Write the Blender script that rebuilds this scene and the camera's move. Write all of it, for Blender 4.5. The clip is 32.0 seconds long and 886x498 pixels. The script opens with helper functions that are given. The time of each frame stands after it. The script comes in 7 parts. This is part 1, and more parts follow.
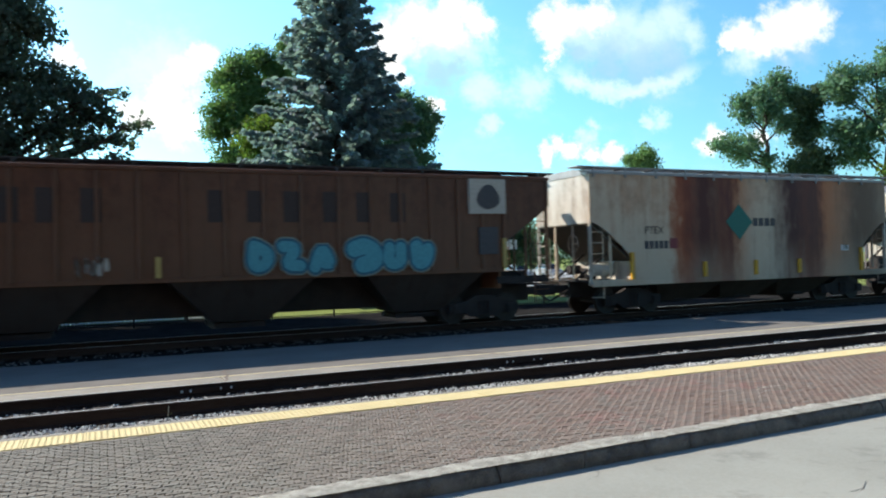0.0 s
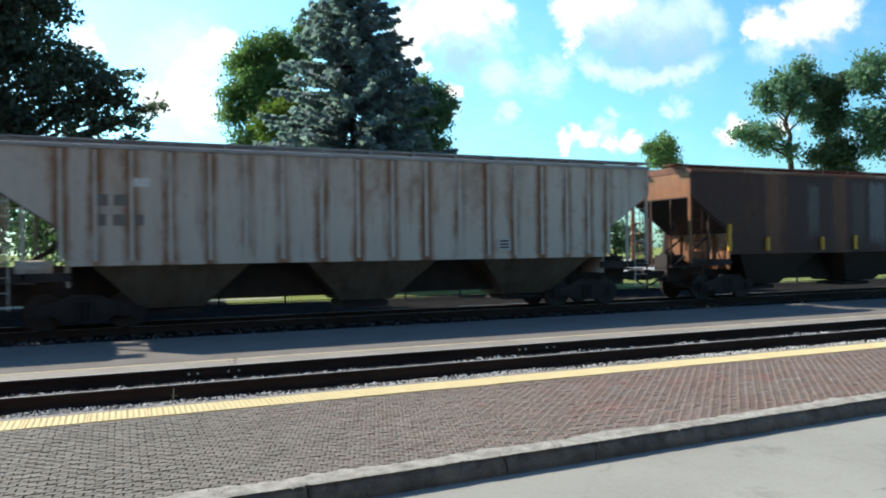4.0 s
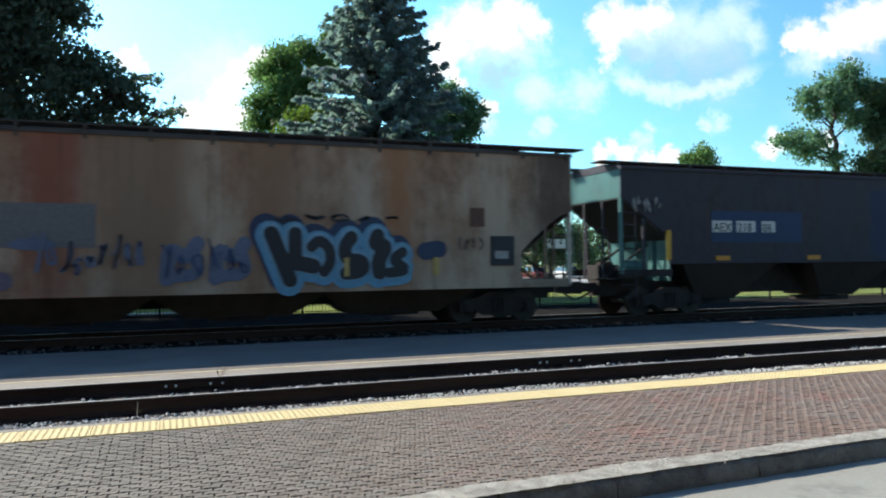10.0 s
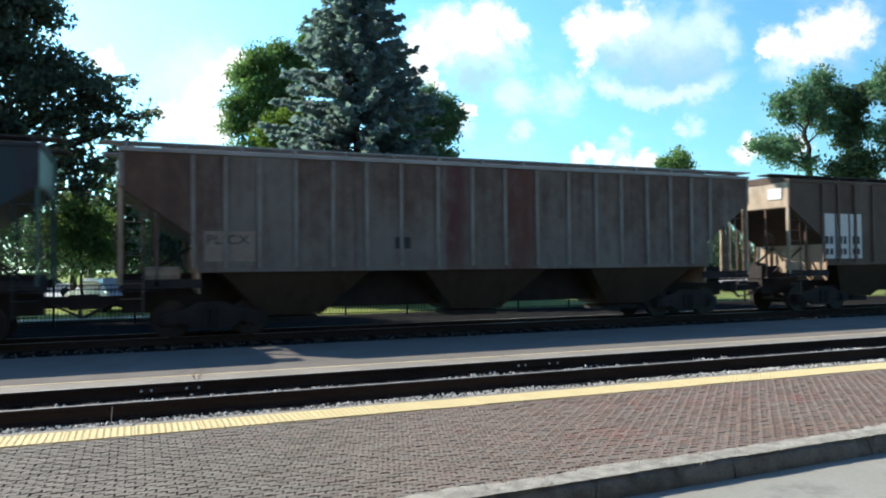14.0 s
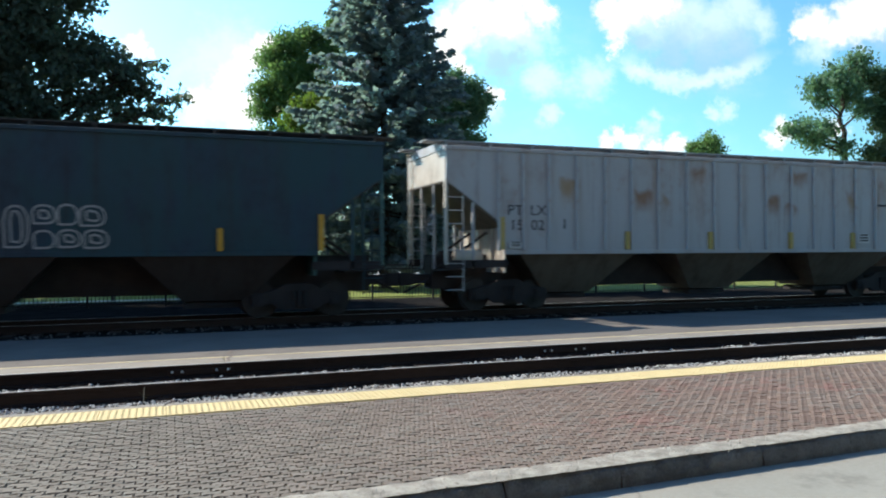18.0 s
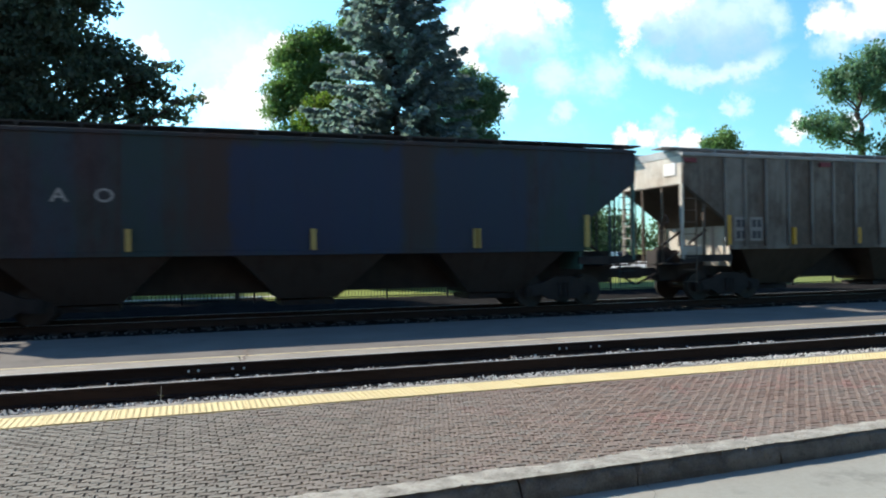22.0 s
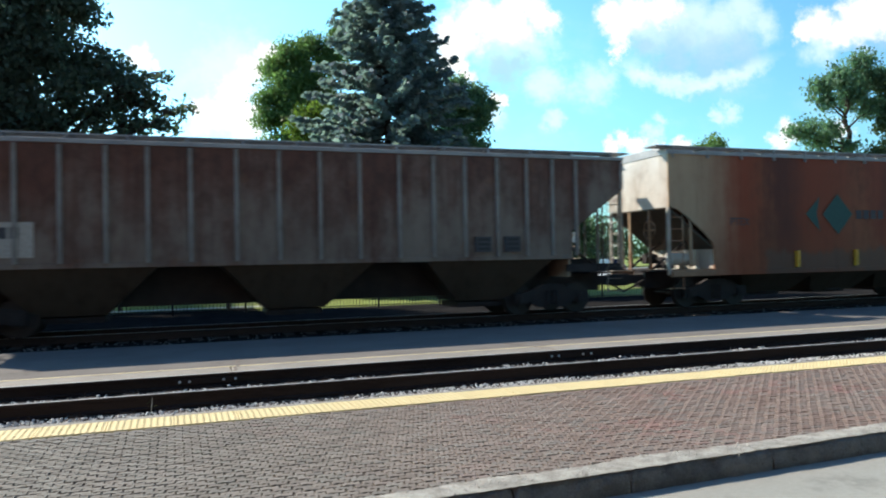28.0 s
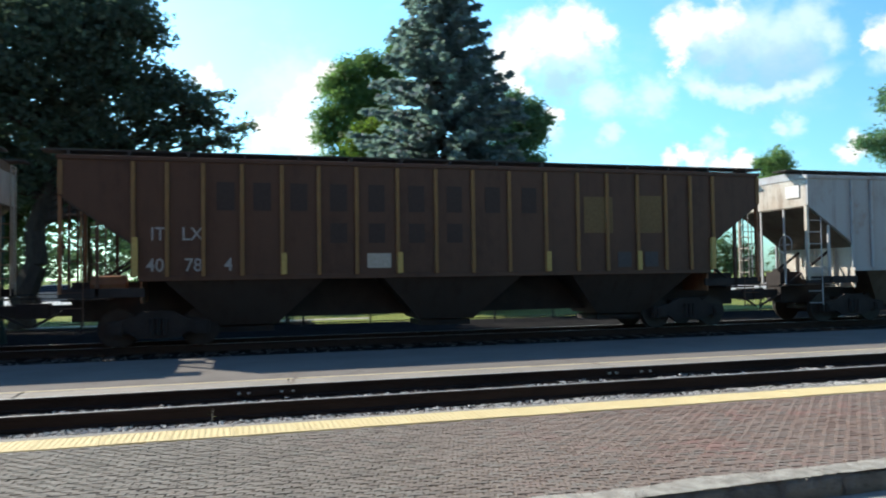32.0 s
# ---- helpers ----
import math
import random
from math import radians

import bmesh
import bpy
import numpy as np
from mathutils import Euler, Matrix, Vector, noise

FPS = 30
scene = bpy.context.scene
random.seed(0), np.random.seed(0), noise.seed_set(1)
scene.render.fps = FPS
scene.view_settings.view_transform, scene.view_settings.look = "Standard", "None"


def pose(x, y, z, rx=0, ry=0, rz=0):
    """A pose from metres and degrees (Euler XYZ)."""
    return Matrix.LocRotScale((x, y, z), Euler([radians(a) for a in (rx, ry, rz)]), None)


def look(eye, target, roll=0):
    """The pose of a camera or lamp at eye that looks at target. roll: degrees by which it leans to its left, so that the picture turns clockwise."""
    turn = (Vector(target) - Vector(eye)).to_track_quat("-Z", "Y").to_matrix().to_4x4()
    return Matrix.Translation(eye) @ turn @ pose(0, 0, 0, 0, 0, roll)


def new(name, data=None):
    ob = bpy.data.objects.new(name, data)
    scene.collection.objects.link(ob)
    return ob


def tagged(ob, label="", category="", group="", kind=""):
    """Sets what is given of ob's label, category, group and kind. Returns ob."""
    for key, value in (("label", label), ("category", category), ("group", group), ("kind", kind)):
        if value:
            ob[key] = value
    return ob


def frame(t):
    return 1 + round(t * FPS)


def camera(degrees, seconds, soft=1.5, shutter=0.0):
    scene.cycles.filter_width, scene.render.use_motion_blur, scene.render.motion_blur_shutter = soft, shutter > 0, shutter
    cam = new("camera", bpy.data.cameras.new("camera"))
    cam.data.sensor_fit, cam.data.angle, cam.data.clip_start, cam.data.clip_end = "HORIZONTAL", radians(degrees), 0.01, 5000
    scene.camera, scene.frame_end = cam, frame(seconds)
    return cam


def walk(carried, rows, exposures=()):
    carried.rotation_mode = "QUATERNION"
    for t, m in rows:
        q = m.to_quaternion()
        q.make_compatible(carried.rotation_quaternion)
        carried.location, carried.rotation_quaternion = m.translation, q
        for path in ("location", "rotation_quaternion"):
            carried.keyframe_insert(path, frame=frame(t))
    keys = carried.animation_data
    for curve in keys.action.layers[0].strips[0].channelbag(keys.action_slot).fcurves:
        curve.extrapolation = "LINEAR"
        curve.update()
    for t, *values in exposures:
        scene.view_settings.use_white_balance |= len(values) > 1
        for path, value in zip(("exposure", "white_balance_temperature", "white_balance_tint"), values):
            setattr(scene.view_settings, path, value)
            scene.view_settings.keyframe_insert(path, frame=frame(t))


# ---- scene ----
cam = camera(61.6, 32.0, soft=2.0, shutter=0.22)
PATH = [
    (0.0, pose(-1.056, -1.284, 1.830, 91.00, 1.49, -24.81)),
    (0.5, pose(-1.056, -1.284, 1.830, 91.13, 1.50, -24.85)),
    (1.0, pose(-1.056, -1.284, 1.830, 91.36, 0.73, -25.28)),
    (1.5, pose(-1.056, -1.284, 1.830, 91.15, 0.42, -24.90)),
    (2.0, pose(-1.056, -1.284, 1.830, 88.93, 0.40, -24.96)),
    (2.5, pose(-1.056, -1.284, 1.830, 88.48, 1.12, -23.77)),
    (3.0, pose(-1.056, -1.284, 1.830, 89.58, 1.21, -23.77)),
    (3.5, pose(-1.056, -1.284, 1.830, 89.81, 0.80, -24.16)),
    (5.5, pose(0.000, 0.000, 1.550, 90.88, 0.84, -19.72)),
    (6.0, pose(0.000, 0.000, 1.550, 90.78, 1.05, -19.20)),
    (6.5, pose(0.000, 0.000, 1.550, 90.79, 0.58, -19.38)),
    (7.0, pose(0.000, 0.000, 1.550, 90.83, 0.04, -19.76)),
    (7.5, pose(0.000, 0.000, 1.550, 90.82, 0.02, -19.81)),
    (8.0, pose(0.000, 0.000, 1.550, 90.87, -0.20, -20.09)),
    (8.5, pose(0.000, 0.000, 1.550, 91.13, 0.07, -20.28)),
    (9.0, pose(0.000, 0.000, 1.550, 91.46, 0.12, -20.36)),
    (9.4, pose(0.000, 0.000, 1.550, 91.31, 0.30, -20.39)),
    (9.5, pose(0.000, 0.000, 1.550, 91.22, 0.32, -20.51)),
    (10.0, pose(0.000, 0.000, 1.550, 91.23, 0.60, -20.88)),
    (10.5, pose(0.000, 0.000, 1.550, 91.38, 1.10, -21.13)),
    (11.0, pose(0.000, 0.000, 1.550, 91.47, 1.00, -21.04)),
    (11.5, pose(0.000, 0.000, 1.550, 91.54, 1.05, -21.13)),
    (12.0, pose(0.000, 0.000, 1.550, 91.81, 0.78, -21.67)),
    (12.5, pose(0.000, 0.000, 1.550, 91.31, 0.65, -22.04)),
    (13.0, pose(0.000, 0.000, 1.550, 90.99, 0.73, -22.54)),
    (13.5, pose(0.000, 0.000, 1.550, 91.68, 0.44, -23.11)),
    (14.0, pose(0.000, 0.000, 1.550, 91.46, 0.62, -22.52)),
    (14.5, pose(0.000, 0.000, 1.550, 91.06, 0.99, -21.32)),
    (16.5, pose(0.000, 0.000, 1.550, 90.39, 0.13, -20.43)),
    (17.0, pose(0.000, 0.000, 1.550, 90.16, 0.42, -20.59)),
    (17.5, pose(0.000, 0.000, 1.550, 90.19, 0.25, -20.75)),
    (18.0, pose(0.000, 0.000, 1.550, 90.30, 0.32, -20.47)),
    (18.5, pose(0.000, 0.000, 1.550, 90.57, 0.69, -20.33)),
    (19.0, pose(0.000, 0.000, 1.550, 90.80, 0.81, -20.40)),
    (19.5, pose(0.000, 0.000, 1.550, 91.07, 1.24, -20.63)),
    (20.0, pose(0.000, 0.000, 1.550, 91.43, 1.57, -20.31)),
    (20.5, pose(0.000, 0.000, 1.550, 91.60, 1.92, -20.07)),
    (21.0, pose(0.000, 0.000, 1.550, 91.91, 2.10, -19.63)),
    (21.5, pose(0.000, 0.000, 1.550, 91.41, 1.27, -19.51)),
    (22.0, pose(0.000, 0.000, 1.550, 90.17, 0.69, -19.40)),
    (22.5, pose(0.000, 0.000, 1.550, 89.92, 0.55, -19.39)),
    (23.0, pose(0.000, 0.000, 1.550, 89.83, 0.61, -19.36)),
    (23.5, pose(0.000, 0.000, 1.550, 89.93, 0.54, -19.42)),
    (24.0, pose(0.000, 0.000, 1.550, 89.72, 0.41, -19.33)),
    (24.5, pose(0.000, 0.000, 1.550, 89.87, 0.58, -19.35)),
    (25.0, pose(0.000, 0.000, 1.550, 90.08, 0.95, -19.49)),
    (25.5, pose(0.000, 0.000, 1.550, 90.26, 1.26, -19.46)),
    (27.5, pose(0.000, 0.000, 1.550, 90.97, 1.30, -19.46)),
    (28.0, pose(0.000, 0.000, 1.550, 90.81, 1.08, -20.04)),
    (28.5, pose(0.000, 0.000, 1.550, 90.93, 1.24, -20.45)),
    (29.0, pose(0.000, 0.000, 1.550, 91.05, 1.34, -21.59)),
    (29.5, pose(0.000, 0.000, 1.550, 90.89, 1.61, -23.52)),
    (30.0, pose(0.000, 0.000, 1.550, 90.83, 1.89, -26.09)),
    (30.5, pose(0.000, 0.000, 1.550, 90.73, 0.90, -28.78)),
    (31.0, pose(0.000, 0.000, 1.550, 91.38, 1.33, -30.62)),
    (31.5, pose(0.000, 0.000, 1.550, 91.94, 1.42, -26.69)),
    (32.0, pose(0.000, 0.000, 1.550, 92.01, 0.83, -15.78)),
]
walk(cam, PATH)

# ---------------------------------------------------------------- world and sun
SUN_AZ, SUN_EL = math.radians(133.0), math.radians(36.0)   # from +x, counter-clockwise; height

# clouds in the plane before the sky: across, up, radius
CLOUD_TOWER = [(0.022, 0.295, 0.03), (0.053, 0.326, 0.034), (0.098, 0.33, 0.034), (0.14, 0.327, 0.021), (0.014, 0.265, 0.018), (0.033, 0.25, 0.011), (0.073, 0.215, 0.012), (0.086, 0.22, 0.008)]
CLOUD_BROAD = [(0.236, 0.325, 0.02), (0.249, 0.299, 0.02), (0.263, 0.329, 0.027), (0.242, 0.276, 0.011), (0.305, 0.337, 0.023), (0.512, 0.305, 0.024), (0.544, 0.294, 0.02), (0.573, 0.317, 0.034), (0.612, 0.328, 0.034), (0.49, 0.292, 0.012)]
CLOUD_LEFT = [(-0.407, 0.285, 0.017), (-0.382, 0.272, 0.009), (-0.229, 0.279, 0.02), (-0.252, 0.252, 0.024), (-0.279, 0.224, 0.027), (-0.309, 0.201, 0.026), (-0.263, 0.194, 0.03), (-0.324, 0.214, 0.012)]
CLOUD_LOW = [(0.248, 0.154, 0.010), (0.265, 0.146, 0.014), (0.229, 0.143, 0.012), (0.33, 0.155, 0.011), (0.32, 0.143, 0.014), (0.295, 0.140, 0.012), (0.472, 0.17, 0.013), (0.458, 0.154, 0.013), (0.54, 0.162, 0.016)]
CLOUD_RIGHT = [(0.859, 0.372, 0.02), (0.889, 0.355, 0.026), (0.808, 0.309, 0.009), (0.847, 0.303, 0.015), (0.879, 0.315, 0.023), (0.929, 0.348, 0.038)]
VEILS = [(0.289, 0.302, 0.034), (0.335, 0.314, 0.042), (0.377, 0.306, 0.034), (0.412, 0.325, 0.034), (0.439, 0.309, 0.02), (0.083, 0.295, 0.046), (0.121, 0.288, 0.03), (0.144, 0.234, 0.021), (0.205, 0.234, 0.026), (0.396, 0.19, 0.011), (0.376, 0.185, 0.008), (0.151, 0.188, 0.011), (0.292, 0.184, 0.008), (0.288, 0.165, 0.011), (0.22, 0.241, 0.02), (0.075, 0.196, 0.017), (0.511, 0.271, 0.02), (-0.282, 0.266, 0.046)]
BELLIES = [(0.32, 0.27, 0.037), (0.365, 0.26, 0.038), (0.404, 0.267, 0.027), (0.281, 0.279, 0.018), (0.087, 0.259, 0.03), (0.109, 0.268, 0.018), (0.6, 0.284, 0.026), (0.573, 0.271, 0.017)]


class Nodes:
    """A short hand for node trees."""

    def __init__(self, tree):
        self.tree = tree
        tree.nodes.clear()

    def add(self, kind, inputs=None):
        node = self.tree.nodes.new(kind)
        for key, value in (inputs or {}).items():
            if isinstance(value, bpy.types.NodeSocket):
                self.tree.links.new(value, node.inputs[key])
            else:
                node.inputs[key].default_value = value
        return node

    def math(self, op, a, b=0.0, c=0.0, clamp=False):
        node = self.add("ShaderNodeMath", {0: a, 1: b, 2: c})
        node.operation, node.use_clamp = op, clamp
        return node.outputs[0]

    def vec(self, op, a, b):
        node = self.add("ShaderNodeVectorMath", {0: a, 1: b})
        node.operation = op
        return node

    def ramp(self, value, low, high):
        node = self.add("ShaderNodeMapRange", {0: value, 1: low, 2: high, 3: 0.0, 4: 1.0})
        node.interpolation_type = "SMOOTHSTEP"
        return node.outputs[0]

    def mix(self, fac, a, b, blend="MIX"):
        node = self.add("ShaderNodeMix")
        node.data_type, node.blend_type = "RGBA", blend
        for socket, value in ((node.inputs[0], fac), (node.inputs[6], a), (node.inputs[7], b)):
            if isinstance(value, bpy.types.NodeSocket):
                self.tree.links.new(value, socket)
            else:
                socket.default_value = (*value, 1) if isinstance(value, tuple) and len(value) == 3 else value
        return node.outputs[2]

    def noise(self, vector, scale, detail=4.0, rough=0.55):
        return self.add("ShaderNodeTexNoise", {"Vector": vector, "Scale": scale, "Detail": detail, "Roughness": rough}).outputs[0]


def make_world():
    world = bpy.data.worlds.new("sky")
    scene.world = world
    world.use_nodes = True
    n = Nodes(world.node_tree)
    sky = n.add("ShaderNodeTexSky")
    sky.sky_type, sky.sun_disc = "NISHITA", False
    sky.sun_elevation, sky.sun_rotation = SUN_EL, math.pi / 2 - SUN_AZ
    sky.air_density, sky.dust_density, sky.ozone_density, sky.altitude = 1.0, 1.2, 1.5, 200
    way = n.add("ShaderNodeTexCoord").outputs["Generated"]
    turned = n.add("ShaderNodeVectorRotate", {"Vector": way, "Axis": (0, 0, 1), "Angle": radians(20)}).outputs[0]
    xyz = n.add("ShaderNodeSeparateXYZ", {0: turned})
    ahead = n.math("MAXIMUM", xyz.outputs[1], 0.05)
    flat = n.add("ShaderNodeCombineXYZ", {0: n.math("DIVIDE", xyz.outputs[0], ahead), 1: n.math("DIVIDE", xyz.outputs[2], ahead), 2: 0.0}).outputs[0]
    wob = n.add("ShaderNodeTexNoise", {"Vector": flat, "Scale": 13.0, "Detail": 7.0, "Roughness": 0.6}).outputs[1]
    wob = n.vec("SUBTRACT", wob, (0.5, 0.5, 0.5)).outputs[0]
    wob = n.vec("MULTIPLY", wob, (0.055, 0.050, 0)).outputs[0]
    here = n.vec("ADD", flat, wob).outputs[0]
    curl = n.add("ShaderNodeTexNoise", {"Vector": flat, "Scale": 55.0, "Detail": 6.0, "Roughness": 0.65}).outputs[1]
    curl = n.vec("MULTIPLY", n.vec("SUBTRACT", curl, (0.5, 0.5, 0.5)).outputs[0], (0.034, 0.030, 0)).outputs[0]
    here = n.vec("ADD", here, curl).outputs[0]

    def nearest(blobs):
        best = None
        for u, v, r in blobs:
            d = n.math("DIVIDE", n.vec("DISTANCE", here, (u, v, 0)).outputs["Value"], r)
            best = d if best is None else n.math("SMOOTH_MIN", best, d, 0.3)
        return best

    front = n.math("GREATER_THAN", xyz.outputs[1], 0.06)
    puff = n.noise(flat, 42.0, 8.0, 0.62)
    drift = n.noise(n.vec("MULTIPLY", flat, (1, 1.6, 1)).outputs[0], 9.0, 5.0, 0.6)
    ruffle = n.math("ADD", n.math("MULTIPLY", n.math("SUBTRACT", puff, 0.5), 1.5), n.math("MULTIPLY", n.math("SUBTRACT", drift, 0.5), 0.9))

    def cover(blobs, low, high):
        depth = n.math("ADD", n.math("SUBTRACT", 1.1, nearest(blobs)), ruffle)
        return n.math("MULTIPLY", n.ramp(depth, low, high), front)

    bright = cover(CLOUD_TOWER + CLOUD_BROAD + CLOUD_LEFT + CLOUD_LOW + CLOUD_RIGHT, -0.35, 0.6)
    veil = n.math("MULTIPLY", cover(VEILS, -0.6, 1.0), 0.62)
    # the sunlit lower rim of the broad cloud
    ring = n.vec("DIVIDE", n.vec("SUBTRACT", here, (0.345, 0.300, 0)).outputs[0], (0.108, 0.074, 1)).outputs[0]
    ring = n.vec("LENGTH", ring, (0, 0, 0)).outputs["Value"]
    rim = n.math("SUBTRACT", 1.0, n.ramp(n.math("ABSOLUTE", n.math("SUBTRACT", ring, 0.98)), 0.02, 0.24))
    below = n.ramp(n.add("ShaderNodeSeparateXYZ", {0: flat}).outputs[1], 0.278, 0.245)
    fringe = n.math("MULTIPLY", n.math("MULTIPLY", rim, below), n.math("MULTIPLY_ADD", puff, 0.6, 0.35))
    fringe = n.math("MULTIPLY", fringe, front)
    belly = n.math("MULTIPLY", cover(BELLIES, -0.5, 0.9), 0.7)
    # haze brightens the sky towards the sun
    sun_way = (math.cos(SUN_AZ) * math.cos(SUN_EL), math.sin(SUN_AZ) * math.cos(SUN_EL), math.sin(SUN_EL))
    near_sun = n.math("POWER", n.math("MULTIPLY_ADD", n.vec("DOT_PRODUCT", way, sun_way).outputs["Value"], 0.5, 0.5), 1.7)
    glow = n.math("MULTIPLY_ADD", near_sun, 1.6, 0.43)
    # a clear sky grows deeper towards the zenith
    high = n.ramp(n.add("ShaderNodeSeparateXYZ", {0: way}).outputs[2], 0.25, 0.9)
    deep = [n.math("MULTIPLY", glow, n.math("MULTIPLY_ADD", high, k, 1.0)) for k in (-0.88, -0.80, -0.62)]
    glow = n.add("ShaderNodeCombineXYZ", {0: deep[0], 1: deep[1], 2: deep[2]}).outputs[0]
    tinted = n.mix(1.0, sky.outputs[0], (1.0, 1.79, 1.97), "MULTIPLY")
    tinted = n.mix(1.0, tinted, glow, "MULTIPLY")
    haze = n.math("MULTIPLY", n.ramp(drift, 0.45, 0.8), 0.22)
    colour = n.mix(haze, tinted, (7.6, 9.0, 9.6))
    colour = n.mix(veil, colour, (8.2, 9.6, 9.9))
    colour = n.mix(belly, colour, (3.7, 6.0, 8.6))
    colour = n.mix(fringe, colour, (8.2, 9.6, 9.9))
    colour = n.mix(bright, colour, (9.6, 9.7, 9.5))
    back = n.add("ShaderNodeBackground", {0: colour, 1: 0.075})
    n.tree.links.new(back.outputs[0], n.add("ShaderNodeOutputWorld").inputs[0])


make_world()
sun = new("sun", bpy.data.lights.new("sun", "SUN"))
sun.data.energy, sun.data.angle, sun.data.color = 5.0, radians(0.5), (1.0, 0.91, 0.80)
sun.matrix_world = look((0, 0, 30), (-math.cos(SUN_AZ) * math.cos(SUN_EL), -math.sin(SUN_AZ) * math.cos(SUN_EL), 30 - math.sin(SUN_EL)))
scene.view_settings.exposure = 0.74


# ---------------------------------------------------------------- materials
def material(name):
    mat = bpy.data.materials.new(name)
    mat.use_nodes = True
    return mat, Nodes(mat.node_tree)


def finish(n, colour, rough=0.7, metal=0.0, bump=None, depth=0.01, spec=0.4):
    inputs = {"Base Color": colour if isinstance(colour, bpy.types.NodeSocket) else (*colour, 1), "Roughness": rough, "Metallic": metal, "Specular IOR Level": spec}
    if bump is not None:
        inputs["Normal"] = n.add("ShaderNodeBump", {"Height": bump, "Distance": depth, "Strength": 0.8}).outputs[0]
    shader = n.add("ShaderNodeBsdfPrincipled", inputs)
    n.tree.links.new(shader.outputs[0], n.add("ShaderNodeOutputMaterial").inputs[0])


def surface(name, a, b, big=0.6, small=18.0, rough=0.75, metal=0.0, stain=None, depth=0.006, stretch=(1, 1, 1), spec=0.35):
    """Two colours mixed at two scales, with an optional third for stains."""
    mat, n = material(name)
    at = n.add("ShaderNodeTexCoord").outputs["Object"]
    at = n.vec("MULTIPLY", at, stretch).outputs[0]
    coarse, fine = n.noise(at, big, 5.0), n.noise(at, small, 6.0, 0.65)
    colour = n.mix(n.ramp(n.math("ADD", n.math("MULTIPLY", coarse, 0.6), n.math("MULTIPLY", fine, 0.4)), 0.35, 0.65), a, b)
    if stain:
        colour = n.mix(n.math("MULTIPLY", n.ramp(n.noise(at, big * 3.1, 7.0, 0.7), 0.56, 0.7), 0.75), colour, stain)
    finish(n, colour, rough, metal, fine, depth, spec)
    return mat


RIBS = [sign * x for x in (0.48, 1.45, 2.45, 3.35, 4.2, 5.1, 5.95, 6.72, 7.43) for sign in (-1, 1)]   # upright ribs of a car's side


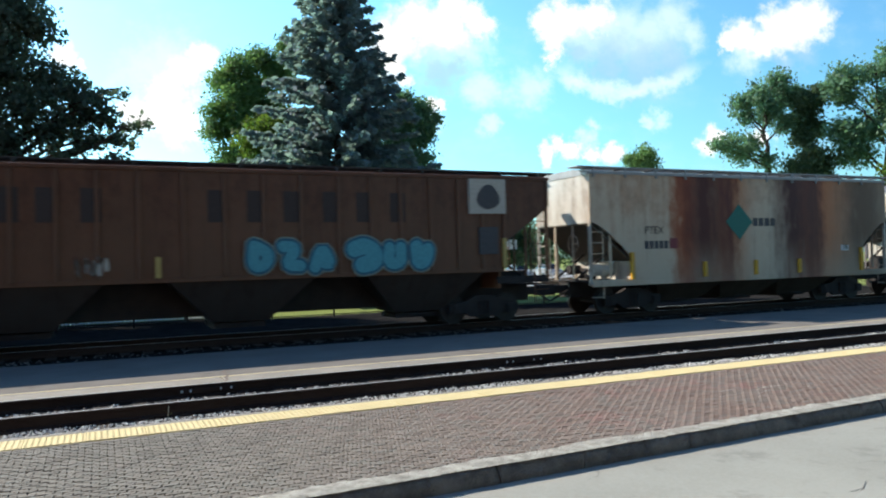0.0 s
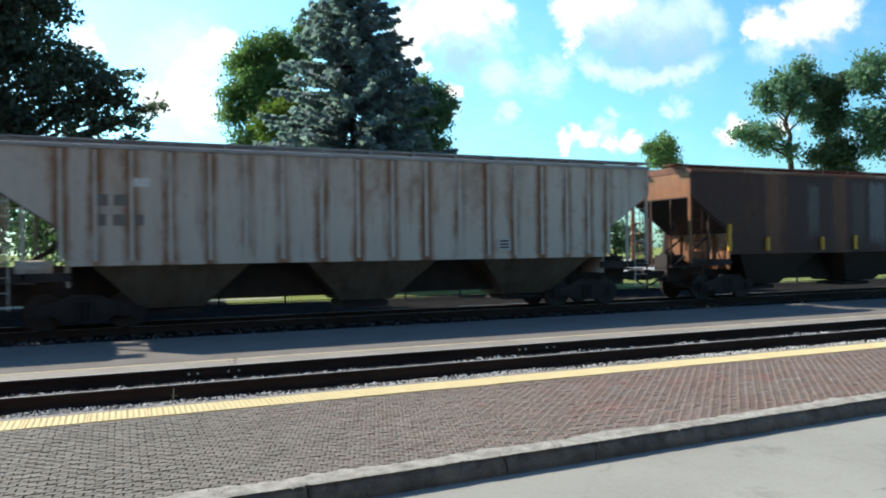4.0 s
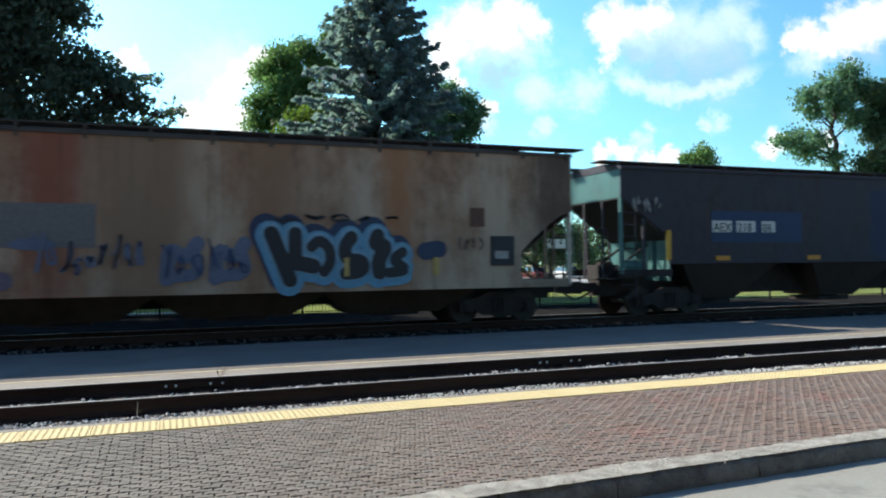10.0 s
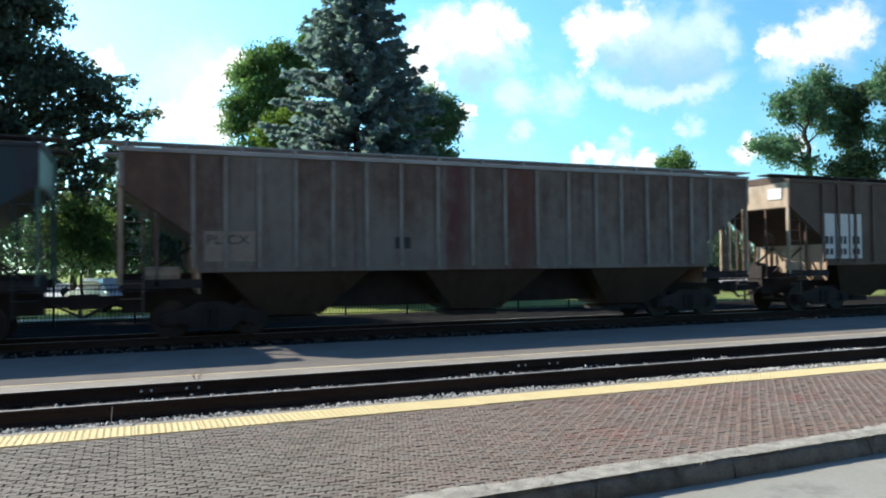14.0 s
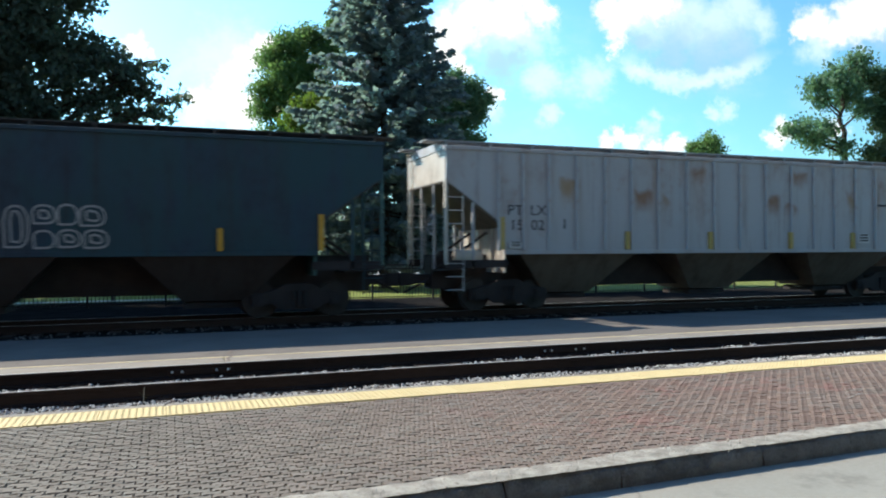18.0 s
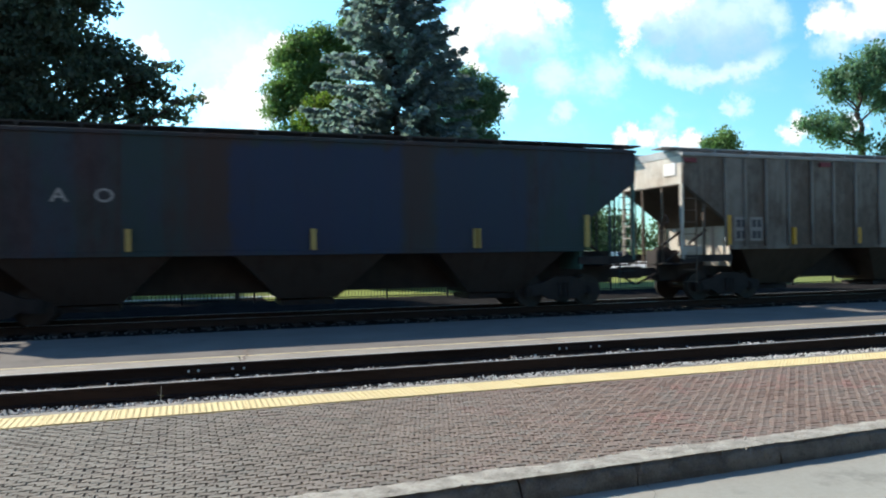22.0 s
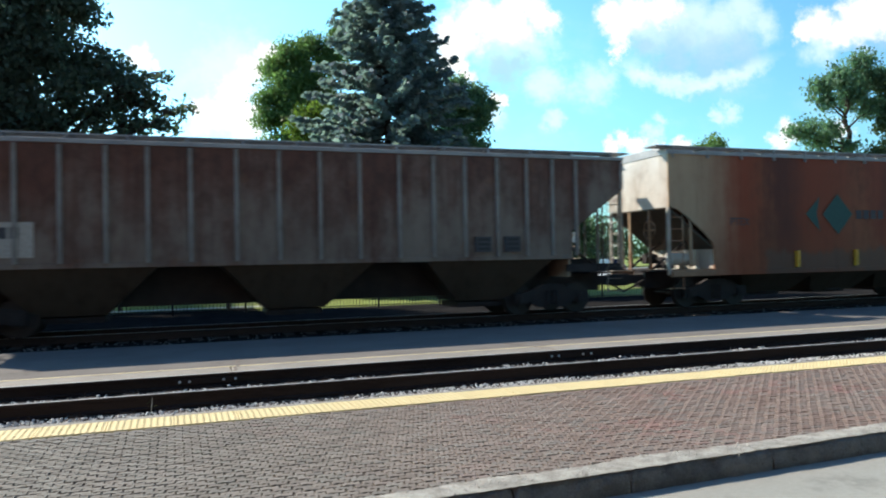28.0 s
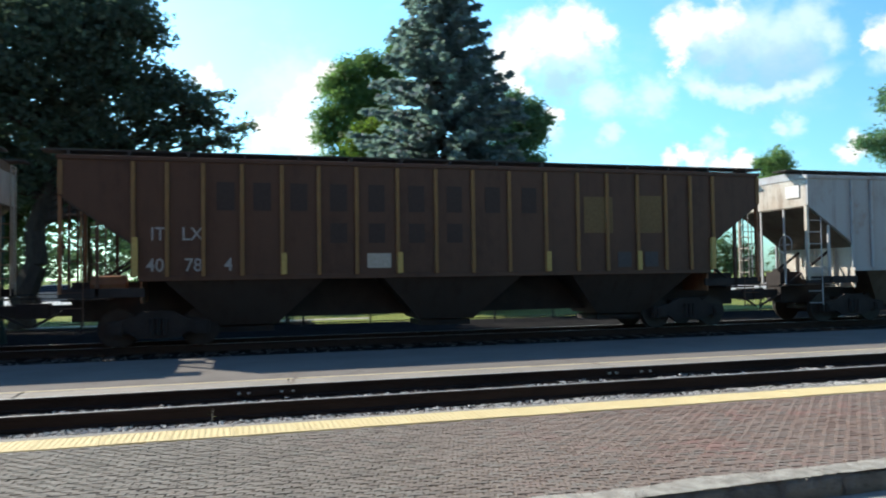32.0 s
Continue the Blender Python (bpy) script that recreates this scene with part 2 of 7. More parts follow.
def paint(name, base, rust, amount=0.35, dark=(0.035, 0.018, 0.013), bands=(), fade=None, blots=0.0, rough=0.46, top=0.0, panels=0.0, rib_rust=0.0, patches=()):
    """Weathered car paint: mottled rust, heavier near the roof where top is given, changing from panel to panel; runs, grime and broad stained bands (middle, half width, colour)."""
    def warm(c):
        return (c[0] * 1.22, c[1] * 1.13, c[2] * 1.06) if c[0] > c[2] * 1.25 else tuple(k * 1.12 for k in c)

    base, rust, fade = warm(base), warm(rust), fade and warm(fade)
    bands = [(m, h, warm(c)) for m, h, c in bands]
    mat, n = material(name)
    own = n.add("ShaderNodeTexCoord").outputs["Object"]
    seed = (sum(ord(c) for c in name) % 97) * 1.7
    at = n.vec("ADD", own, (seed, 0, 0)).outputs[0]
    streak = n.noise(n.vec("MULTIPLY", at, (2.6, 1.0, 0.12)).outputs[0], 2.2, 6.0, 0.62)
    broad = n.noise(n.vec("MULTIPLY", at, (0.8, 1.0, 0.45)).outputs[0], 1.1, 4.0, 0.6)
    spots = n.noise(n.vec("MULTIPLY", at, (1.0, 1.0, 0.7)).outputs[0], 2.6, 8.0, 0.72)
    fine = n.noise(at, 26.0, 5.0, 0.7)
    xyz = n.add("ShaderNodeSeparateXYZ", {0: own})
    height = n.ramp(xyz.outputs[2], 1.6, 4.3)
    low = 0.66 - 0.3 * amount
    field = n.math("ADD", n.math("ADD", n.math("MULTIPLY", streak, 0.25), n.math("MULTIPLY", broad, 0.45)), n.math("MULTIPLY", spots, 0.30))
    if top:
        field = n.math("ADD", field, n.math("MULTIPLY", n.math("SUBTRACT", height, 0.5), top))
    if panels:
        cell = 0.0
        for place in RIBS:
            cell = n.math("ADD", n.math("GREATER_THAN", xyz.outputs[0], place), cell)
        rnd = n.add("ShaderNodeTexWhiteNoise")
        rnd.noise_dimensions = "1D"
        n.tree.links.new(n.math("ADD", cell, seed), rnd.inputs["W"])
        field = n.math("ADD", field, n.math("MULTIPLY", n.math("SUBTRACT", rnd.outputs[0], 0.5), panels))
    mask = n.ramp(field, low - 0.15, low + 0.17)
    worn = n.mix(n.math("MULTIPLY", n.ramp(fine, 0.3, 0.8), 0.3), base, tuple(c * 0.75 for c in base))
    if fade:
        worn = n.mix(n.math("MULTIPLY", n.ramp(broad, 0.45, 0.62), 0.8), worn, fade)
    rusty = n.mix(n.ramp(spots, 0.38, 0.64), rust, tuple(c * 0.55 for c in rust))
    colour = n.mix(n.math("MULTIPLY", mask, min(0.95, 0.55 + 0.5 * amount)), worn, rusty)
    if blots:
        patch = n.math("ADD", n.noise(n.vec("MULTIPLY", at, (1.0, 1.0, 0.8)).outputs[0], 1.25, 7.0, 0.68), n.math("MULTIPLY", height, 0.04))
        colour = n.mix(n.math("MULTIPLY", n.ramp(patch, 0.62 - 0.085 * blots, 0.74 - 0.08 * blots), blots), colour, (0.25, 0.10, 0.032))
    x = n.math("ADD", xyz.outputs[0], n.math("MULTIPLY", n.math("SUBTRACT", streak, 0.5), 0.8))
    x = n.math("ADD", x, n.math("MULTIPLY", n.math("SUBTRACT", spots, 0.5), 0.8))
    smoke = n.noise(n.vec("MULTIPLY", at, (1.0, 1.0, 0.5)).outputs[0], 1.9, 5.0, 0.6)
    x = n.math("ADD", x, n.math("MULTIPLY", n.math("SUBTRACT", smoke, 0.5), 0.7))
    if rib_rust:
        # rust that bleeds from the upright ribs
        middle_off = n.math("ADD", xyz.outputs[0], n.math("MULTIPLY", n.math("SUBTRACT", spots, 0.5), 0.3))
        near_rib = 9.0
        for place in RIBS:
            near_rib = n.math("MINIMUM", n.math("ABSOLUTE", n.math("SUBTRACT", middle_off, place)), near_rib)
        patchy = n.ramp(n.noise(n.vec("MULTIPLY", at, (0.9, 1.0, 0.22)).outputs[0], 1.3, 4.0, 0.6), 0.38, 0.56)
        bleed = n.math("MULTIPLY", n.math("SUBTRACT", 1.0, n.ramp(near_rib, 0.07, 0.28)), patchy)
        colour = n.mix(n.math("MULTIPLY", bleed, rib_rust), colour, (0.235, 0.10, 0.04))
    for middle, half, tint in bands:
        off = n.math("ABSOLUTE", n.math("SUBTRACT", x, middle))
        inside = n.math("SUBTRACT", 1.0, n.ramp(off, half * 0.1, half * 1.65))
        inside = n.math("MULTIPLY", inside, n.math("MULTIPLY_ADD", n.ramp(xyz.outputs[2], 1.0, 2.6), 0.45, 0.55))
        colour = n.mix(n.math("MULTIPLY", inside, n.math("ADD", 0.55, n.math("MULTIPLY", smoke, 0.9), clamp=True)), colour, tint)
    # sprayed primer patches with soft edges: x from, x to, z from, z to, colour
    across = n.math("ADD", xyz.outputs[0], n.math("MULTIPLY", n.math("SUBTRACT", spots, 0.5), 0.45))
    upward = n.math("ADD", xyz.outputs[2], n.math("MULTIPLY", n.math("SUBTRACT", smoke, 0.5), 0.9))
    for x0, x1, z0, z1, tint in patches:
        wide = n.math("MULTIPLY", n.ramp(across, x0 - 0.12, x0 + 0.10), n.ramp(across, x1 + 0.12, x1 - 0.10))
        tall = n.math("MULTIPLY", n.ramp(upward, z0 - 0.35, z0 + 0.25), n.ramp(upward, z1 + 0.10, z1 - 0.12))
        colour = n.mix(n.math("MULTIPLY", n.math("MULTIPLY", wide, tall), n.math("MULTIPLY_ADD", spots, 0.7, 0.45, clamp=True)), colour, tint)
    colour = n.mix(n.math("MULTIPLY", n.ramp(streak, 0.58, 0.76), 0.35), colour, dark)
    finish(n, colour, rough, 0.0, n.math("ADD", fine, spots), 0.003, 0.24)
    return mat


def leaf_material(name, a, b):
    mat, n = material(name)
    rnd = n.add("ShaderNodeNewGeometry").outputs["Random Per Island"]
    at = n.add("ShaderNodeTexCoord").outputs["Object"]
    clump = n.noise(at, 0.45, 3.0)
    colour = n.mix(n.math("ADD", n.math("MULTIPLY", rnd, 0.6), n.math("MULTIPLY", n.ramp(clump, 0.35, 0.65), 0.4)), a, b)
    diffuse = n.add("ShaderNodeBsdfPrincipled", {"Base Color": colour, "Roughness": 0.6, "Specular IOR Level": 0.3})
    through_leaf = n.add("ShaderNodeBsdfTranslucent", {0: n.mix(1.0, colour, (0.85, 1.0, 0.72), "MULTIPLY")})
    both = n.add("ShaderNodeMixShader", {0: 0.55, 1: diffuse.outputs[0], 2: through_leaf.outputs[0]})
    n.tree.links.new(both.outputs[0], n.add("ShaderNodeOutputMaterial").inputs[0])
    return mat


def brick_material(name, per_island):
    mat, n = material(name)
    rnd = n.add("ShaderNodeNewGeometry").outputs["Random Per Island"] if per_island else n.add("ShaderNodeObjectInfo").outputs["Random"]
    at = n.add("ShaderNodeNewGeometry").outputs["Position"]
    fine, broad = n.noise(at, 90.0, 5.0, 0.7), n.noise(at, 1.1, 4.0)
    pick = n.add("ShaderNodeTexWhiteNoise")
    pick.noise_dimensions = "1D"
    n.tree.links.new(n.math("MULTIPLY", rnd, 913.0), pick.inputs["W"])
    other = pick.outputs[0]
    colour = n.mix(rnd, (0.156, 0.110, 0.087), (0.224, 0.164, 0.131))
    patch = n.ramp(n.noise(at, 0.8, 3.0), 0.52, 0.68)
    colour = n.mix(n.math("MULTIPLY", n.math("MULTIPLY", n.ramp(other, 0.4, 0.75), patch), 0.6), colour, (0.25, 0.125, 0.108))
    colour = n.mix(n.math("MULTIPLY", n.ramp(other, 0.30, 0.12), 0.5), colour, (0.165, 0.162, 0.142))
    colour = n.mix(n.math("MULTIPLY", n.ramp(broad, 0.42, 0.66), 0.4), colour, (0.215, 0.183, 0.155))
    colour = n.mix(n.math("MULTIPLY", n.ramp(fine, 0.4, 0.7), 0.4), colour, (0.095, 0.07, 0.062))
    # greyer towards the near end, redder further along
    along = n.math("ADD", n.add("ShaderNodeSeparateXYZ", {0: at}).outputs[0], n.math("MULTIPLY", broad, 3.0))
    colour = n.mix(n.math("MULTIPLY_ADD", n.ramp(along, 0.0, 7.0), -0.8, 0.8), colour, n.mix(rnd, (0.132, 0.128, 0.107), (0.194, 0.187, 0.157)))
    finish(n, colour, 0.85, 0.0, fine, 0.002, 0.2)
    return mat


def plain(name, colour, rough=0.6, metal=0.0, spec=0.4):
    mat, n = material(name)
    at = n.add("ShaderNodeTexCoord").outputs["Object"]
    fine = n.noise(at, 14.0, 6.0, 0.65)
    finish(n, n.mix(n.ramp(fine, 0.3, 0.75), colour, tuple(c * 0.72 for c in colour)), rough, metal, fine, 0.002, spec)
    return mat


M_STREET = surface("street_concrete", (0.238, 0.233, 0.198), (0.292, 0.287, 0.246), 0.5, 30.0, 0.85, stain=(0.18, 0.175, 0.152), depth=0.004)
# dark concrete: the shade of the kerb's face is put into the colour
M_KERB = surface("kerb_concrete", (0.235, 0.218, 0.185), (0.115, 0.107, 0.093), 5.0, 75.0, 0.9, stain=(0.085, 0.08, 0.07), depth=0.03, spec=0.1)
M_CRACK = surface("street_crack", (0.12, 0.115, 0.105), (0.17, 0.16, 0.145), 2.0, 40.0, 0.95)
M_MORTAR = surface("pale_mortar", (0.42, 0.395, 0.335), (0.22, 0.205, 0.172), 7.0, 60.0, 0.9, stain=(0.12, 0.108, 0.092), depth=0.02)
M_EDGE = surface("platform_edge_concrete", (0.265, 0.245, 0.205), (0.20, 0.186, 0.157), 1.2, 30.0, 0.85, stain=(0.15, 0.143, 0.124), depth=0.005)
M_ASPHALT = surface("island_platform_paving", (0.145, 0.136, 0.122), (0.185, 0.173, 0.155), 0.7, 40.0, 0.9, stain=(0.115, 0.109, 0.099), depth=0.004, spec=0.06)
M_SAND = surface("brick_joint_sand", (0.142, 0.117, 0.096), (0.18, 0.149, 0.122), 2.0, 60.0, 0.95)
M_BALLAST = surface("oily_ballast", (0.018, 0.017, 0.016), (0.045, 0.041, 0.037), 2.5, 34.0, 0.95, depth=0.03, spec=0.03)
# darker than M_BALLAST: shade on the ground beyond the train is put into it
M_SHADEDBED = surface("shaded_track_bed", (0.015, 0.015, 0.015), (0.030, 0.029, 0.028), 2.5, 34.0, 0.95, depth=0.03, spec=0.0)
M_STONE = surface("pale_ballast_stone", (0.52, 0.50, 0.455), (0.68, 0.655, 0.60), 2.0, 40.0, 0.9)
M_STONE_DARK = surface("grey_ballast_stone", (0.07, 0.066, 0.06), (0.15, 0.14, 0.13), 2.0, 40.0, 0.9)
M_RAIL = surface("rusty_rail_steel", (0.030, 0.020, 0.016), (0.052, 0.034, 0.026), 3.0, 40.0, 0.9, stretch=(0.2, 1, 1), spec=0.1)
M_RAILTOP = plain("polished_rail_head", (0.52, 0.51, 0.49), 0.5, 0.35)
M_TIE = surface("creosoted_tie", (0.03, 0.024, 0.02), (0.06, 0.05, 0.042), 2.0, 30.0, 0.9, stretch=(1, 0.15, 1))
M_YELLOW = surface("tactile_yellow", (0.66, 0.54, 0.28), (0.59, 0.475, 0.235), 1.2, 40.0, 0.7, stain=(0.46, 0.38, 0.2), depth=0.002)
M_LINE = surface("worn_cream_line", (0.62, 0.53, 0.32), (0.46, 0.40, 0.27), 2.0, 30.0, 0.8)
M_GRASS = surface("lawn", (0.17, 0.215, 0.06), (0.235, 0.27, 0.09), 0.35, 25.0, 0.9, stain=(0.27, 0.265, 0.13), depth=0.02, spec=0.03)
M_PATH = surface("pale_drive_concrete", (0.44, 0.43, 0.40), (0.37, 0.36, 0.33), 0.5, 20.0, 0.85)
M_LOT = surface("parking_concrete", (0.36, 0.36, 0.35), (0.44, 0.44, 0.425), 0.2, 12.0, 0.9)
M_IRON = plain("black_iron", (0.012, 0.012, 0.013), 0.45, 0.0)
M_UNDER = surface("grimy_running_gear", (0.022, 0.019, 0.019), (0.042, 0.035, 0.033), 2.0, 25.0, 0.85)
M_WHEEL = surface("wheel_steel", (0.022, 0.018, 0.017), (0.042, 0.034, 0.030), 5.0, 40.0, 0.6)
M_GALV = surface("galvanised_running_board", (0.34, 0.345, 0.34), (0.24, 0.245, 0.245), 2.0, 30.0, 0.55, 0.3)
M_DARKBOARD = surface("dark_running_board", (0.055, 0.052, 0.05), (0.095, 0.088, 0.08), 2.0, 30.0, 0.95, spec=0.06)
M_STRIPE = plain("reflective_yellow", (0.62, 0.33, 0.03), 0.4)
M_STRIPE_PALE = plain("faded_yellow", (0.50, 0.37, 0.12), 0.6)
M_ORANGE = plain("orange_tab", (0.60, 0.25, 0.02), 0.45)
M_WHITE = plain("white_stencil", (0.62, 0.62, 0.60), 0.6)
M_GREYWHITE = plain("dull_white_stencil", (0.36, 0.36, 0.35), 0.7)
M_BLACK = plain("black_stencil", (0.03, 0.03, 0.032), 0.6)
M_FAINT = plain("faded_dark_stencil", (0.07, 0.07, 0.075), 0.7)
M_GOLD = plain("faded_gold_stencil", (0.42, 0.30, 0.09), 0.7)
M_TRUNK = surface("bark", (0.045, 0.034, 0.026), (0.085, 0.066, 0.05), 1.5, 12.0, 0.95, stretch=(1, 1, 0.25), depth=0.03)


# ---------------------------------------------------------------- mesh helpers
def add_box(bm, x0, x1, y0, y1, z0, z1):
    v = [bm.verts.new((x, y, z)) for z in (z0, z1) for y in (y0, y1) for x in (x0, x1)]
    for f in ((0, 2, 3, 1), (4, 5, 7, 6), (0, 1, 5, 4), (2, 6, 7, 3), (0, 4, 6, 2), (1, 3, 7, 5)):
        bm.faces.new([v[i] for i in f])
    return v


def add_prism(bm, outline, y0, y1):
    """An outline in x and z, drawn out from y0 to y1."""
    a, b = [bm.verts.new((x, y0, z)) for x, z in outline], [bm.verts.new((x, y1, z)) for x, z in outline]
    bm.faces.new(a)
    bm.faces.new(b[::-1])
    for i in range(len(a)):
        j = (i + 1) % len(a)
        bm.faces.new((a[j], a[i], b[i], b[j]))


def add_run(bm, outline, x0, x1):
    """An outline in y and z, drawn out from x0 to x1."""
    a, b = [bm.verts.new((x0, y, z)) for y, z in outline], [bm.verts.new((x1, y, z)) for y, z in outline]
    bm.faces.new(a[::-1])
    bm.faces.new(b)
    for i in range(len(a)):
        j = (i + 1) % len(a)
        bm.faces.new((a[i], a[j], b[j], b[i]))


def add_rod(bm, p, q, r, r2=None, sides=8):
    p, q = Vector(p), Vector(q)
    turn = (q - p).to_track_quat("Z", "Y").to_matrix()
    rings = []
    for at, rad in ((p, r), (q, r if r2 is None else r2)):
        rings.append([bm.verts.new(at + turn @ Vector((math.cos(k * math.tau / sides) * rad, math.sin(k * math.tau / sides) * rad, 0))) for k in range(sides)])
    for k in range(sides):
        j = (k + 1) % sides
        bm.faces.new((rings[0][k], rings[0][j], rings[1][j], rings[1][k]))
    bm.faces.new(rings[0][::-1])
    bm.faces.new(rings[1])


def add_frustum(bm, x, z0, z1, lx0, ly0, lx1, ly1, y=0.0):
    """A tapered box: half lengths lx0, ly0 at the foot z0 and lx1, ly1 at the top z1."""
    v = [bm.verts.new((x + sx * lx, y + sy * ly, z)) for z, lx, ly in ((z0, lx0, ly0), (z1, lx1, ly1)) for sx, sy in ((-1, -1), (1, -1), (1, 1), (-1, 1))]
    for f in ((3, 2, 1, 0), (4, 5, 6, 7), (0, 1, 5, 4), (1, 2, 6, 5), (2, 3, 7, 6), (3, 0, 4, 7)):
        bm.faces.new([v[i] for i in f])


def bevelled(bm, width):
    bmesh.ops.bevel(bm, geom=list(bm.edges), offset=width, segments=1, affect="EDGES")
    return bm


def mesh_of(name, bm, mat):
    bmesh.ops.recalc_face_normals(bm, faces=bm.faces)
    me = bpy.data.meshes.new(name)
    bm.to_mesh(me)
    bm.free()
    me.materials.append(mat)
    return me


def part(name, bm, mat, parent, label=""):
    ob = new(name, mesh_of(name, bm, mat))
    ob.parent = parent
    return tagged(ob, label)


def shared(name, me, parent, at=(0, 0, 0), label=""):
    ob = new(name, me)
    ob.parent, ob.location = parent, at
    return tagged(ob, label)


def thing(name, at, label, category, group="", kind=""):
    ob = new(name)
    ob.location = at
    return tagged(ob, label, category, group, kind)


def single(name, bm, mat, label, category, kind="", at=(0, 0, 0)):
    ob = new(name, mesh_of(name, bm, mat))
    ob.location = at
    return tagged(ob, label, category, "", kind)


# ---------------------------------------------------------------- the ground, from the street to the far lawn
KERB_SLOPE = 0.038


def kerb_y(x):
    return 4.455 + KERB_SLOPE * x


def build_ground():
    bm = bmesh.new()
    add_box(bm, -1500, 1500, 28.0, 3000, -0.6, -0.22)
    single("ground", bm, M_GRASS, "mown green lawn reaching to the horizon", "ground", "structure")
    bm = bmesh.new()
    corners = [(-300, -300), (300, -300), (300, kerb_y(300)), (-300, kerb_y(-300))]
    low, high = [bm.verts.new((x, y, -0.4)) for x, y in corners], [bm.verts.new((x, y, -0.15)) for x, y in corners]
    bm.faces.new(low[::-1])
    bm.faces.new(high)
    for k in range(4):
        bm.faces.new((low[k], low[(k + 1) % 4], high[(k + 1) % 4], high[k]))
    single("road", bm, M_STREET, "pale worn concrete street with fine cracks", "road", "structure")
    # hairline cracks and patches in the street
    rng = random.Random(5)
    bm = bmesh.new()
    for k in range(16):
        x, y, a = rng.uniform(1.5, 11), rng.uniform(2.4, 4.3), rng.uniform(-0.6, 0.6)
        for s in range(rng.randint(3, 7)):
            l, w = rng.uniform(0.06, 0.22), rng.uniform(0.002, 0.006)
            c, d = math.cos(a), math.sin(a)
            q = [(x - d * w, y + c * w), (x + d * w, y - c * w), (x + c * l + d * w * 0.7, y + d * l - c * w * 0.7), (x + c * l - d * w * 0.7, y + d * l + c * w * 0.7)]
            bm.faces.new([bm.verts.new((px, py, -0.1455)) for px, py in q])
            x, y, a = x + c * l, y + d * l, a + rng.uniform(-0.7, 0.7)
    single("street_cracks", bm, M_CRACK, "dark hairline cracks in the street", "cracks", "stuff")
    # platform bed under the bricks
    bm = bmesh.new()
    bed = [(-120, kerb_y(-120) + 0.1), (70, kerb_y(70) + 0.1), (200, 7.95), (200, 8.1), (-120, 8.1)]
    low, high = [bm.verts.new((x, y, -0.2)) for x, y in bed], [bm.verts.new((x, y, -0.016)) for x, y in bed]
    bm.faces.new(low[::-1])
    bm.faces.new(high)
    for k in range(5):
        bm.faces.new((low[k], low[(k + 1) % 5], high[(k + 1) % 5], high[k]))
    single("platform_bed", bm, M_SAND, "dark sand bed under brick paving", "paving", "structure")
    # near platform edge
    edge = thing("platform_edge", (0, 0, 0), "grey concrete edge of the brick platform", "platform", kind="structure")
    for k in range(-12, 40):
        bm = bmesh.new()
        add_box(bm, k * 3 + 0.006, k * 3 + 2.994, 8.10, 8.24, -0.45, 0.004)
        part("edge_block", bevelled(bm, 0.012), M_EDGE, edge)
    # near track bed, island platform, far track bed
    bm = bmesh.new()
    add_box(bm, -200, 400, 8.24, 11.66, -0.6, -0.185)
    single("track_bed", bm, M_BALLAST, "oil-dark ballast bed between platforms", "ballast", "structure")
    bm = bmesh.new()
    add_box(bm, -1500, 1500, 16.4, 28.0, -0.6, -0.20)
    single("track_bed", bm, M_SHADEDBED, "dark ballast bed of the train's track", "ballast", "structure")
    # dark sheet laid over the lawn where the trees' shade falls
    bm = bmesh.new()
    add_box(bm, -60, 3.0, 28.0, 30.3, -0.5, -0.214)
    single("cinder_strip", bm, M_SHADEDBED, "dark sheet for the tree shade along the lawn", "ballast", "structure")
    island = thing("island_platform", (0, 0, 0), "low paved island platform between two tracks", "platform", kind="structure")
    bm = bmesh.new()
    add_box(bm, -200, 400, 12.42, 16.4, -0.55, -0.10)
    part("paving", bm, M_ASPHALT, island, "grey asphalt paving")
    joints = [-200, -40, -31, -22.3, -13.2, -6.4, -3.0, 0.86, 6.45, 12.2, 18.0, 24, 30, 36, 42, 48, 60, 80, 120, 400]
    for a, b in zip(joints, joints[1:]):
        bm = bmesh.new()
        add_box(bm, a + 0.008, b - 0.008, 11.64, 12.34, -0.55, -0.097)
        part("edge_slab", bevelled(bm, 0.015), M_EDGE, island, "pale concrete edge slab")
        bm = bmesh.new()
        add_box(bm, a + 0.004, b - 0.004, 12.345, 12.415, -0.5, -0.094)
        part("painted_line", bm, M_LINE, island, "worn cream line")
    # ragged cracks across the island platform's edge
    bm = bmesh.new()
    for x0, x1 in ((0.86, 1.1), (6.42, 6.0)):
        y, x, k = 11.66, x0, 0
        while y < 13.2:
            l = 0.14
            nx = x0 + (x1 - x0) * (y - 11.66) / 1.5 + rng.uniform(-0.06, 0.06)
            w = rng.uniform(0.012, 0.03)
            bm.faces.new([bm.verts.new(p) for p in ((x - w, y, -0.0925), (x + w, y, -0.0925), (nx + w, y + l, -0.0925), (nx - w, y + l, -0.0925))])
            x, y = nx, y + l
    single("platform_cracks", bm, M_SAND, "dark ragged cracks across the concrete edge", "cracks", "stuff")
    # unseen house-shaped block added behind the street to hold back sky light
    house = thing("blocking_house", (0, 0, 0), "unseen dark house-shaped block added to keep sky light off the train", "building", kind="structure")
    bm = bmesh.new()
    add_box(bm, -70, 6, -22, -9, -0.3, 13.0)
    part("wall", bm, surface("dark_brick_wall", (0.10, 0.06, 0.045), (0.15, 0.085, 0.06), 0.8, 14.0, 0.85), house)
    bm = bmesh.new()
    add_run(bm, [(-23, 12.9), (-15.5, 16.0), (-8, 12.9), (-8, 12.7), (-23, 12.7)], -71, 7)
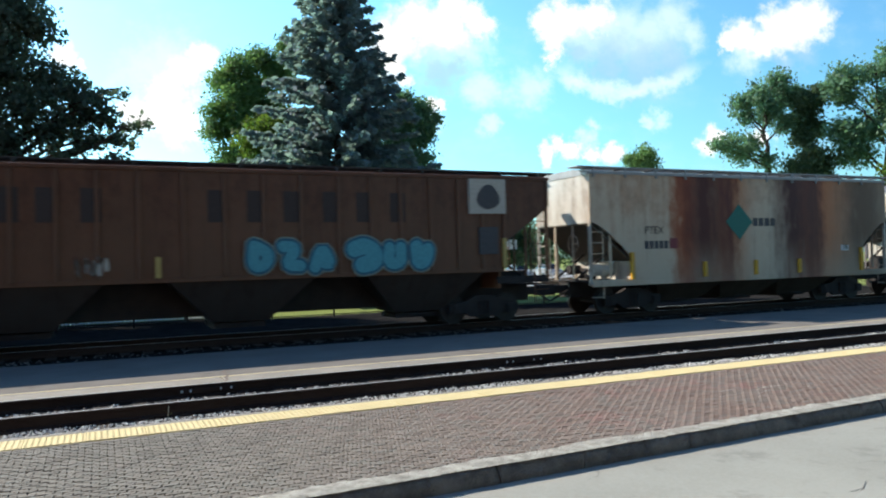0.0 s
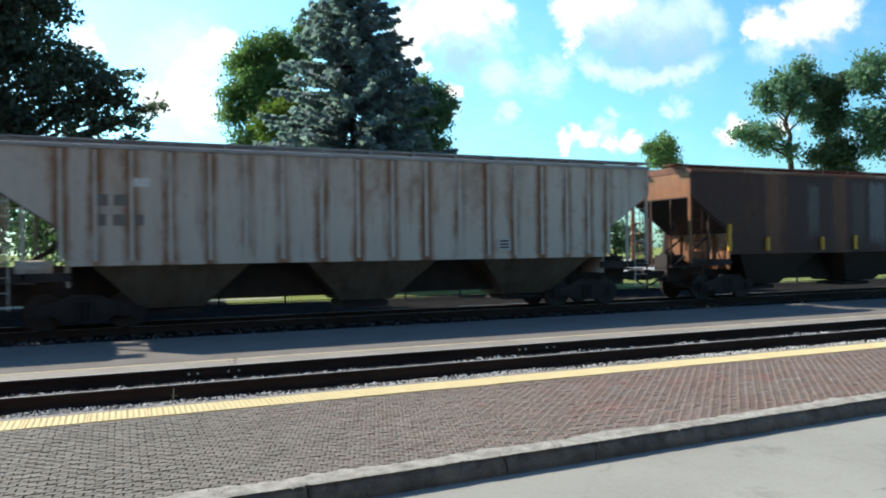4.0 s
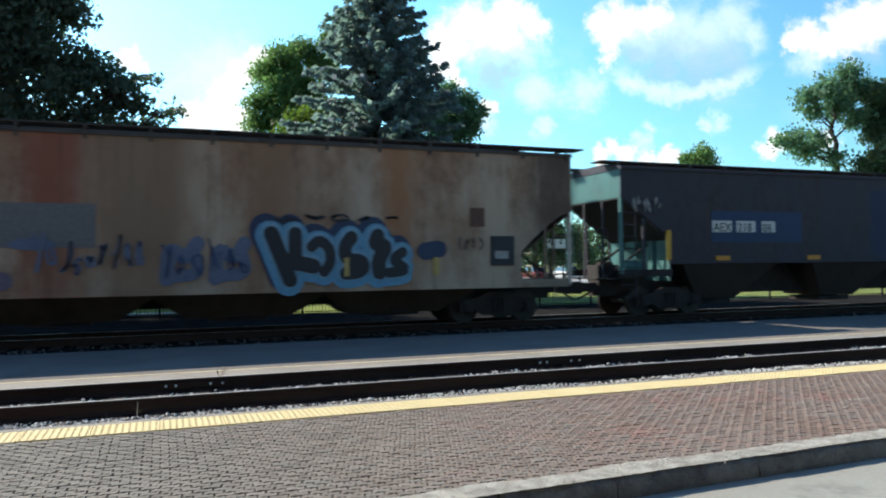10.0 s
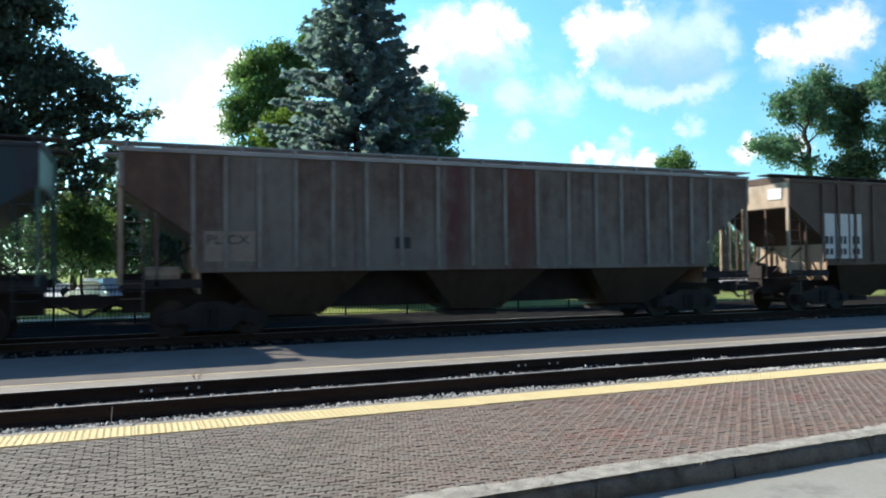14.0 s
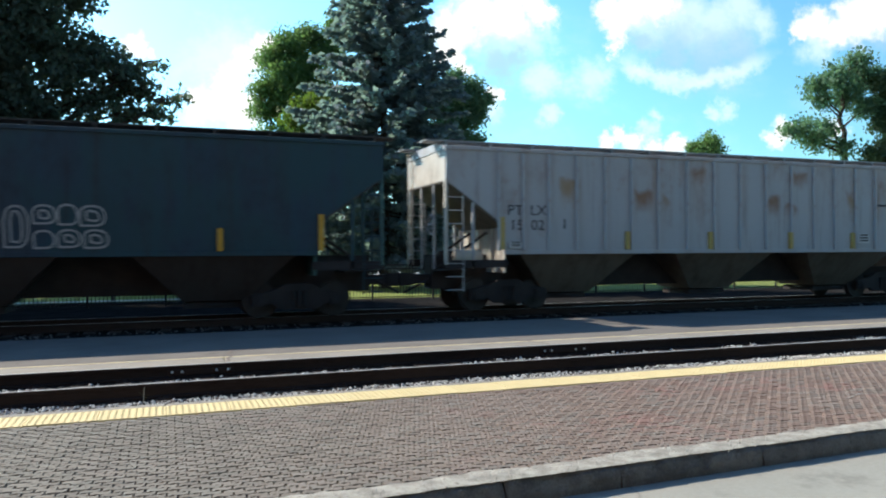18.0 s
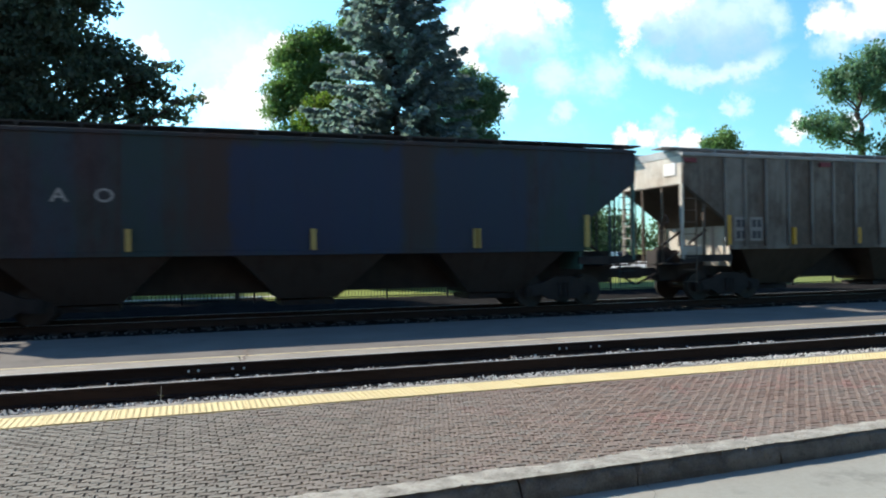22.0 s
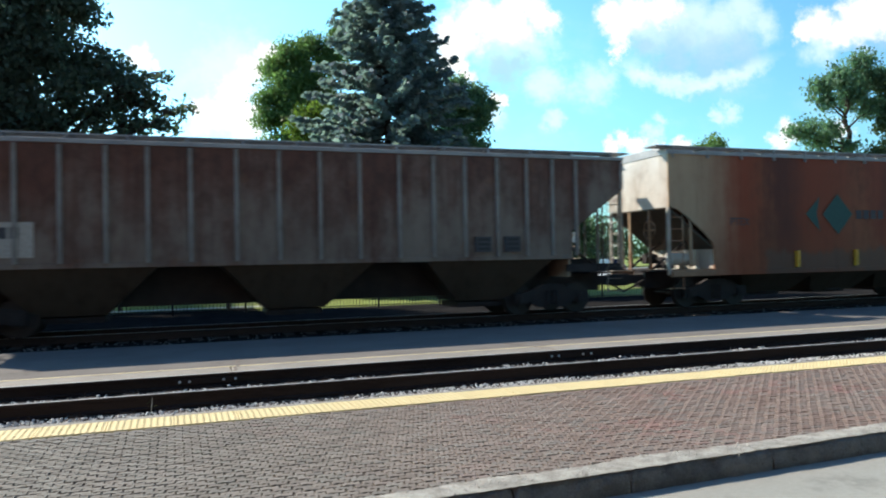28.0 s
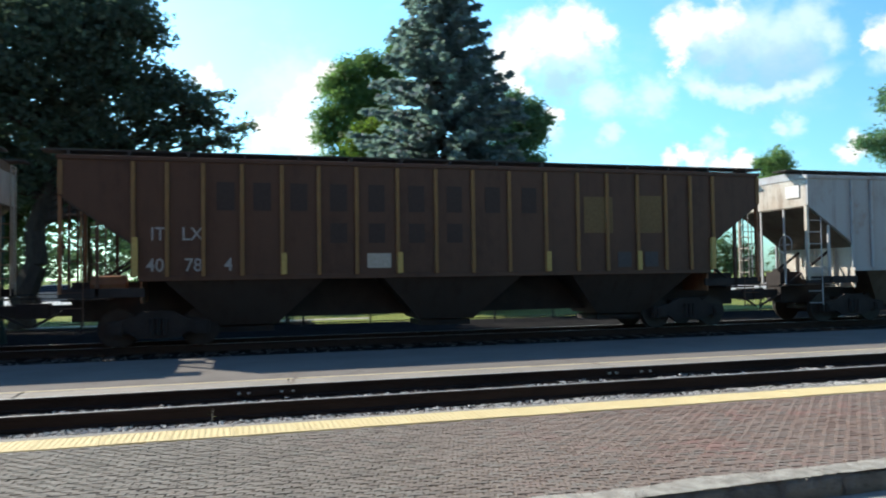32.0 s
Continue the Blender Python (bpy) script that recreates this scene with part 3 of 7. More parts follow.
    part("roof", bm, surface("slate_roof", (0.07, 0.07, 0.075), (0.11, 0.105, 0.10), 0.8, 10.0, 0.8), house)
    # pale drive and far parking lot
    bm = bmesh.new()
    add_box(bm, -40, 5.5, 30.6, 31.4, -0.4, -0.205)
    single("drive", bm, M_PATH, "pale concrete drive behind the iron fence", "drive", "structure")
    bm = bmesh.new()
    add_box(bm, -80, 160, 45.5, 96, -0.4, -0.20)
    single("parking_lot", bm, M_LOT, "pale sunlit concrete parking lot", "parking lot", "structure")


KERB_CUTS = [-60, -45, -30, -22, -16, -12, -9, -7.2, -5.6, -4.0, -2.5, -0.95, 0.4, 2.14, 3.07, 4.42, 6.05, 7.6, 9.3, 11.5, 14, 17, 20, 24, 30, 40, 60, 90]


def build_kerb():
    kerb = thing("kerb", (0, 0, 0), "weathered concrete kerb with chipped joints", "kerb", kind="structure")
    rng = random.Random(8)
    for a, b in zip(KERB_CUTS, KERB_CUTS[1:]):
        bm = bmesh.new()
        steps = max(2, int((b - a) / 0.035)) if b < 20 and a > -8 else 2
        rows = []
        for i in range(steps + 1):
            x = a + 0.007 + (b - a - 0.014) * i / steps
            y = kerb_y(x)
            chip = rng.uniform(0, 0.014) + 0.05 * max(0.0, noise.noise(Vector((x * 2.3, 4.2, 0)))) + 0.07 * max(0.0, noise.noise(Vector((x * 9.0, 6.2, 0))) - 0.1)
            if i in (0, steps) and rng.random() < 0.6:
                chip += 0.03
            back = 0.21 + rng.uniform(-0.015, 0.02)
            rough = [rng.uniform(-0.005, 0.005) + 0.012 * noise.noise(Vector((x * 14.0, k * 3.7, 2.1))) for k in range(4)]
            outline = ((y, -0.3), (y + rough[0], -0.105), (y + 0.006 + rough[1], -0.058 - chip), (y + 0.022 + chip * 0.5, -0.020 - chip * 0.5 + rough[2]), (y + 0.052 + chip * 0.8, -0.003 + rough[3] * 0.5), (y + 0.13, 0.003 + rough[1] * 0.5), (y + back, 0.005 + rough[2] * 0.4), (y + back + 0.005, -0.3))
            rows.append([bm.verts.new((x, py, pz)) for py, pz in outline])
        for p, q in zip(rows, rows[1:]):
            for k in range(7):
                bm.faces.new((p[k], p[k + 1], q[k + 1], q[k]))
        bm.faces.new(rows[0])
        bm.faces.new(rows[-1][::-1])
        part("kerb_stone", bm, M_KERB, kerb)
    # smeared mortar between kerb and bricks, widened to paint the kerb top sunlit
    bm = bmesh.new()
    last = None
    for k in range(560):
        x = -7.5 + k * 0.05
        wide = 0.02 + 0.09 * max(0.0, noise.noise(Vector((x * 1.3, 7.7, 0)))) + 0.05 * max(0.0, noise.noise(Vector((x * 7.0, 3.3, 0)))) + rng.uniform(0, 0.035)
        row = [bm.verts.new((x, kerb_y(x) + 0.03 + 0.022 * abs(noise.noise(Vector((x * 3.1, 1.7, 0)))) + rng.uniform(0, 0.012), 0.006)), bm.verts.new((x, kerb_y(x) + 0.17, 0.0115)), bm.verts.new((x, kerb_y(x) + 0.22 + wide, 0.0085))]
        if last:
            bm.faces.new((last[0], row[0], row[1], last[1]))
            bm.faces.new((last[1], row[1], row[2], last[2]))
        last = row
    part("mortar_smear", bm, M_MORTAR, kerb, "pale smeared mortar that also paints the kerb top as lit")
    bm = bmesh.new()
    for k in range(420):
        x = rng.uniform(-4.5, 15)
        y, r = kerb_y(x) + abs(rng.gauss(0.17, 0.06)), rng.uniform(0.004, 0.013)
        if rng.random() < 0.2:
            y = kerb_y(x) + rng.uniform(0.06, 0.14)
        turn = rng.uniform(0, 6.3)
        foot = [bm.verts.new((x + math.cos(turn + i * 1.257) * r * rng.uniform(0.8, 1.5), y + math.sin(turn + i * 1.257) * r * rng.uniform(0.7, 1.1), 0.004)) for i in range(5)]
        tip = bm.verts.new((x, y, 0.011 + r * 0.7))
        for i in range(5):
            bm.faces.new((foot[i], foot[(i + 1) % 5], tip))
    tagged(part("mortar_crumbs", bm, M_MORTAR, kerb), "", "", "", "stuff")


def build_tactile():
    strip = thing("tactile_strip", (0, 0, 0), "yellow tactile warning strip along the platform edge", "tactile paving", kind="structure")
    bm = bmesh.new()
    add_box(bm, 0.003, 0.607, 7.63, 8.097, -0.03, 0.006)
    for i in range(10):
        for j in range(8):
            x, y = 0.03 + i * 0.0605, 7.66 + j * 0.058
            ring = [[bm.verts.new((x + math.cos(k * math.tau / 6) * r, y + math.sin(k * math.tau / 6) * r, z)) for k in range(6)] for r, z in ((0.017, 0.006), (0.012, 0.0105))]
            for k in range(6):
                bm.faces.new((ring[0][k], ring[0][(k + 1) % 6], ring[1][(k + 1) % 6], ring[1][k]))
            bm.faces.new(ring[1])
    domed = mesh_of("tactile_tile", bm, M_YELLOW)
    bm = bmesh.new()
    add_box(bm, 0.003, 0.607, 7.63, 8.097, -0.03, 0.008)
    flat = mesh_of("tactile_tile_flat", bm, M_YELLOW)
    rng = random.Random(3)
    for k in range(-22, 130):
        shared("tactile_tile", domed if k < 40 else flat, strip, (k * 0.61, rng.uniform(-0.004, 0.004), rng.uniform(-0.002, 0.002)))


def rail_outline(y):
    half = [(0.07, -0.172), (0.07, -0.160), (0.012, -0.142), (0.010, -0.046), (0.036, -0.038), (0.036, -0.006), (0.028, 0.0)]
    return [(y + a, z) for a, z in half] + [(y - a, z) for a, z in half[::-1]]


def build_track(y0, name, label):
    track = thing(name, (0, 0, 0), label, "railway track", kind="structure")
    for y in (y0, y0 + 1.435):
        bm = bmesh.new()
        add_run(bm, rail_outline(y), -200, 400)
        part("rail", bm, M_RAIL, track, "rust-brown steel rail")
        bm = bmesh.new()
        add_box(bm, -200, 400, y - 0.024, y + 0.024, -0.002, 0.0022)
        part("rail_head", bm, M_RAILTOP, track, "polished running surface")
    bm = bmesh.new()
    add_box(bm, -0.115, 0.115, y0 - 0.55, y0 + 1.985, -0.36, -0.176)
    me = mesh_of("tie", bevelled(bm, 0.012), M_TIE)
    bm = bmesh.new()
    for side in (y0, y0 + 1.435):
        add_box(bm, -0.09, 0.09, side - 0.17, side + 0.17, -0.178, -0.158)
        for dx, dy in ((-0.05, 0.1), (0.05, 0.1), (-0.05, -0.1), (0.05, -0.1)):
            add_box(bm, dx - 0.014, dx + 0.014, side + dy - 0.014, side + dy + 0.014, -0.158, -0.135)
    plate = mesh_of("tie_plate", bm, M_RAIL)
    for k in range(-20, 100):
        tie = shared("tie", me, track, (k * 0.53, 0, 0))
        shared("tie_plate", plate, tie)


def build_joint_bars():
    """Bolted joint bars on the far rail; pale bolt heads stand in for glints."""
    for x in (0.46, 6.28):
        bar = thing("joint_bar", (x, 11.035, 0), "dark steel joint bar with four bright bolts", "rail joint", "joint bars of the far rail")
        bm = bmesh.new()
        add_box(bm, -0.45, 0.45, -0.042, -0.011, -0.135, -0.05)
        part("bar", bevelled(bm, 0.006), M_RAIL, bar)
        bm = bmesh.new()
        add_rod(bm, (0, -0.062, 0), (0, -0.042, 0), 0.014, 0.020, 8)
        bolt = mesh_of("bolt", bm, M_STONE)
        for dx in (-0.38, -0.25, 0.21, 0.37):
            shared("bolt", bolt, bar, (dx, 0, -0.088), "bolt head painted pale for a glint")


def build_weed():
    weed = thing("dry_weed", (-0.25, 9.42, -0.18), "dry weed stalk standing beside the rail", "weed")
    bm = bmesh.new()
    add_rod(bm, (0, 0, 0), (0.012, 0, 0.17), 0.006, 0.004, 5)
    part("stalk", bm, M_EDGE, weed)
    for a in (0.4, 2.6, 4.4):
        bm = bmesh.new()
        tip = (0.06 * math.cos(a), 0.03 * math.sin(a), 0.07 + 0.02 * a)
        bm.faces.new([bm.verts.new(p) for p in ((0.004, 0, 0.02 * a), (tip[0] * 0.6, tip[1] - 0.008, tip[2] * 0.8), tip, (tip[0] * 0.6, tip[1] + 0.008, tip[2] * 0.8))])
        part("leaf_blade", bm, M_GRASS, weed)


def stone_field(name, mat, spots, label, seed):
    """Broken stones, each an uneven octahedron."""
    rng = random.Random(seed)
    verts, faces = [], []
    for x, y, z, r in spots:
        n = len(verts)
        a = rng.uniform(0, 3)
        c, s = math.cos(a), math.sin(a)
        for dx, dy, dz in ((1, 0, 0), (0, 1, 0), (-1, 0, 0), (0, -1, 0), (0, 0, 0.8), (0, 0, -0.6)):
            k = r * rng.uniform(0.7, 1.25)
            verts.append((x + (dx * c - dy * s) * k, y + (dx * s + dy * c) * k, z + dz * k))
        faces += [(n, n + 1, n + 4), (n + 1, n + 2, n + 4), (n + 2, n + 3, n + 4), (n + 3, n, n + 4), (n + 1, n, n + 5), (n + 2, n + 1, n + 5), (n + 3, n + 2, n + 5), (n, n + 3, n + 5)]
    me = bpy.data.meshes.new(name)
    me.from_pydata(verts, [], faces)
    me.materials.append(mat)
    return tagged(new(name, me), label, "ballast", "", "stuff")


def build_ballast():
    rng = random.Random(11)
    pale, dark = [], []
    for k in range(15000):
        x = -8 + 70 * rng.random() ** 1.6
        heap = 0.5 + 0.5 * noise.noise(Vector((x * 0.9, 3.1, 0)))
        y = 8.95 + 0.52 * rng.random() ** 1.3
        low = -0.178 - 0.01 * (y - 8.95)
        if rng.random() < 0.7 + 0.3 * heap and y < 9.25 + 0.30 * heap:
            pale.append((x, y, low + 0.03 * heap * rng.random(), rng.uniform(0.008, 0.026)))
        else:
            dark.append((x, y, low, rng.uniform(0.008, 0.022)))
    for k in range(5200):
        x = -8 + 70 * rng.random() ** 1.6
        heap = noise.noise(Vector((x * 1.1, 9.4, 0))) + 0.4 * noise.noise(Vector((x * 4.0, 2.4, 0)))
        (pale if heap > 0.02 and rng.random() < 0.75 else dark).append((x, rng.uniform(10.4, 10.90), -0.182 + 0.05 * max(0, heap) * rng.random(), rng.uniform(0.008, 0.03)))
    for x, y in ((0.7, 10.46), (6.9, 10.5), (0.95, 10.3), (-0.9, 10.4)):
        pale.append((x, y, -0.10, 0.03))
        dark.append((x, y, -0.15, 0.05))
    for k in range(3000):
        dark.append((-10 + 70 * rng.random() ** 1.5, rng.choice((rng.uniform(16.45, 18.4), rng.uniform(18.6, 19.8))), -0.195, rng.uniform(0.02, 0.045)))
    stone_field("pale_ballast_stones", M_STONE, pale, "loose pale limestone ballast beside the rail", 1)
    stone_field("dark_ballast_stones", M_STONE_DARK, dark, "oil-darkened ballast stones between the rails", 2)


build_ground()
build_kerb()
build_tactile()
build_track(9.60, "near_track", "empty near railway track with dark rails")
build_track(18.50, "train_track", "railway track that carries the freight train")
build_joint_bars()
build_weed()
build_ballast()


# ---------------------------------------------------------------- the freight train
SPEED = 12.87            # metres a second, towards -x
TRACK_Y = 19.2175        # middle of the train's track
HALF = 1.55              # half the width of a car
FACE = -HALF - 0.006     # where lettering lies on the near side


def build_wheelset():
    bm = bmesh.new()
    add_rod(bm, (0, -1.05, 0), (0, 1.05, 0), 0.085, sides=10)
    for s in (-1, 1):
        add_rod(bm, (0, s * 0.67, 0), (0, s * 0.70, 0), 0.455, sides=28)
        add_rod(bm, (0, s * 0.70, 0), (0, s * 0.80, 0), 0.42, sides=28)
        for k in range(6):
            a = k * math.tau / 6
            add_rod(bm, (math.cos(a) * 0.2, s * 0.80, math.sin(a) * 0.2), (math.cos(a) * 0.2, s * 0.815, math.sin(a) * 0.2), 0.045, sides=6)
    return mesh_of("wheelset", bm, M_WHEEL)


def build_side_frame():
    bm = bmesh.new()
    shape = [(-1.12, 0.30), (-1.12, 0.58), (-0.62, 0.66), (-0.3, 0.82), (0.3, 0.82), (0.62, 0.66), (1.12, 0.58), (1.12, 0.30), (0.66, 0.34), (0.42, 0.20), (-0.42, 0.20), (-0.66, 0.34)]
    add_prism(bm, shape, -0.07, 0.07)
    for k in range(-1, 2):
        add_rod(bm, (k * 0.13, -0.11, 0.28), (k * 0.13, -0.11, 0.66), 0.055)
    for s in (-0.89, 0.89):
        add_box(bm, s - 0.14, s + 0.14, -0.13, 0.1, 0.30, 0.56)
        add_rod(bm, (s, -0.16, 0.42), (s, -0.10, 0.42), 0.10, sides=10)
    return mesh_of("side_frame", bm, M_UNDER)


def build_bolster():
    bm = bmesh.new()
    add_box(bm, -0.2, 0.2, -1.0, 1.0, 0.42, 0.72)
    for s in (-1, 1):
        add_box(bm, s * 0.42 - 0.05, s * 0.42 + 0.05, -0.85, 0.85, 0.3, 0.42)
        for e in (-1, 1):
            add_box(bm, s * 0.42 - 0.03, s * 0.42 + 0.06, e * 0.74 - 0.06, e * 0.74 + 0.06, 0.3, 0.55)
    return mesh_of("bolster", bm, M_UNDER)


WHEELSET, SIDE_FRAME, BOLSTER = build_wheelset(), build_side_frame(), build_bolster()
WHEELS = []              # wheelsets with the place of their car and of themselves on it


def truck(car, x, start):
    ob = new("truck")
    ob.parent, ob.location = car, (x, 0, 0)
    tagged(ob, "grimy two-axle truck")
    shared("bolster", BOLSTER, ob)
    for s in (-1, 1):
        frame_ob = shared("side_frame", SIDE_FRAME, ob, (0, s * 1.0, 0))
        if s > 0:
            frame_ob.rotation_euler = (0, 0, math.pi)
        w = shared("wheelset", WHEELSET, ob, (s * 0.89, 0, 0.42), "dark steel wheels on an axle")
        WHEELS.append((w, start + x + s * 0.89, s * 0.89))


def letters(name, text, size, mat, car, x, z, label, wide=1.0):
    """Lettering with the built-in font, flat on the near side; x, z is its lower left corner."""
    curve = bpy.data.curves.new(name, "FONT")
    curve.body, curve.size, curve.extrude, curve.offset = text, size, 0.002, 0.008 * size
    tmp = new(name, curve)
    me = bpy.data.meshes.new_from_object(tmp)
    bpy.data.objects.remove(tmp)
    bpy.data.curves.remove(curve)
    me.materials.clear()
    me.materials.append(mat)
    ob = shared(name, me, car, (x, FACE, z), label)
    ob.rotation_euler = (math.pi / 2, 0, 0)
    ob.scale = (wide, 1, 1)
    return ob


def plate(name, mat, car, x0, x1, z0, z1, label="", lift=0.0):
    bm = bmesh.new()
    add_box(bm, x0, x1, FACE - 0.006 - lift, FACE + 0.004, z0, z1)
    return part(name, bm, mat, car, label)


def rounded(points, n=5):
    """A closed outline with its corners cut round twice (Chaikin)."""
    for _ in range(n // 2):
        out = []
        for i, p in enumerate(points):
            q = points[(i + 1) % len(points)]
            out += [(p[0] * 0.75 + q[0] * 0.25, p[1] * 0.75 + q[1] * 0.25), (p[0] * 0.25 + q[0] * 0.75, p[1] * 0.25 + q[1] * 0.75)]
        points = out
    return points


def blob(name, mat, car, points, lift, label, sharp=False):
    bm = bmesh.new()
    pts = points if sharp else rounded(points)
    bm.faces.new([bm.verts.new((x, FACE - lift, z)) for x, z in pts])
    me_ob = part(name, bm, mat, car, label)
    return me_ob


def stroke(name, mat, car, points, width, lift, label, closed=False):
    """A sprayed line along points."""
    bm = bmesh.new()
    pts = rounded(points) if closed else points
    if closed:
        pts = pts + pts[:1]
    rows = []
    for i, (x, z) in enumerate(pts):
        (xa, za), (xb, zb) = pts[max(i - 1, 0)], pts[min(i + 1, len(pts) - 1)]
        if closed and i in (0, len(pts) - 1):
            (xa, za), (xb, zb) = pts[-2], pts[1]
        d = math.hypot(xb - xa, zb - za) or 1
        nx, nz = -(zb - za) / d * width / 2, (xb - xa) / d * width / 2
        rows.append((bm.verts.new((x + nx, FACE - lift, z + nz)), bm.verts.new((x - nx, FACE - lift, z - nz))))
    for p, q in zip(rows, rows[1:]):
        bm.faces.new((p[0], p[1], q[1], q[0]))
    return part(name, bm, mat, car, label)


def hopper(left, right, kind, side, end, label, ribs=False, rib_mat=None, board=None, bay_mat=None, end_low=None, roof_mat=None):
    """A covered hopper wagon. kind: 'three' with deep end cut-outs and three bays, or 'flow' with a low straight sill. left, right: its ends at the start of the clip."""
    a, mid = (right - left) / 2, (left + right) / 2
    car = thing("hopper_car", (mid, TRACK_Y, 0), label, "freight car", "cars of the freight train")
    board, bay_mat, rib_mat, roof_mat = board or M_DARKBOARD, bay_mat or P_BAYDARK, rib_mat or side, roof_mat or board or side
    flow = kind == "flow"
    top = 4.47 if flow else 4.22
    if flow:
        low, inset = 1.02, 1.55
        cut = [(a, 2.95), (a - 0.30, 2.86), (a - 0.62, 2.66), (a - 1.2, 2.2), (a - 1.5, 1.9), (a - inset, 1.75)]
    else:
        low, inset = 1.58, 1.62
        cut = [(a, 3.42), (a - inset + 0.02, 2.30), (a - inset, 2.24)]
    outline = [(-a, top), (a, top)] + cut + [(a - inset, low), (-a + inset, low)] + [(-x, z) for x, z in cut[::-1]]
    for s in (-1, 1):
        bm = bmesh.new()
        y = s * HALF
        add_prism(bm, outline, min(y, y - s * 0.05), max(y, y - s * 0.05))
        part("side_sheet", bm, side, car, "weathered painted steel side")
    # roof with a shallow ridge, a trough of hatches and running boards
    bm = bmesh.new()
    add_run(bm, [(-HALF - 0.05, top - 0.02), (-HALF - 0.05, top + 0.06), (-0.75, top + 0.20), (0.75, top + 0.20), (HALF + 0.05, top + 0.06), (HALF + 0.05, top - 0.02)], -a - 0.02, a + 0.02)
    part("roof", bm, roof_mat, car, "ridged steel roof")
    bm = bmesh.new()
    add_run(bm, [(-0.34, top + 0.2), (-0.30, top + 0.31), (0.30, top + 0.31), (0.34, top + 0.2)], -a + 0.9, a - 0.9)
    part("hatch_cover", bm, roof_mat, car, "long trough hatch")
    for s in (-1, 1):
        bm = bmesh.new()
        y = s * (1.28 if flow else 0.95)
        z = top + (0.19 if flow else 0.22)
        for k in range(4):
            add_box(bm, -a - 0.42, a + 0.42, y - 0.28 + k * 0.15, y - 0.28 + k * 0.15 + 0.11, z, z + 0.035)
        part("running_board", bm, board, car, "grated roof walkway")
        bm = bmesh.new()
        if flow:
            add_box(bm, -0.03, 0.03, y + s * 0.28, y + s * 0.33, top - 0.12, z - 0.01)
            add_box(bm, -0.03, 0.03, min(y - s * 0.3, y + s * 0.33), max(y - s * 0.3, y + s * 0.33), z - 0.05, z - 0.002)
        else:
            add_box(bm, -0.03, 0.03, y - 0.3, y + 0.3, top + 0.1, z - 0.002)
        bracket = mesh_of("board_bracket", bm, board)
        n = int(2 * a / 1.25)
        for k in range(n + 1):
            shared("board_bracket", bracket, car, (-a + 0.15 + (2 * a - 0.3) * k / n, 0, 0))
    for e in (-1, 1):
        # end wall, slope sheet and the open frame at each end
        bm = bmesh.new()
        zl = cut[0][1]
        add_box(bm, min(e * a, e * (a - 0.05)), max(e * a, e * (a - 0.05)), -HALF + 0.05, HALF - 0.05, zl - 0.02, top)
        part("end_wall", bm, end, car, "end wall painted in its sunlit colour")
        bm = bmesh.new()
        lowx, lowz = a - inset - 0.04, cut[-1][1] + 0.02
        v = [bm.verts.new((e * x, y, z)) for y in (-HALF + 0.06, HALF - 0.06) for x, z in ((a - 0.02, zl), (lowx, lowz), (lowx, lowz - 0.06), (a - 0.02, zl - 0.06))]
        for f in ((0, 1, 5, 4), (1, 2, 6, 5), (2, 3, 7, 6), (3, 0, 4, 7), (0, 3, 2, 1), (4, 5, 6, 7)):
            bm.faces.new([v[i] for i in f])
        part("slope_sheet", bm, end_low or bay_mat, car, "sloping end sheet")
        bm = bmesh.new()
        add_box(bm, min(e * (lowx - 0.04), e * lowx), max(e * (lowx - 0.04), e * lowx), -HALF + 0.06, HALF - 0.06, 1.02, lowz - 0.01)
        for y in (-0.8, 0, 0.8):
            add_box(bm, min(e * lowx, e * (lowx + 0.08)), max(e * lowx, e * (lowx + 0.08)), y - 0.02, y + 0.02, 1.1, lowz - 0.06)
        part("bulkhead", bm, end, car, "upright plate below the slope")
        for s in (-1, 1):
            bm = bmesh.new()
            add_rod(bm, (e * (a - 0.1), s * 0.6, 1.15), (e * (lowx + 0.1), s * 0.6, 2.1), 0.04, sides=6)
            part("end_brace", bm, M_UNDER, car)
        for s in (-1, 1):
            bm = bmesh.new()
            add_box(bm, min(e * (a - 0.07), e * a), max(e * (a - 0.07), e * a), s * 1.47 - 0.05, s * 1.47 + 0.05, 1.0 if flow else 1.25, top)
            part("corner_post", bm, end, car, "upright corner post")
            bm = bmesh.new()
            x = a - 0.78
            add_box(bm, e * x - 0.035, e * x + 0.035, s * 1.48 - 0.03, s * 1.48 + 0.03, 1.2, 2.55 if flow else 2.85)
            part("end_post", bm, side, car)
            bm = bmesh.new()
            add_box(bm, min(e * (a - 1.75), e * a), max(e * (a - 1.75), e * a), s * 1.46 - 0.05, s * 1.46 + 0.05, 0.98 if flow else 1.16, 1.14 if flow else 1.36)
            part("end_sill", bm, side if flow else M_UNDER, car)
            bm = bmesh.new()
            add_rod(bm, (e * (a - 0.5), s * 1.5, 0.55), (e * (a - 0.5), s * 1.5, 3.2 if not flow else 2.7), 0.018, sides=5)
            ladder = part("ladder", bm, side, car, "side ladder")
            bm = bmesh.new()
            add_rod(bm, (e * (a - 0.03), s * 1.5, 0), (e * (a - 0.5), s * 1.5, 0), 0.013, sides=5)
            rung = mesh_of("rung", bm, side)
            for k in range(10):
                z = 0.6 + k * 0.34
                if z < top - 0.2:
                    shared("rung", rung, ladder, (0, 0, z))
        bm = bmesh.new()
        for y in (0.95, 1.38):
            add_rod(bm, (e * (a + 0.06), y, 1.2), (e * (a + 0.06), y, top + 0.15), 0.018, sides=5)
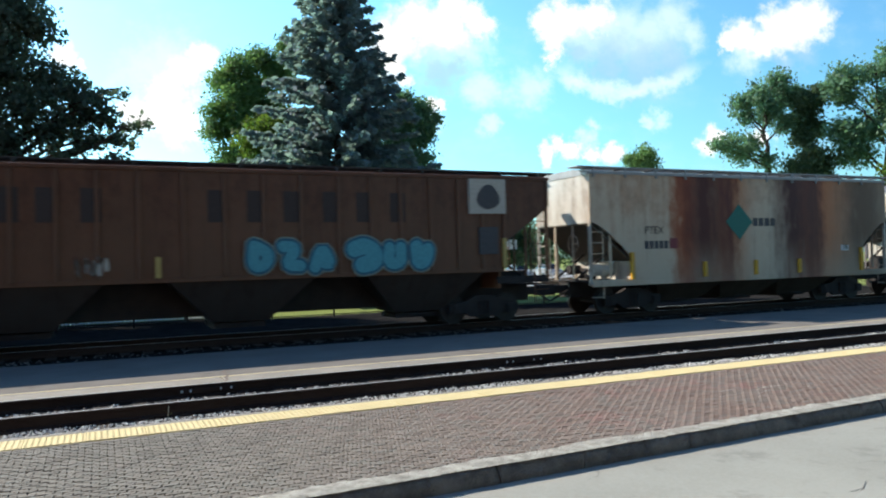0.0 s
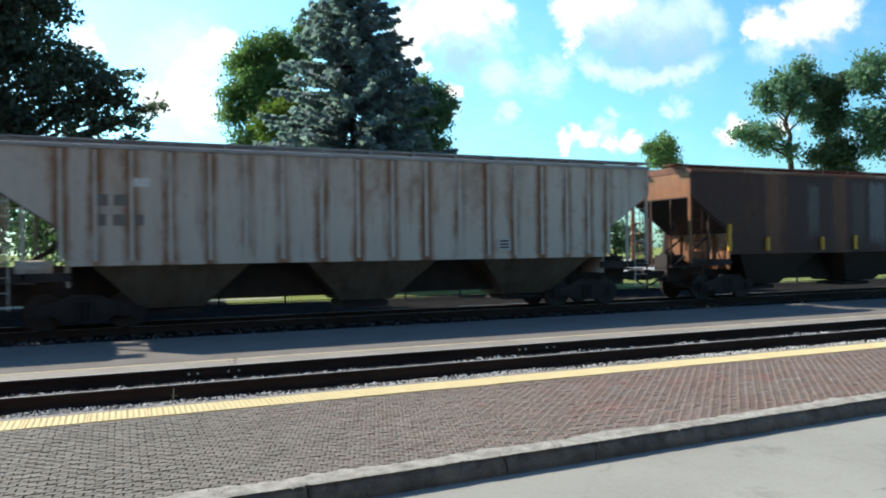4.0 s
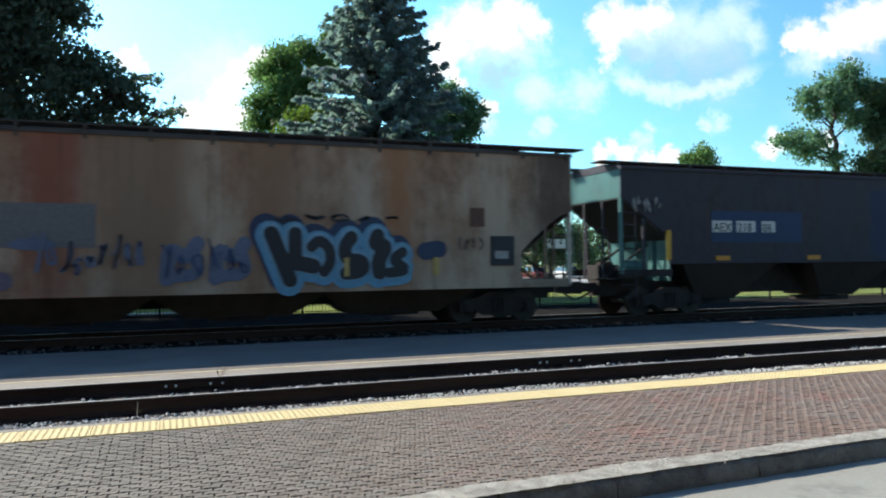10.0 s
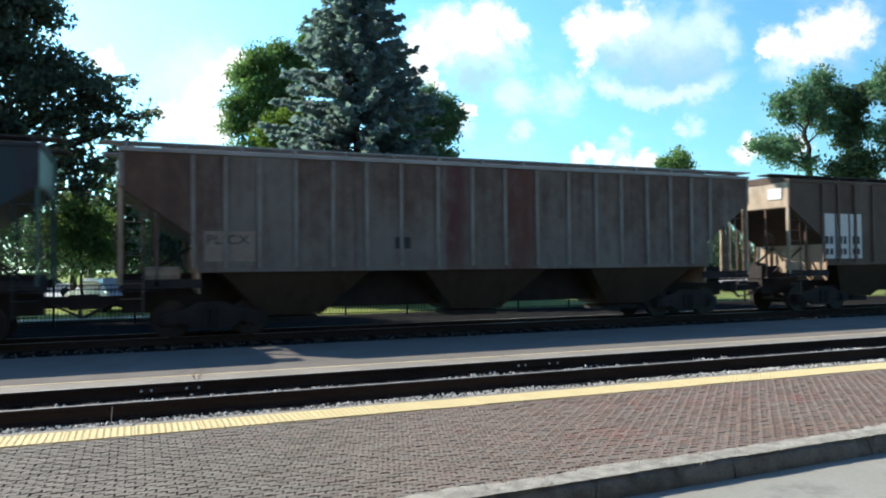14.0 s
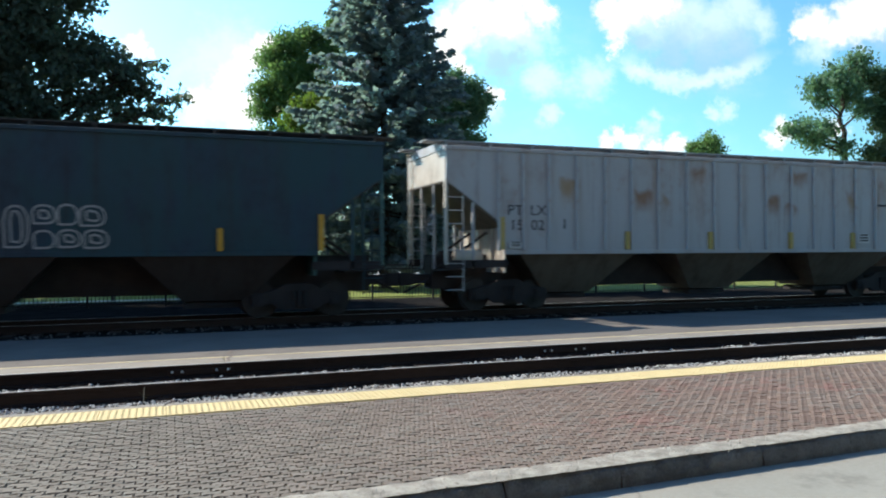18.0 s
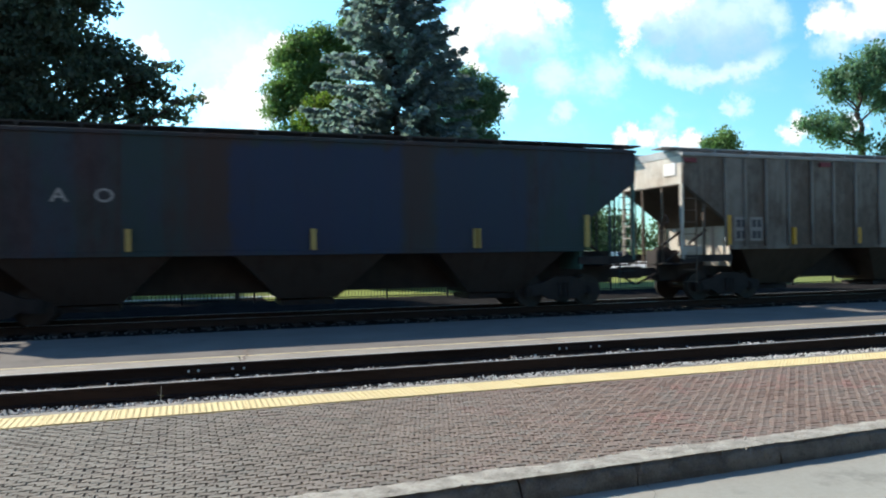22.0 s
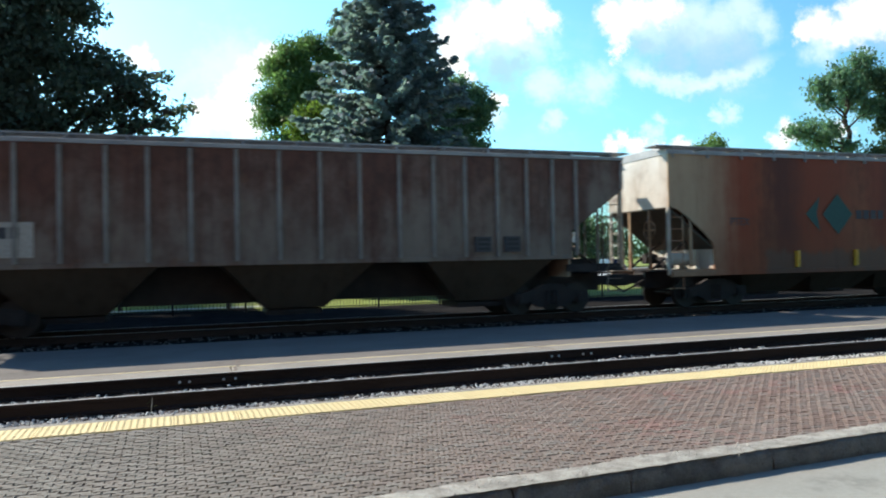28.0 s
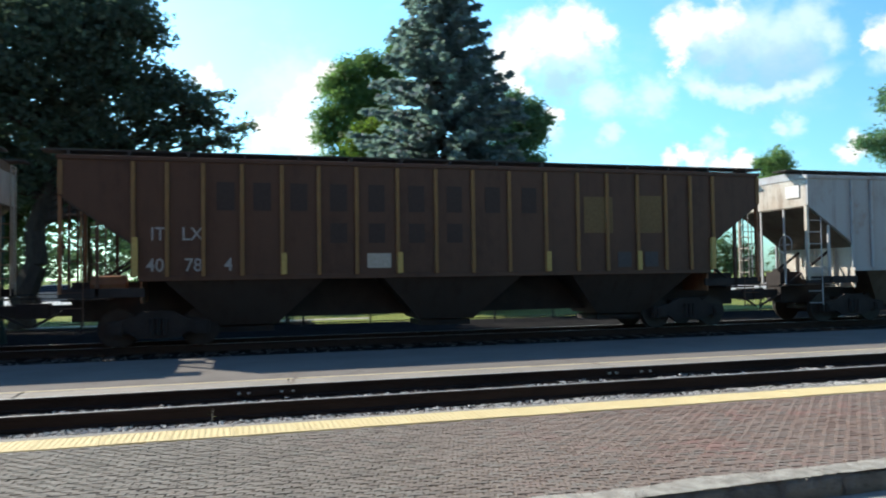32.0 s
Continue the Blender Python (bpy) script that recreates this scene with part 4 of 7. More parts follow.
        add_rod(bm, (e * (a + 0.06), 0.95, top + 0.15), (e * (a + 0.06), 1.38, top + 0.15), 0.018, sides=5)
        ladder = part("end_ladder", bm, end, car, "end ladder")
        bm = bmesh.new()
        add_rod(bm, (e * (a + 0.06), 0.95, 0), (e * (a + 0.06), 1.38, 0), 0.013, sides=5)
        rung = mesh_of("rung", bm, end)
        for k in range(7):
            shared("rung", rung, ladder, (0, 0, 1.5 + k * 0.38))
        bm = bmesh.new()
        for k in range(5):
            add_box(bm, min(e * (a - 0.95), e * (a - 0.02)), max(e * (a - 0.95), e * (a - 0.02)), -1.3 + k * 0.52, -0.82 + k * 0.52, 1.08, 1.12)
        part("end_platform", bm, M_UNDER, car, "grated end platform")
        for y in (-0.55, 0.45):
            bm = bmesh.new()
            add_box(bm, min(e * (a - 0.06), e * (a - 0.02)), max(e * (a - 0.06), e * (a - 0.02)), y - 0.035, y + 0.035, 1.12, zl)
            part("end_stiffener", bm, side, car, "slim end upright")
        bm = bmesh.new()
        add_box(bm, min(e * (a - 0.3), e * (a + 0.5)), max(e * (a - 0.3), e * (a + 0.5)), -0.16, 0.16, 0.72, 0.98)
        add_box(bm, min(e * (a + 0.45), e * (a + 0.8)), max(e * (a + 0.45), e * (a + 0.8)), -0.2, 0.14, 0.68, 1.02)
        add_rod(bm, (e * (a + 0.1), -0.5, 0.85), (e * (a + 0.75), -0.35, 0.5), 0.035, sides=6)
        part("coupler", bevelled(bm, 0.012), M_UNDER, car, "knuckle coupler and air hose")
        truck(car, e * (a - 2.0), mid)
    # brake gear at the leading end
    bm = bmesh.new()
    add_rod(bm, (-a + 0.55, -0.75, 1.45), (-a + 1.3, -0.75, 1.45), 0.20, sides=12)
    part("air_reservoir", bm, end, car, "round air reservoir")
    bm = bmesh.new()
    add_rod(bm, (-a + 0.55, 0.5, 1.45), (-a + 1.0, 0.5, 1.45), 0.16, sides=10)
    add_box(bm, -a + 0.9, -a + 1.25, -0.1, 0.35, 1.14, 1.5)
    part("brake_cylinder", bm, M_UNDER, car)
    bm = bmesh.new()
    rings = []
    for k in range(16):
        t = k * math.tau / 16
        rings.append([bm.verts.new((-a - 0.1 + 0.018 * math.cos(u), -0.75 + (0.27 + 0.018 * math.sin(u)) * math.cos(t), 2.3 + (0.27 + 0.018 * math.sin(u)) * math.sin(t))) for u in (0, 1.57, 3.14, 4.71)])
    for k in range(16):
        p, q = rings[k], rings[(k + 1) % 16]
        for i in range(4):
            bm.faces.new((p[i], p[(i + 1) % 4], q[(i + 1) % 4], q[i]))
    wheel = part("brake_wheel", bm, side, car, "hand brake wheel")
    bm = bmesh.new()
    add_rod(bm, (-a - 0.1, -0.75 - 0.27, 2.3), (-a - 0.1, -0.75 + 0.27, 2.3), 0.012, sides=5)
    add_rod(bm, (-a - 0.1, -0.75, 2.03), (-a - 0.1, -0.75, 2.57), 0.012, sides=5)
    add_rod(bm, (-a - 0.1, -0.75, 2.3), (-a + 0.02, -0.75, 2.3), 0.03, sides=6)
    part("spoke", bm, side, wheel)
    # centre sill, side sills and hopper bays
    bm = bmesh.new()
    add_box(bm, -a + 0.05, a - 0.05, -0.32, 0.32, 0.58, 1.12 if flow else 1.5)
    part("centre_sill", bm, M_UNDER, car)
    for s in (-1, 1):
        bm = bmesh.new()
        if flow:
            add_box(bm, -a + 0.1, a - 0.1, s * 1.5 - 0.06, s * 1.5 + 0.06, 0.93, 1.08)
        else:
            add_box(bm, -a + inset, a - inset, s * 1.545 - 0.035, s * 1.545 + 0.035, 1.50, 1.62)
        part("side_sill", bevelled(bm, 0.01), side, car)
    count, long = 3, max(1.0, (2 * a - 5.6) / 8.2)
    pitch = 2.72 * long if flow else (2 * a - 7.9) / 2
    for k in range(count):
        x = (k - (count - 1) / 2) * pitch
        bm = bmesh.new()
        if flow:
            add_frustum(bm, x, 0.34, 1.0, 0.84 * long, 0.7, 1.52 * long, 1.4)
        else:
            add_frustum(bm, x, 0.44, 1.56, 0.72, 0.75, 1.85, 1.50)
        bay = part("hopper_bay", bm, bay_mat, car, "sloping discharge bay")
        bm = bmesh.new()
        add_box(bm, x - 0.66, x + 0.66, -0.62, 0.62, 0.26, 0.40)
        add_rod(bm, (x - 0.3, -0.8, 0.36), (x + 0.3, -0.8, 0.36), 0.03, sides=6)
        part("outlet_gate", bm, M_UNDER, bay, "sliding outlet gate")
    # upright ribs of the sides
    if ribs:
        bm = bmesh.new()
        add_box(bm, -0.045, 0.045, -0.075, 0.0, low + 0.02, top - 0.05)
        rib = mesh_of("rib", bevelled(bm, 0.014), rib_mat)
        for s in (-1, 1):
            for x in RIBS:
                ob = shared("rib", rib, car, (x, s * HALF, 0))
                if s > 0:
                    ob.rotation_euler = (0, 0, math.pi)
        for e in (-1, 1):
            bm = bmesh.new()
            x = e * (a - 0.05)
            add_box(bm, x - 0.05, x + 0.05, -HALF - 0.03, -HALF + 0.0, 3.42, top - 0.05)
            part("end_rib", bm, rib_mat, car)
    return car, a


def yellow_bars(car, a, xs, mat=None, z0=1.62, h=0.5, w=0.12, tall_ends=True):
    mat = mat or M_STRIPE
    for x in xs:
        plate("safety_bar", mat, car, x - w / 2, x + w / 2, z0, z0 + h, "upright yellow safety bar", 0.08)
    if tall_ends:
        for e in (-1, 1):
            x = e * (a - 1.56)
            plate("safety_bar", mat, car, x - w / 2, x + w / 2, z0, z0 + 0.86, "tall yellow safety bar", 0.08)


def data_panel(car, x, z, w=0.5, h=0.34, mat=None):
    panel = plate("data_panel", mat or M_WHITE, car, x, x + w, z, z + h, "stencilled data panel", 0.082)
    for k in range(3):
        bm = bmesh.new()
        add_box(bm, x + 0.05, x + w - 0.05, FACE - 0.094, FACE - 0.086, z + 0.05 + k * h * 0.3, z + 0.05 + k * h * 0.3 + h * 0.17)
        part("print_line", bm, M_BLACK, panel)


def bars(car, mat, x, z, count, w, h, gap, label, lift=0.0):
    """Unreadable lettering as plain bars."""
    for k in range(count):
        plate("lettering", mat, car, x + k * (w + gap), x + k * (w + gap) + w, z, z + h, label, lift)


# paints of the cars
P_BROWN = paint("brown_paint", (0.105, 0.056, 0.034), (0.085, 0.034, 0.02), 0.45, fade=(0.12, 0.062, 0.038), top=0.2, panels=0.15)
P_WHITE_RUST = paint("rust_streaked_white_paint", (0.44, 0.39, 0.31), (0.33, 0.13, 0.05), 0.34, top=0.12, bands=((5.6, 1.8, (0.105, 0.066, 0.045)), (-1.30, 0.9, (0.34, 0.13, 0.05)), (-3.26, 0.4, (0.33, 0.13, 0.055)), (3.27, 1.3, (0.34, 0.135, 0.06)), (-3.04, 0.55, (0.24, 0.06, 0.025)), (2.71, 0.6, (0.24, 0.06, 0.025)), (-2.25, 0.95, (0.060, 0.014, 0.012)), (1.93, 0.95, (0.050, 0.013, 0.014)), (-1.25, 0.42, (0.085, 0.022, 0.018)), (2.95, 0.48, (0.072, 0.024, 0.02))))
P_GREY = paint("grey_paint", (0.178, 0.19, 0.222), (0.15, 0.11, 0.07), 0.34, fade=(0.15, 0.162, 0.19), panels=0.1)
P_WHITE = paint("off_white_paint", (0.47, 0.44, 0.385), (0.30, 0.16, 0.075), 0.26, blots=0.4, top=0.15, panels=0.1, rib_rust=0.95)
P_DARKBROWN = paint("dark_brown_paint", (0.040, 0.019, 0.021), (0.075, 0.030, 0.018), 0.42, panels=0.2, bands=((-2.0, 0.3, (0.11, 0.045, 0.028)), (-5.2, 0.4, (0.12, 0.055, 0.035)), (3.4, 0.2, (0.09, 0.045, 0.03))), patches=((-0.46, 0.32, 1.95, 4.05, (0.15, 0.155, 0.165)), (0.61, 0.97, 2.4, 4.05, (0.12, 0.115, 0.11)), (-1.38, -0.78, 2.1, 4.0, (0.075, 0.062, 0.052)), (5.14, 5.6, 2.2, 3.95, (0.085, 0.065, 0.06)), (5.99, 6.42, 1.95, 4.05, (0.155, 0.16, 0.17)), (6.74, 7.1, 2.4, 4.0, (0.10, 0.10, 0.105)), (-3.6, -3.1, 2.2, 3.9, (0.10, 0.095, 0.09))))
P_RUSTBROWN = paint("rust_brown_paint", (0.158, 0.088, 0.05), (0.13, 0.047, 0.03), 0.5, fade=(0.15, 0.10, 0.062), top=0.12, bands=((-1.4, 0.5, (0.17, 0.045, 0.035)), (0.2, 0.35, (0.21, 0.165, 0.12)), (-5.6, 0.8, (0.18, 0.14, 0.10)), (1.75, 0.25, (0.085, 0.038, 0.03)), (3.1, 0.3, (0.095, 0.036, 0.03)), (-2.7, 0.25, (0.10, 0.045, 0.032)), (4.9, 0.3, (0.10, 0.055, 0.038))), panels=0.2)
P_TAN = paint("rusty_tan_paint", (0.345, 0.295, 0.235), (0.22, 0.11, 0.06), 0.45, fade=(0.25, 0.20, 0.155), top=0.12, panels=0.14, bands=((-3.95, 0.7, (0.19, 0.075, 0.05)), (-2.12, 0.9, (0.17, 0.105, 0.07)), (0.64, 0.7, (0.20, 0.125, 0.08)), (3.76, 0.45, (0.25, 0.13, 0.07)), (-6.74, 0.7, (0.13, 0.10, 0.085)), (-2.25, 0.8, (0.19, 0.14, 0.10)), (8.4, 1.1, (0.075, 0.05, 0.038))))
P_NAVY = paint("dark_navy_paint", (0.037, 0.037, 0.049), (0.052, 0.040, 0.037), 0.35, fade=(0.034, 0.038, 0.055), rough=0.65, panels=0.12, patches=((0.66, 3.24, 1.7, 3.9, (0.022, 0.032, 0.075)), (3.5, 5.4, 1.6, 4.0, (0.032, 0.046, 0.082)), (5.8, 8.6, 1.5, 4.1, (0.031, 0.037, 0.052))))
P_TEAL = paint("dark_teal_paint", (0.026, 0.050, 0.054), (0.056, 0.030, 0.026), 0.5, fade=(0.026, 0.048, 0.075), panels=0.16, rough=0.6, bands=((2.31, 0.9, (0.046, 0.030, 0.034)), (5.11, 0.5, (0.04, 0.034, 0.038))), patches=((-4.2, -2.5, 1.5, 4.1, (0.031, 0.034, 0.040)), (0.9, 2.7, 1.5, 4.1, (0.034, 0.034, 0.040)), (-2.4, 0.8, 1.5, 4.1, (0.024, 0.050, 0.092)), (5.7, 8.6, 1.4, 4.2, (0.022, 0.056, 0.070))))
P_TEAL2 = paint("deep_green_blue_paint", (0.022, 0.056, 0.068), (0.040, 0.040, 0.045), 0.32, fade=(0.022, 0.048, 0.075), rough=0.6, panels=0.14)
P_BLUE = paint("dark_blue_green_paint", (0.024, 0.045, 0.050), (0.055, 0.030, 0.028), 0.38, fade=(0.024, 0.042, 0.066), panels=0.16, rough=0.6, bands=((-2.22, 0.8, (0.040, 0.030, 0.030)), (2.61, 0.6, (0.038, 0.032, 0.034))), patches=((-1.9, 2.2, 1.5, 4.1, (0.022, 0.038, 0.085)), (3.1, 5.6, 1.5, 4.1, (0.024, 0.04, 0.075))))
P_RUSTGREY = paint("rust_stained_grey_paint", (0.17, 0.158, 0.142), (0.09, 0.048, 0.036), 0.6, blots=0.2, top=0.12, panels=0.14, bands=((-0.95, 0.32, (0.075, 0.028, 0.028)), (0.98, 0.36, (0.09, 0.034, 0.028))))
P_RUSTRUN = paint("rust_run_grey_paint", (0.178, 0.156, 0.134), (0.10, 0.038, 0.027), 0.68, blots=0.25, top=0.22, panels=0.13, fade=(0.125, 0.10, 0.085))
P_BROWNRUST = paint("brown_rib_paint", (0.085, 0.058, 0.046), (0.075, 0.036, 0.026), 0.45, fade=(0.11, 0.088, 0.074), panels=0.2, top=0.1)
RUST_SPOT = (0.23, 0.10, 0.036)
P_LIGHT = paint("pale_grey_paint", (0.355, 0.365, 0.375), (0.30, 0.17, 0.085), 0.12, blots=0.35, top=0.10, panels=0.12, rib_rust=0.14, patches=((2.4, 3.1, 3.75, 4.0, RUST_SPOT), (1.45, 2.0, 2.85, 3.2, RUST_SPOT), (2.2, 2.7, 2.75, 2.95, RUST_SPOT), (4.85, 5.15, 2.9, 3.15, (0.31, 0.2, 0.1)), (-3.2, -2.65, 2.95, 3.3, RUST_SPOT), (-2.3, -2.05, 2.9, 3.1, (0.3, 0.18, 0.09)), (-1.3, -0.8, 3.75, 3.95, RUST_SPOT), (-5.6, -5.0, 3.1, 3.5, (0.31, 0.2, 0.1))))
P_REDBROWN = paint("red_brown_paint", (0.108, 0.052, 0.038), (0.10, 0.026, 0.022), 0.5, fade=(0.12, 0.06, 0.042), panels=0.12, top=0.1, patches=((0.4, 4.0, 2.65, 4.0, (0.058, 0.016, 0.018)), (-4.3, -1.4, 2.65, 3.9, (0.085, 0.026, 0.024))))
P_TANGREY = paint("tan_grey_paint", (0.215, 0.20, 0.178), (0.085, 0.062, 0.05), 0.66, blots=0.15, panels=0.16, fade=(0.145, 0.132, 0.12), top=-0.08)
P_RUSTRIB = paint("rusty_ribbed_paint", (0.175, 0.156, 0.13), (0.105, 0.030, 0.020), 0.68, blots=0.25, top=0.2, panels=0.16, fade=(0.13, 0.10, 0.083), bands=((-8.3, 0.7, (0.14, 0.125, 0.105)), (7.9, 0.5, (0.16, 0.15, 0.135))))
P_MAROON = paint("maroon_paint", (0.058, 0.007, 0.018), (0.064, 0.010, 0.015), 0.35, panels=0.1)
P_ORANGE = paint("orange_rust_paint", (0.20, 0.078, 0.036), (0.18, 0.040, 0.016), 0.62, dark=(0.06, 0.014, 0.008), top=0.1, bands=((-4.40, 0.9, (0.19, 0.036, 0.012)), (-1.38, 1.4, (0.17, 0.034, 0.012)), (1.54, 0.7, (0.16, 0.030, 0.011)), (4.9, 1.9, (0.105, 0.034, 0.019)), (-6.42, 1.45, (0.34, 0.26, 0.175)), (6.46, 0.6, (0.14, 0.10, 0.07)), (-2.73, 0.7, (0.075, 0.018, 0.011)), (2.25, 0.65, (0.065, 0.016, 0.012))), patches=((2.4, 6.9, 0.9, 2.1, (0.15, 0.10, 0.07)), (-3.4, 2.3, 0.9, 1.6, (0.12, 0.07, 0.048))))
P_TANRIB = paint("sand_grey_paint", (0.25, 0.218, 0.178), (0.15, 0.077, 0.05), 0.56, blots=0.3, top=0.12, panels=0.17, fade=(0.205, 0.172, 0.138), bands=((-0.8, 0.5, (0.115, 0.043, 0.03)), (2.5, 0.36, (0.125, 0.05, 0.035)), (5.3, 1.1, (0.14, 0.088, 0.06)), (-3.6, 0.3, (0.13, 0.065, 0.045))))
P_MILW = paint("brown_freight_paint", (0.076, 0.044, 0.032), (0.06, 0.033, 0.027), 0.35, panels=0.1)
# car ends: sunlight is put into these colours, lighter than most sides
P_LITENDWHITE = paint("white_end_paint", (0.48, 0.46, 0.41), (0.27, 0.18, 0.11), 0.42)
P_LITENDBROWN = paint("brown_end_paint", (0.21, 0.11, 0.06), (0.14, 0.06, 0.035), 0.42)
P_LITENDTEAL = paint("teal_end_paint", (0.06, 0.15, 0.145), (0.07, 0.09, 0.08), 0.3)
P_LITENDTAN = paint("tan_end_paint", (0.40, 0.36, 0.29), (0.2, 0.11, 0.06), 0.48)
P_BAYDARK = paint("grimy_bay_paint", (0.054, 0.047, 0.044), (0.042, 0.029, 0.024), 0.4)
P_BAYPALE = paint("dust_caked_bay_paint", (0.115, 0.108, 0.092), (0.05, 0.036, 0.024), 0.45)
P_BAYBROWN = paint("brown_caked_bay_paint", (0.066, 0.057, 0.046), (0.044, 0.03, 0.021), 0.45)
M_RIBPALE = surface("worn_pale_rib", (0.29, 0.275, 0.25), (0.17, 0.145, 0.12), 1.6, 18.0, 0.75, stain=(0.13, 0.065, 0.045), stretch=(1, 1, 0.3))
M_RIBGOLD = surface("faded_gold_rib", (0.25, 0.145, 0.055), (0.18, 0.10, 0.045), 1.0, 18.0, 0.7, stretch=(1, 1, 0.2))
M_GHOST = plain("ghost_lettering", (0.045, 0.03, 0.026), 0.7)
M_DULLGOLD = plain("dull_gold_patch", (0.17, 0.115, 0.05), 0.7)
M_CYAN = plain("cyan_spray_paint", (0.07, 0.33, 0.40), 0.5)
M_CYANEDGE = plain("deep_blue_spray_paint", (0.02, 0.12, 0.19), 0.5)
M_SKYBLUE = plain("pale_blue_spray_paint", (0.12, 0.33, 0.50), 0.5)
M_PALEBLUE = plain("light_blue_spray_paint", (0.20, 0.38, 0.52), 0.5)
M_DEEPBLUE = plain("navy_spray_paint", (0.02, 0.04, 0.10), 0.5)
M_PALERIM = plain("pale_green_spray_paint", (0.20, 0.26, 0.22), 0.6)
M_INK = plain("black_spray_paint", (0.014, 0.018, 0.028), 0.5)
M_BLUEPATCH = plain("faded_blue_overpaint", (0.035, 0.065, 0.16), 0.7)
M_BLUEBLOCK = plain("strong_blue_overpaint", (0.016, 0.038, 0.105), 0.6)
M_EAR = plain("tan_emblem_paint", (0.20, 0.11, 0.065), 0.7)
M_DIMGREEN = plain("grimy_green_emblem_paint", (0.022, 0.088, 0.078), 0.6)
M_PALERED = plain("pale_red_spray_paint", (0.22, 0.08, 0.065), 0.6)
M_RED = plain("red_spray_paint", (0.24, 0.035, 0.04), 0.6)
M_PURPLE = plain("violet_spray_paint", (0.155, 0.13, 0.185), 0.6)
M_GREEN = plain("green_logo_paint", (0.012, 0.15, 0.12), 0.55)
M_SIGNBLUE = plain("blue_placard", (0.10, 0.34, 0.62), 0.4)
M_CREAM = plain("cream_patch", (0.47, 0.44, 0.38), 0.7)
M_BLOTCH = plain("grey_primer_patch", (0.30, 0.28, 0.26), 0.8)
M_DULLGREY = plain("dull_grey_repaint", (0.215, 0.195, 0.175), 0.8)
M_PLATEWHITE = plain("white_plate", (0.72, 0.72, 0.70), 0.5)
M_BOARDGREY = plain("blue_grey_repaint", (0.165, 0.165, 0.168), 0.8)
M_RUSTPATCH = plain("dull_rust_patch", (0.13, 0.07, 0.05), 0.8)
M_FADEDBLUE = plain("faded_blue_spray_paint", (0.135, 0.165, 0.245), 0.75)
M_FAINTBROWN = plain("dull_brown_repaint", (0.145, 0.105, 0.07), 0.8)
M_DIMCREAM = plain("dirty_cream_patch", (0.30, 0.25, 0.21), 0.8)
M_GREYINK = plain("worn_grey_stencil", (0.10, 0.105, 0.118), 0.7)
M_DULLORANGE = plain("dull_orange_tab", (0.34, 0.19, 0.06), 0.6)
M_REDTAB = plain("red_tab", (0.20, 0.035, 0.045), 0.55)

CARS = []


def add_car(left, right, kind, side, end, label, **more):
    car, a = hopper(left, right, kind, side, end, label, **more)
    CARS.append((car, (left + right) / 2))
    return car, a


def end_plate(car, a, mat=M_PLATEWHITE, y=-1.0):
    """A small placard on the sunlit end."""
    bm = bmesh.new()
    add_box(bm, -a - 0.03, -a + 0.004, y - 0.28, y + 0.28, 3.66, 4.02)
    part("end_placard", bm, mat, car, "small pale placard")


def capsules(name, mat, car, chains, grow, lift, label, dx=0.0, dz=0.0):
    """Fat round-ended sprayed strokes, one part each. chains: (radius, points)."""
    for layer, (r, points) in enumerate(chains):
        r += grow
        pts = list(points)
        for _ in range(2):
            mid = []
            for p, q in zip(pts, pts[1:]):
                mid += [(p[0] * 0.75 + q[0] * 0.25, p[1] * 0.75 + q[1] * 0.25), (p[0] * 0.25 + q[0] * 0.75, p[1] * 0.25 + q[1] * 0.75)]
            pts = pts[:1] + mid + pts[-1:]
        bm = bmesh.new()
        y = FACE - lift - layer * 0.0015
        rows = []
        for i, (x, z) in enumerate(pts):
            (xa, za), (xb, zb) = pts[max(i - 1, 0)], pts[min(i + 1, len(pts) - 1)]
            l = math.hypot(xb - xa, zb - za) or 1
            tx, tz = (xb - xa) / l, (zb - za) / l
            caps = (-0.999, -0.92, -0.7, -0.38, 0.0) if i == 0 else (0.0, 0.38, 0.7, 0.92, 0.999) if i == len(pts) - 1 else (0.0,)
            for c in caps:
                s = math.sqrt(1 - c * c) * r
                at = (x + dx + tx * c * r, z + dz + tz * c * r)
                y -= 0.00006
                rows.append((bm.verts.new((at[0] - tz * s, y, at[1] + tx * s)), bm.verts.new((at[0] + tz * s, y, at[1] - tx * s))))
        for p, q in zip(rows, rows[1:]):
            bm.faces.new((p[0], p[1], q[1], q[0]))
        part(name, bm, mat, car, label)


def fit(glyphs, x0, x1, z0, z1):
    """Strokes in a unit box laid out between two corners; radii are shares of the width."""
    return [(r * (x1 - x0), [(x0 + u * (x1 - x0), z0 + v * (z1 - z0)) for u, v in pts]) for r, pts in glyphs]


FAT_PIECE = [(0.042, [(0.06, 0.88), (0.12, 0.45), (0.16, 0.15)]), (0.038, [(0.19, 0.88), (0.19, 0.48)]), (0.042, [(0.15, 0.45), (0.29, 0.36)]),
             (0.030, [(0.28, 0.67), (0.32, 0.79), (0.38, 0.67), (0.39, 0.42), (0.35, 0.27)]),
             (0.038, [(0.505, 0.82), (0.465, 0.67), (0.475, 0.45), (0.575, 0.45), (0.575, 0.27), (0.475, 0.24)]),
             (0.042, [(0.66, 0.85), (0.64, 0.7), (0.72, 0.7), (0.66, 0.45), (0.67, 0.25)]), (0.030, [(0.81, 0.58), (0.74, 0.45), (0.85, 0.28), (0.73, 0.24)])]
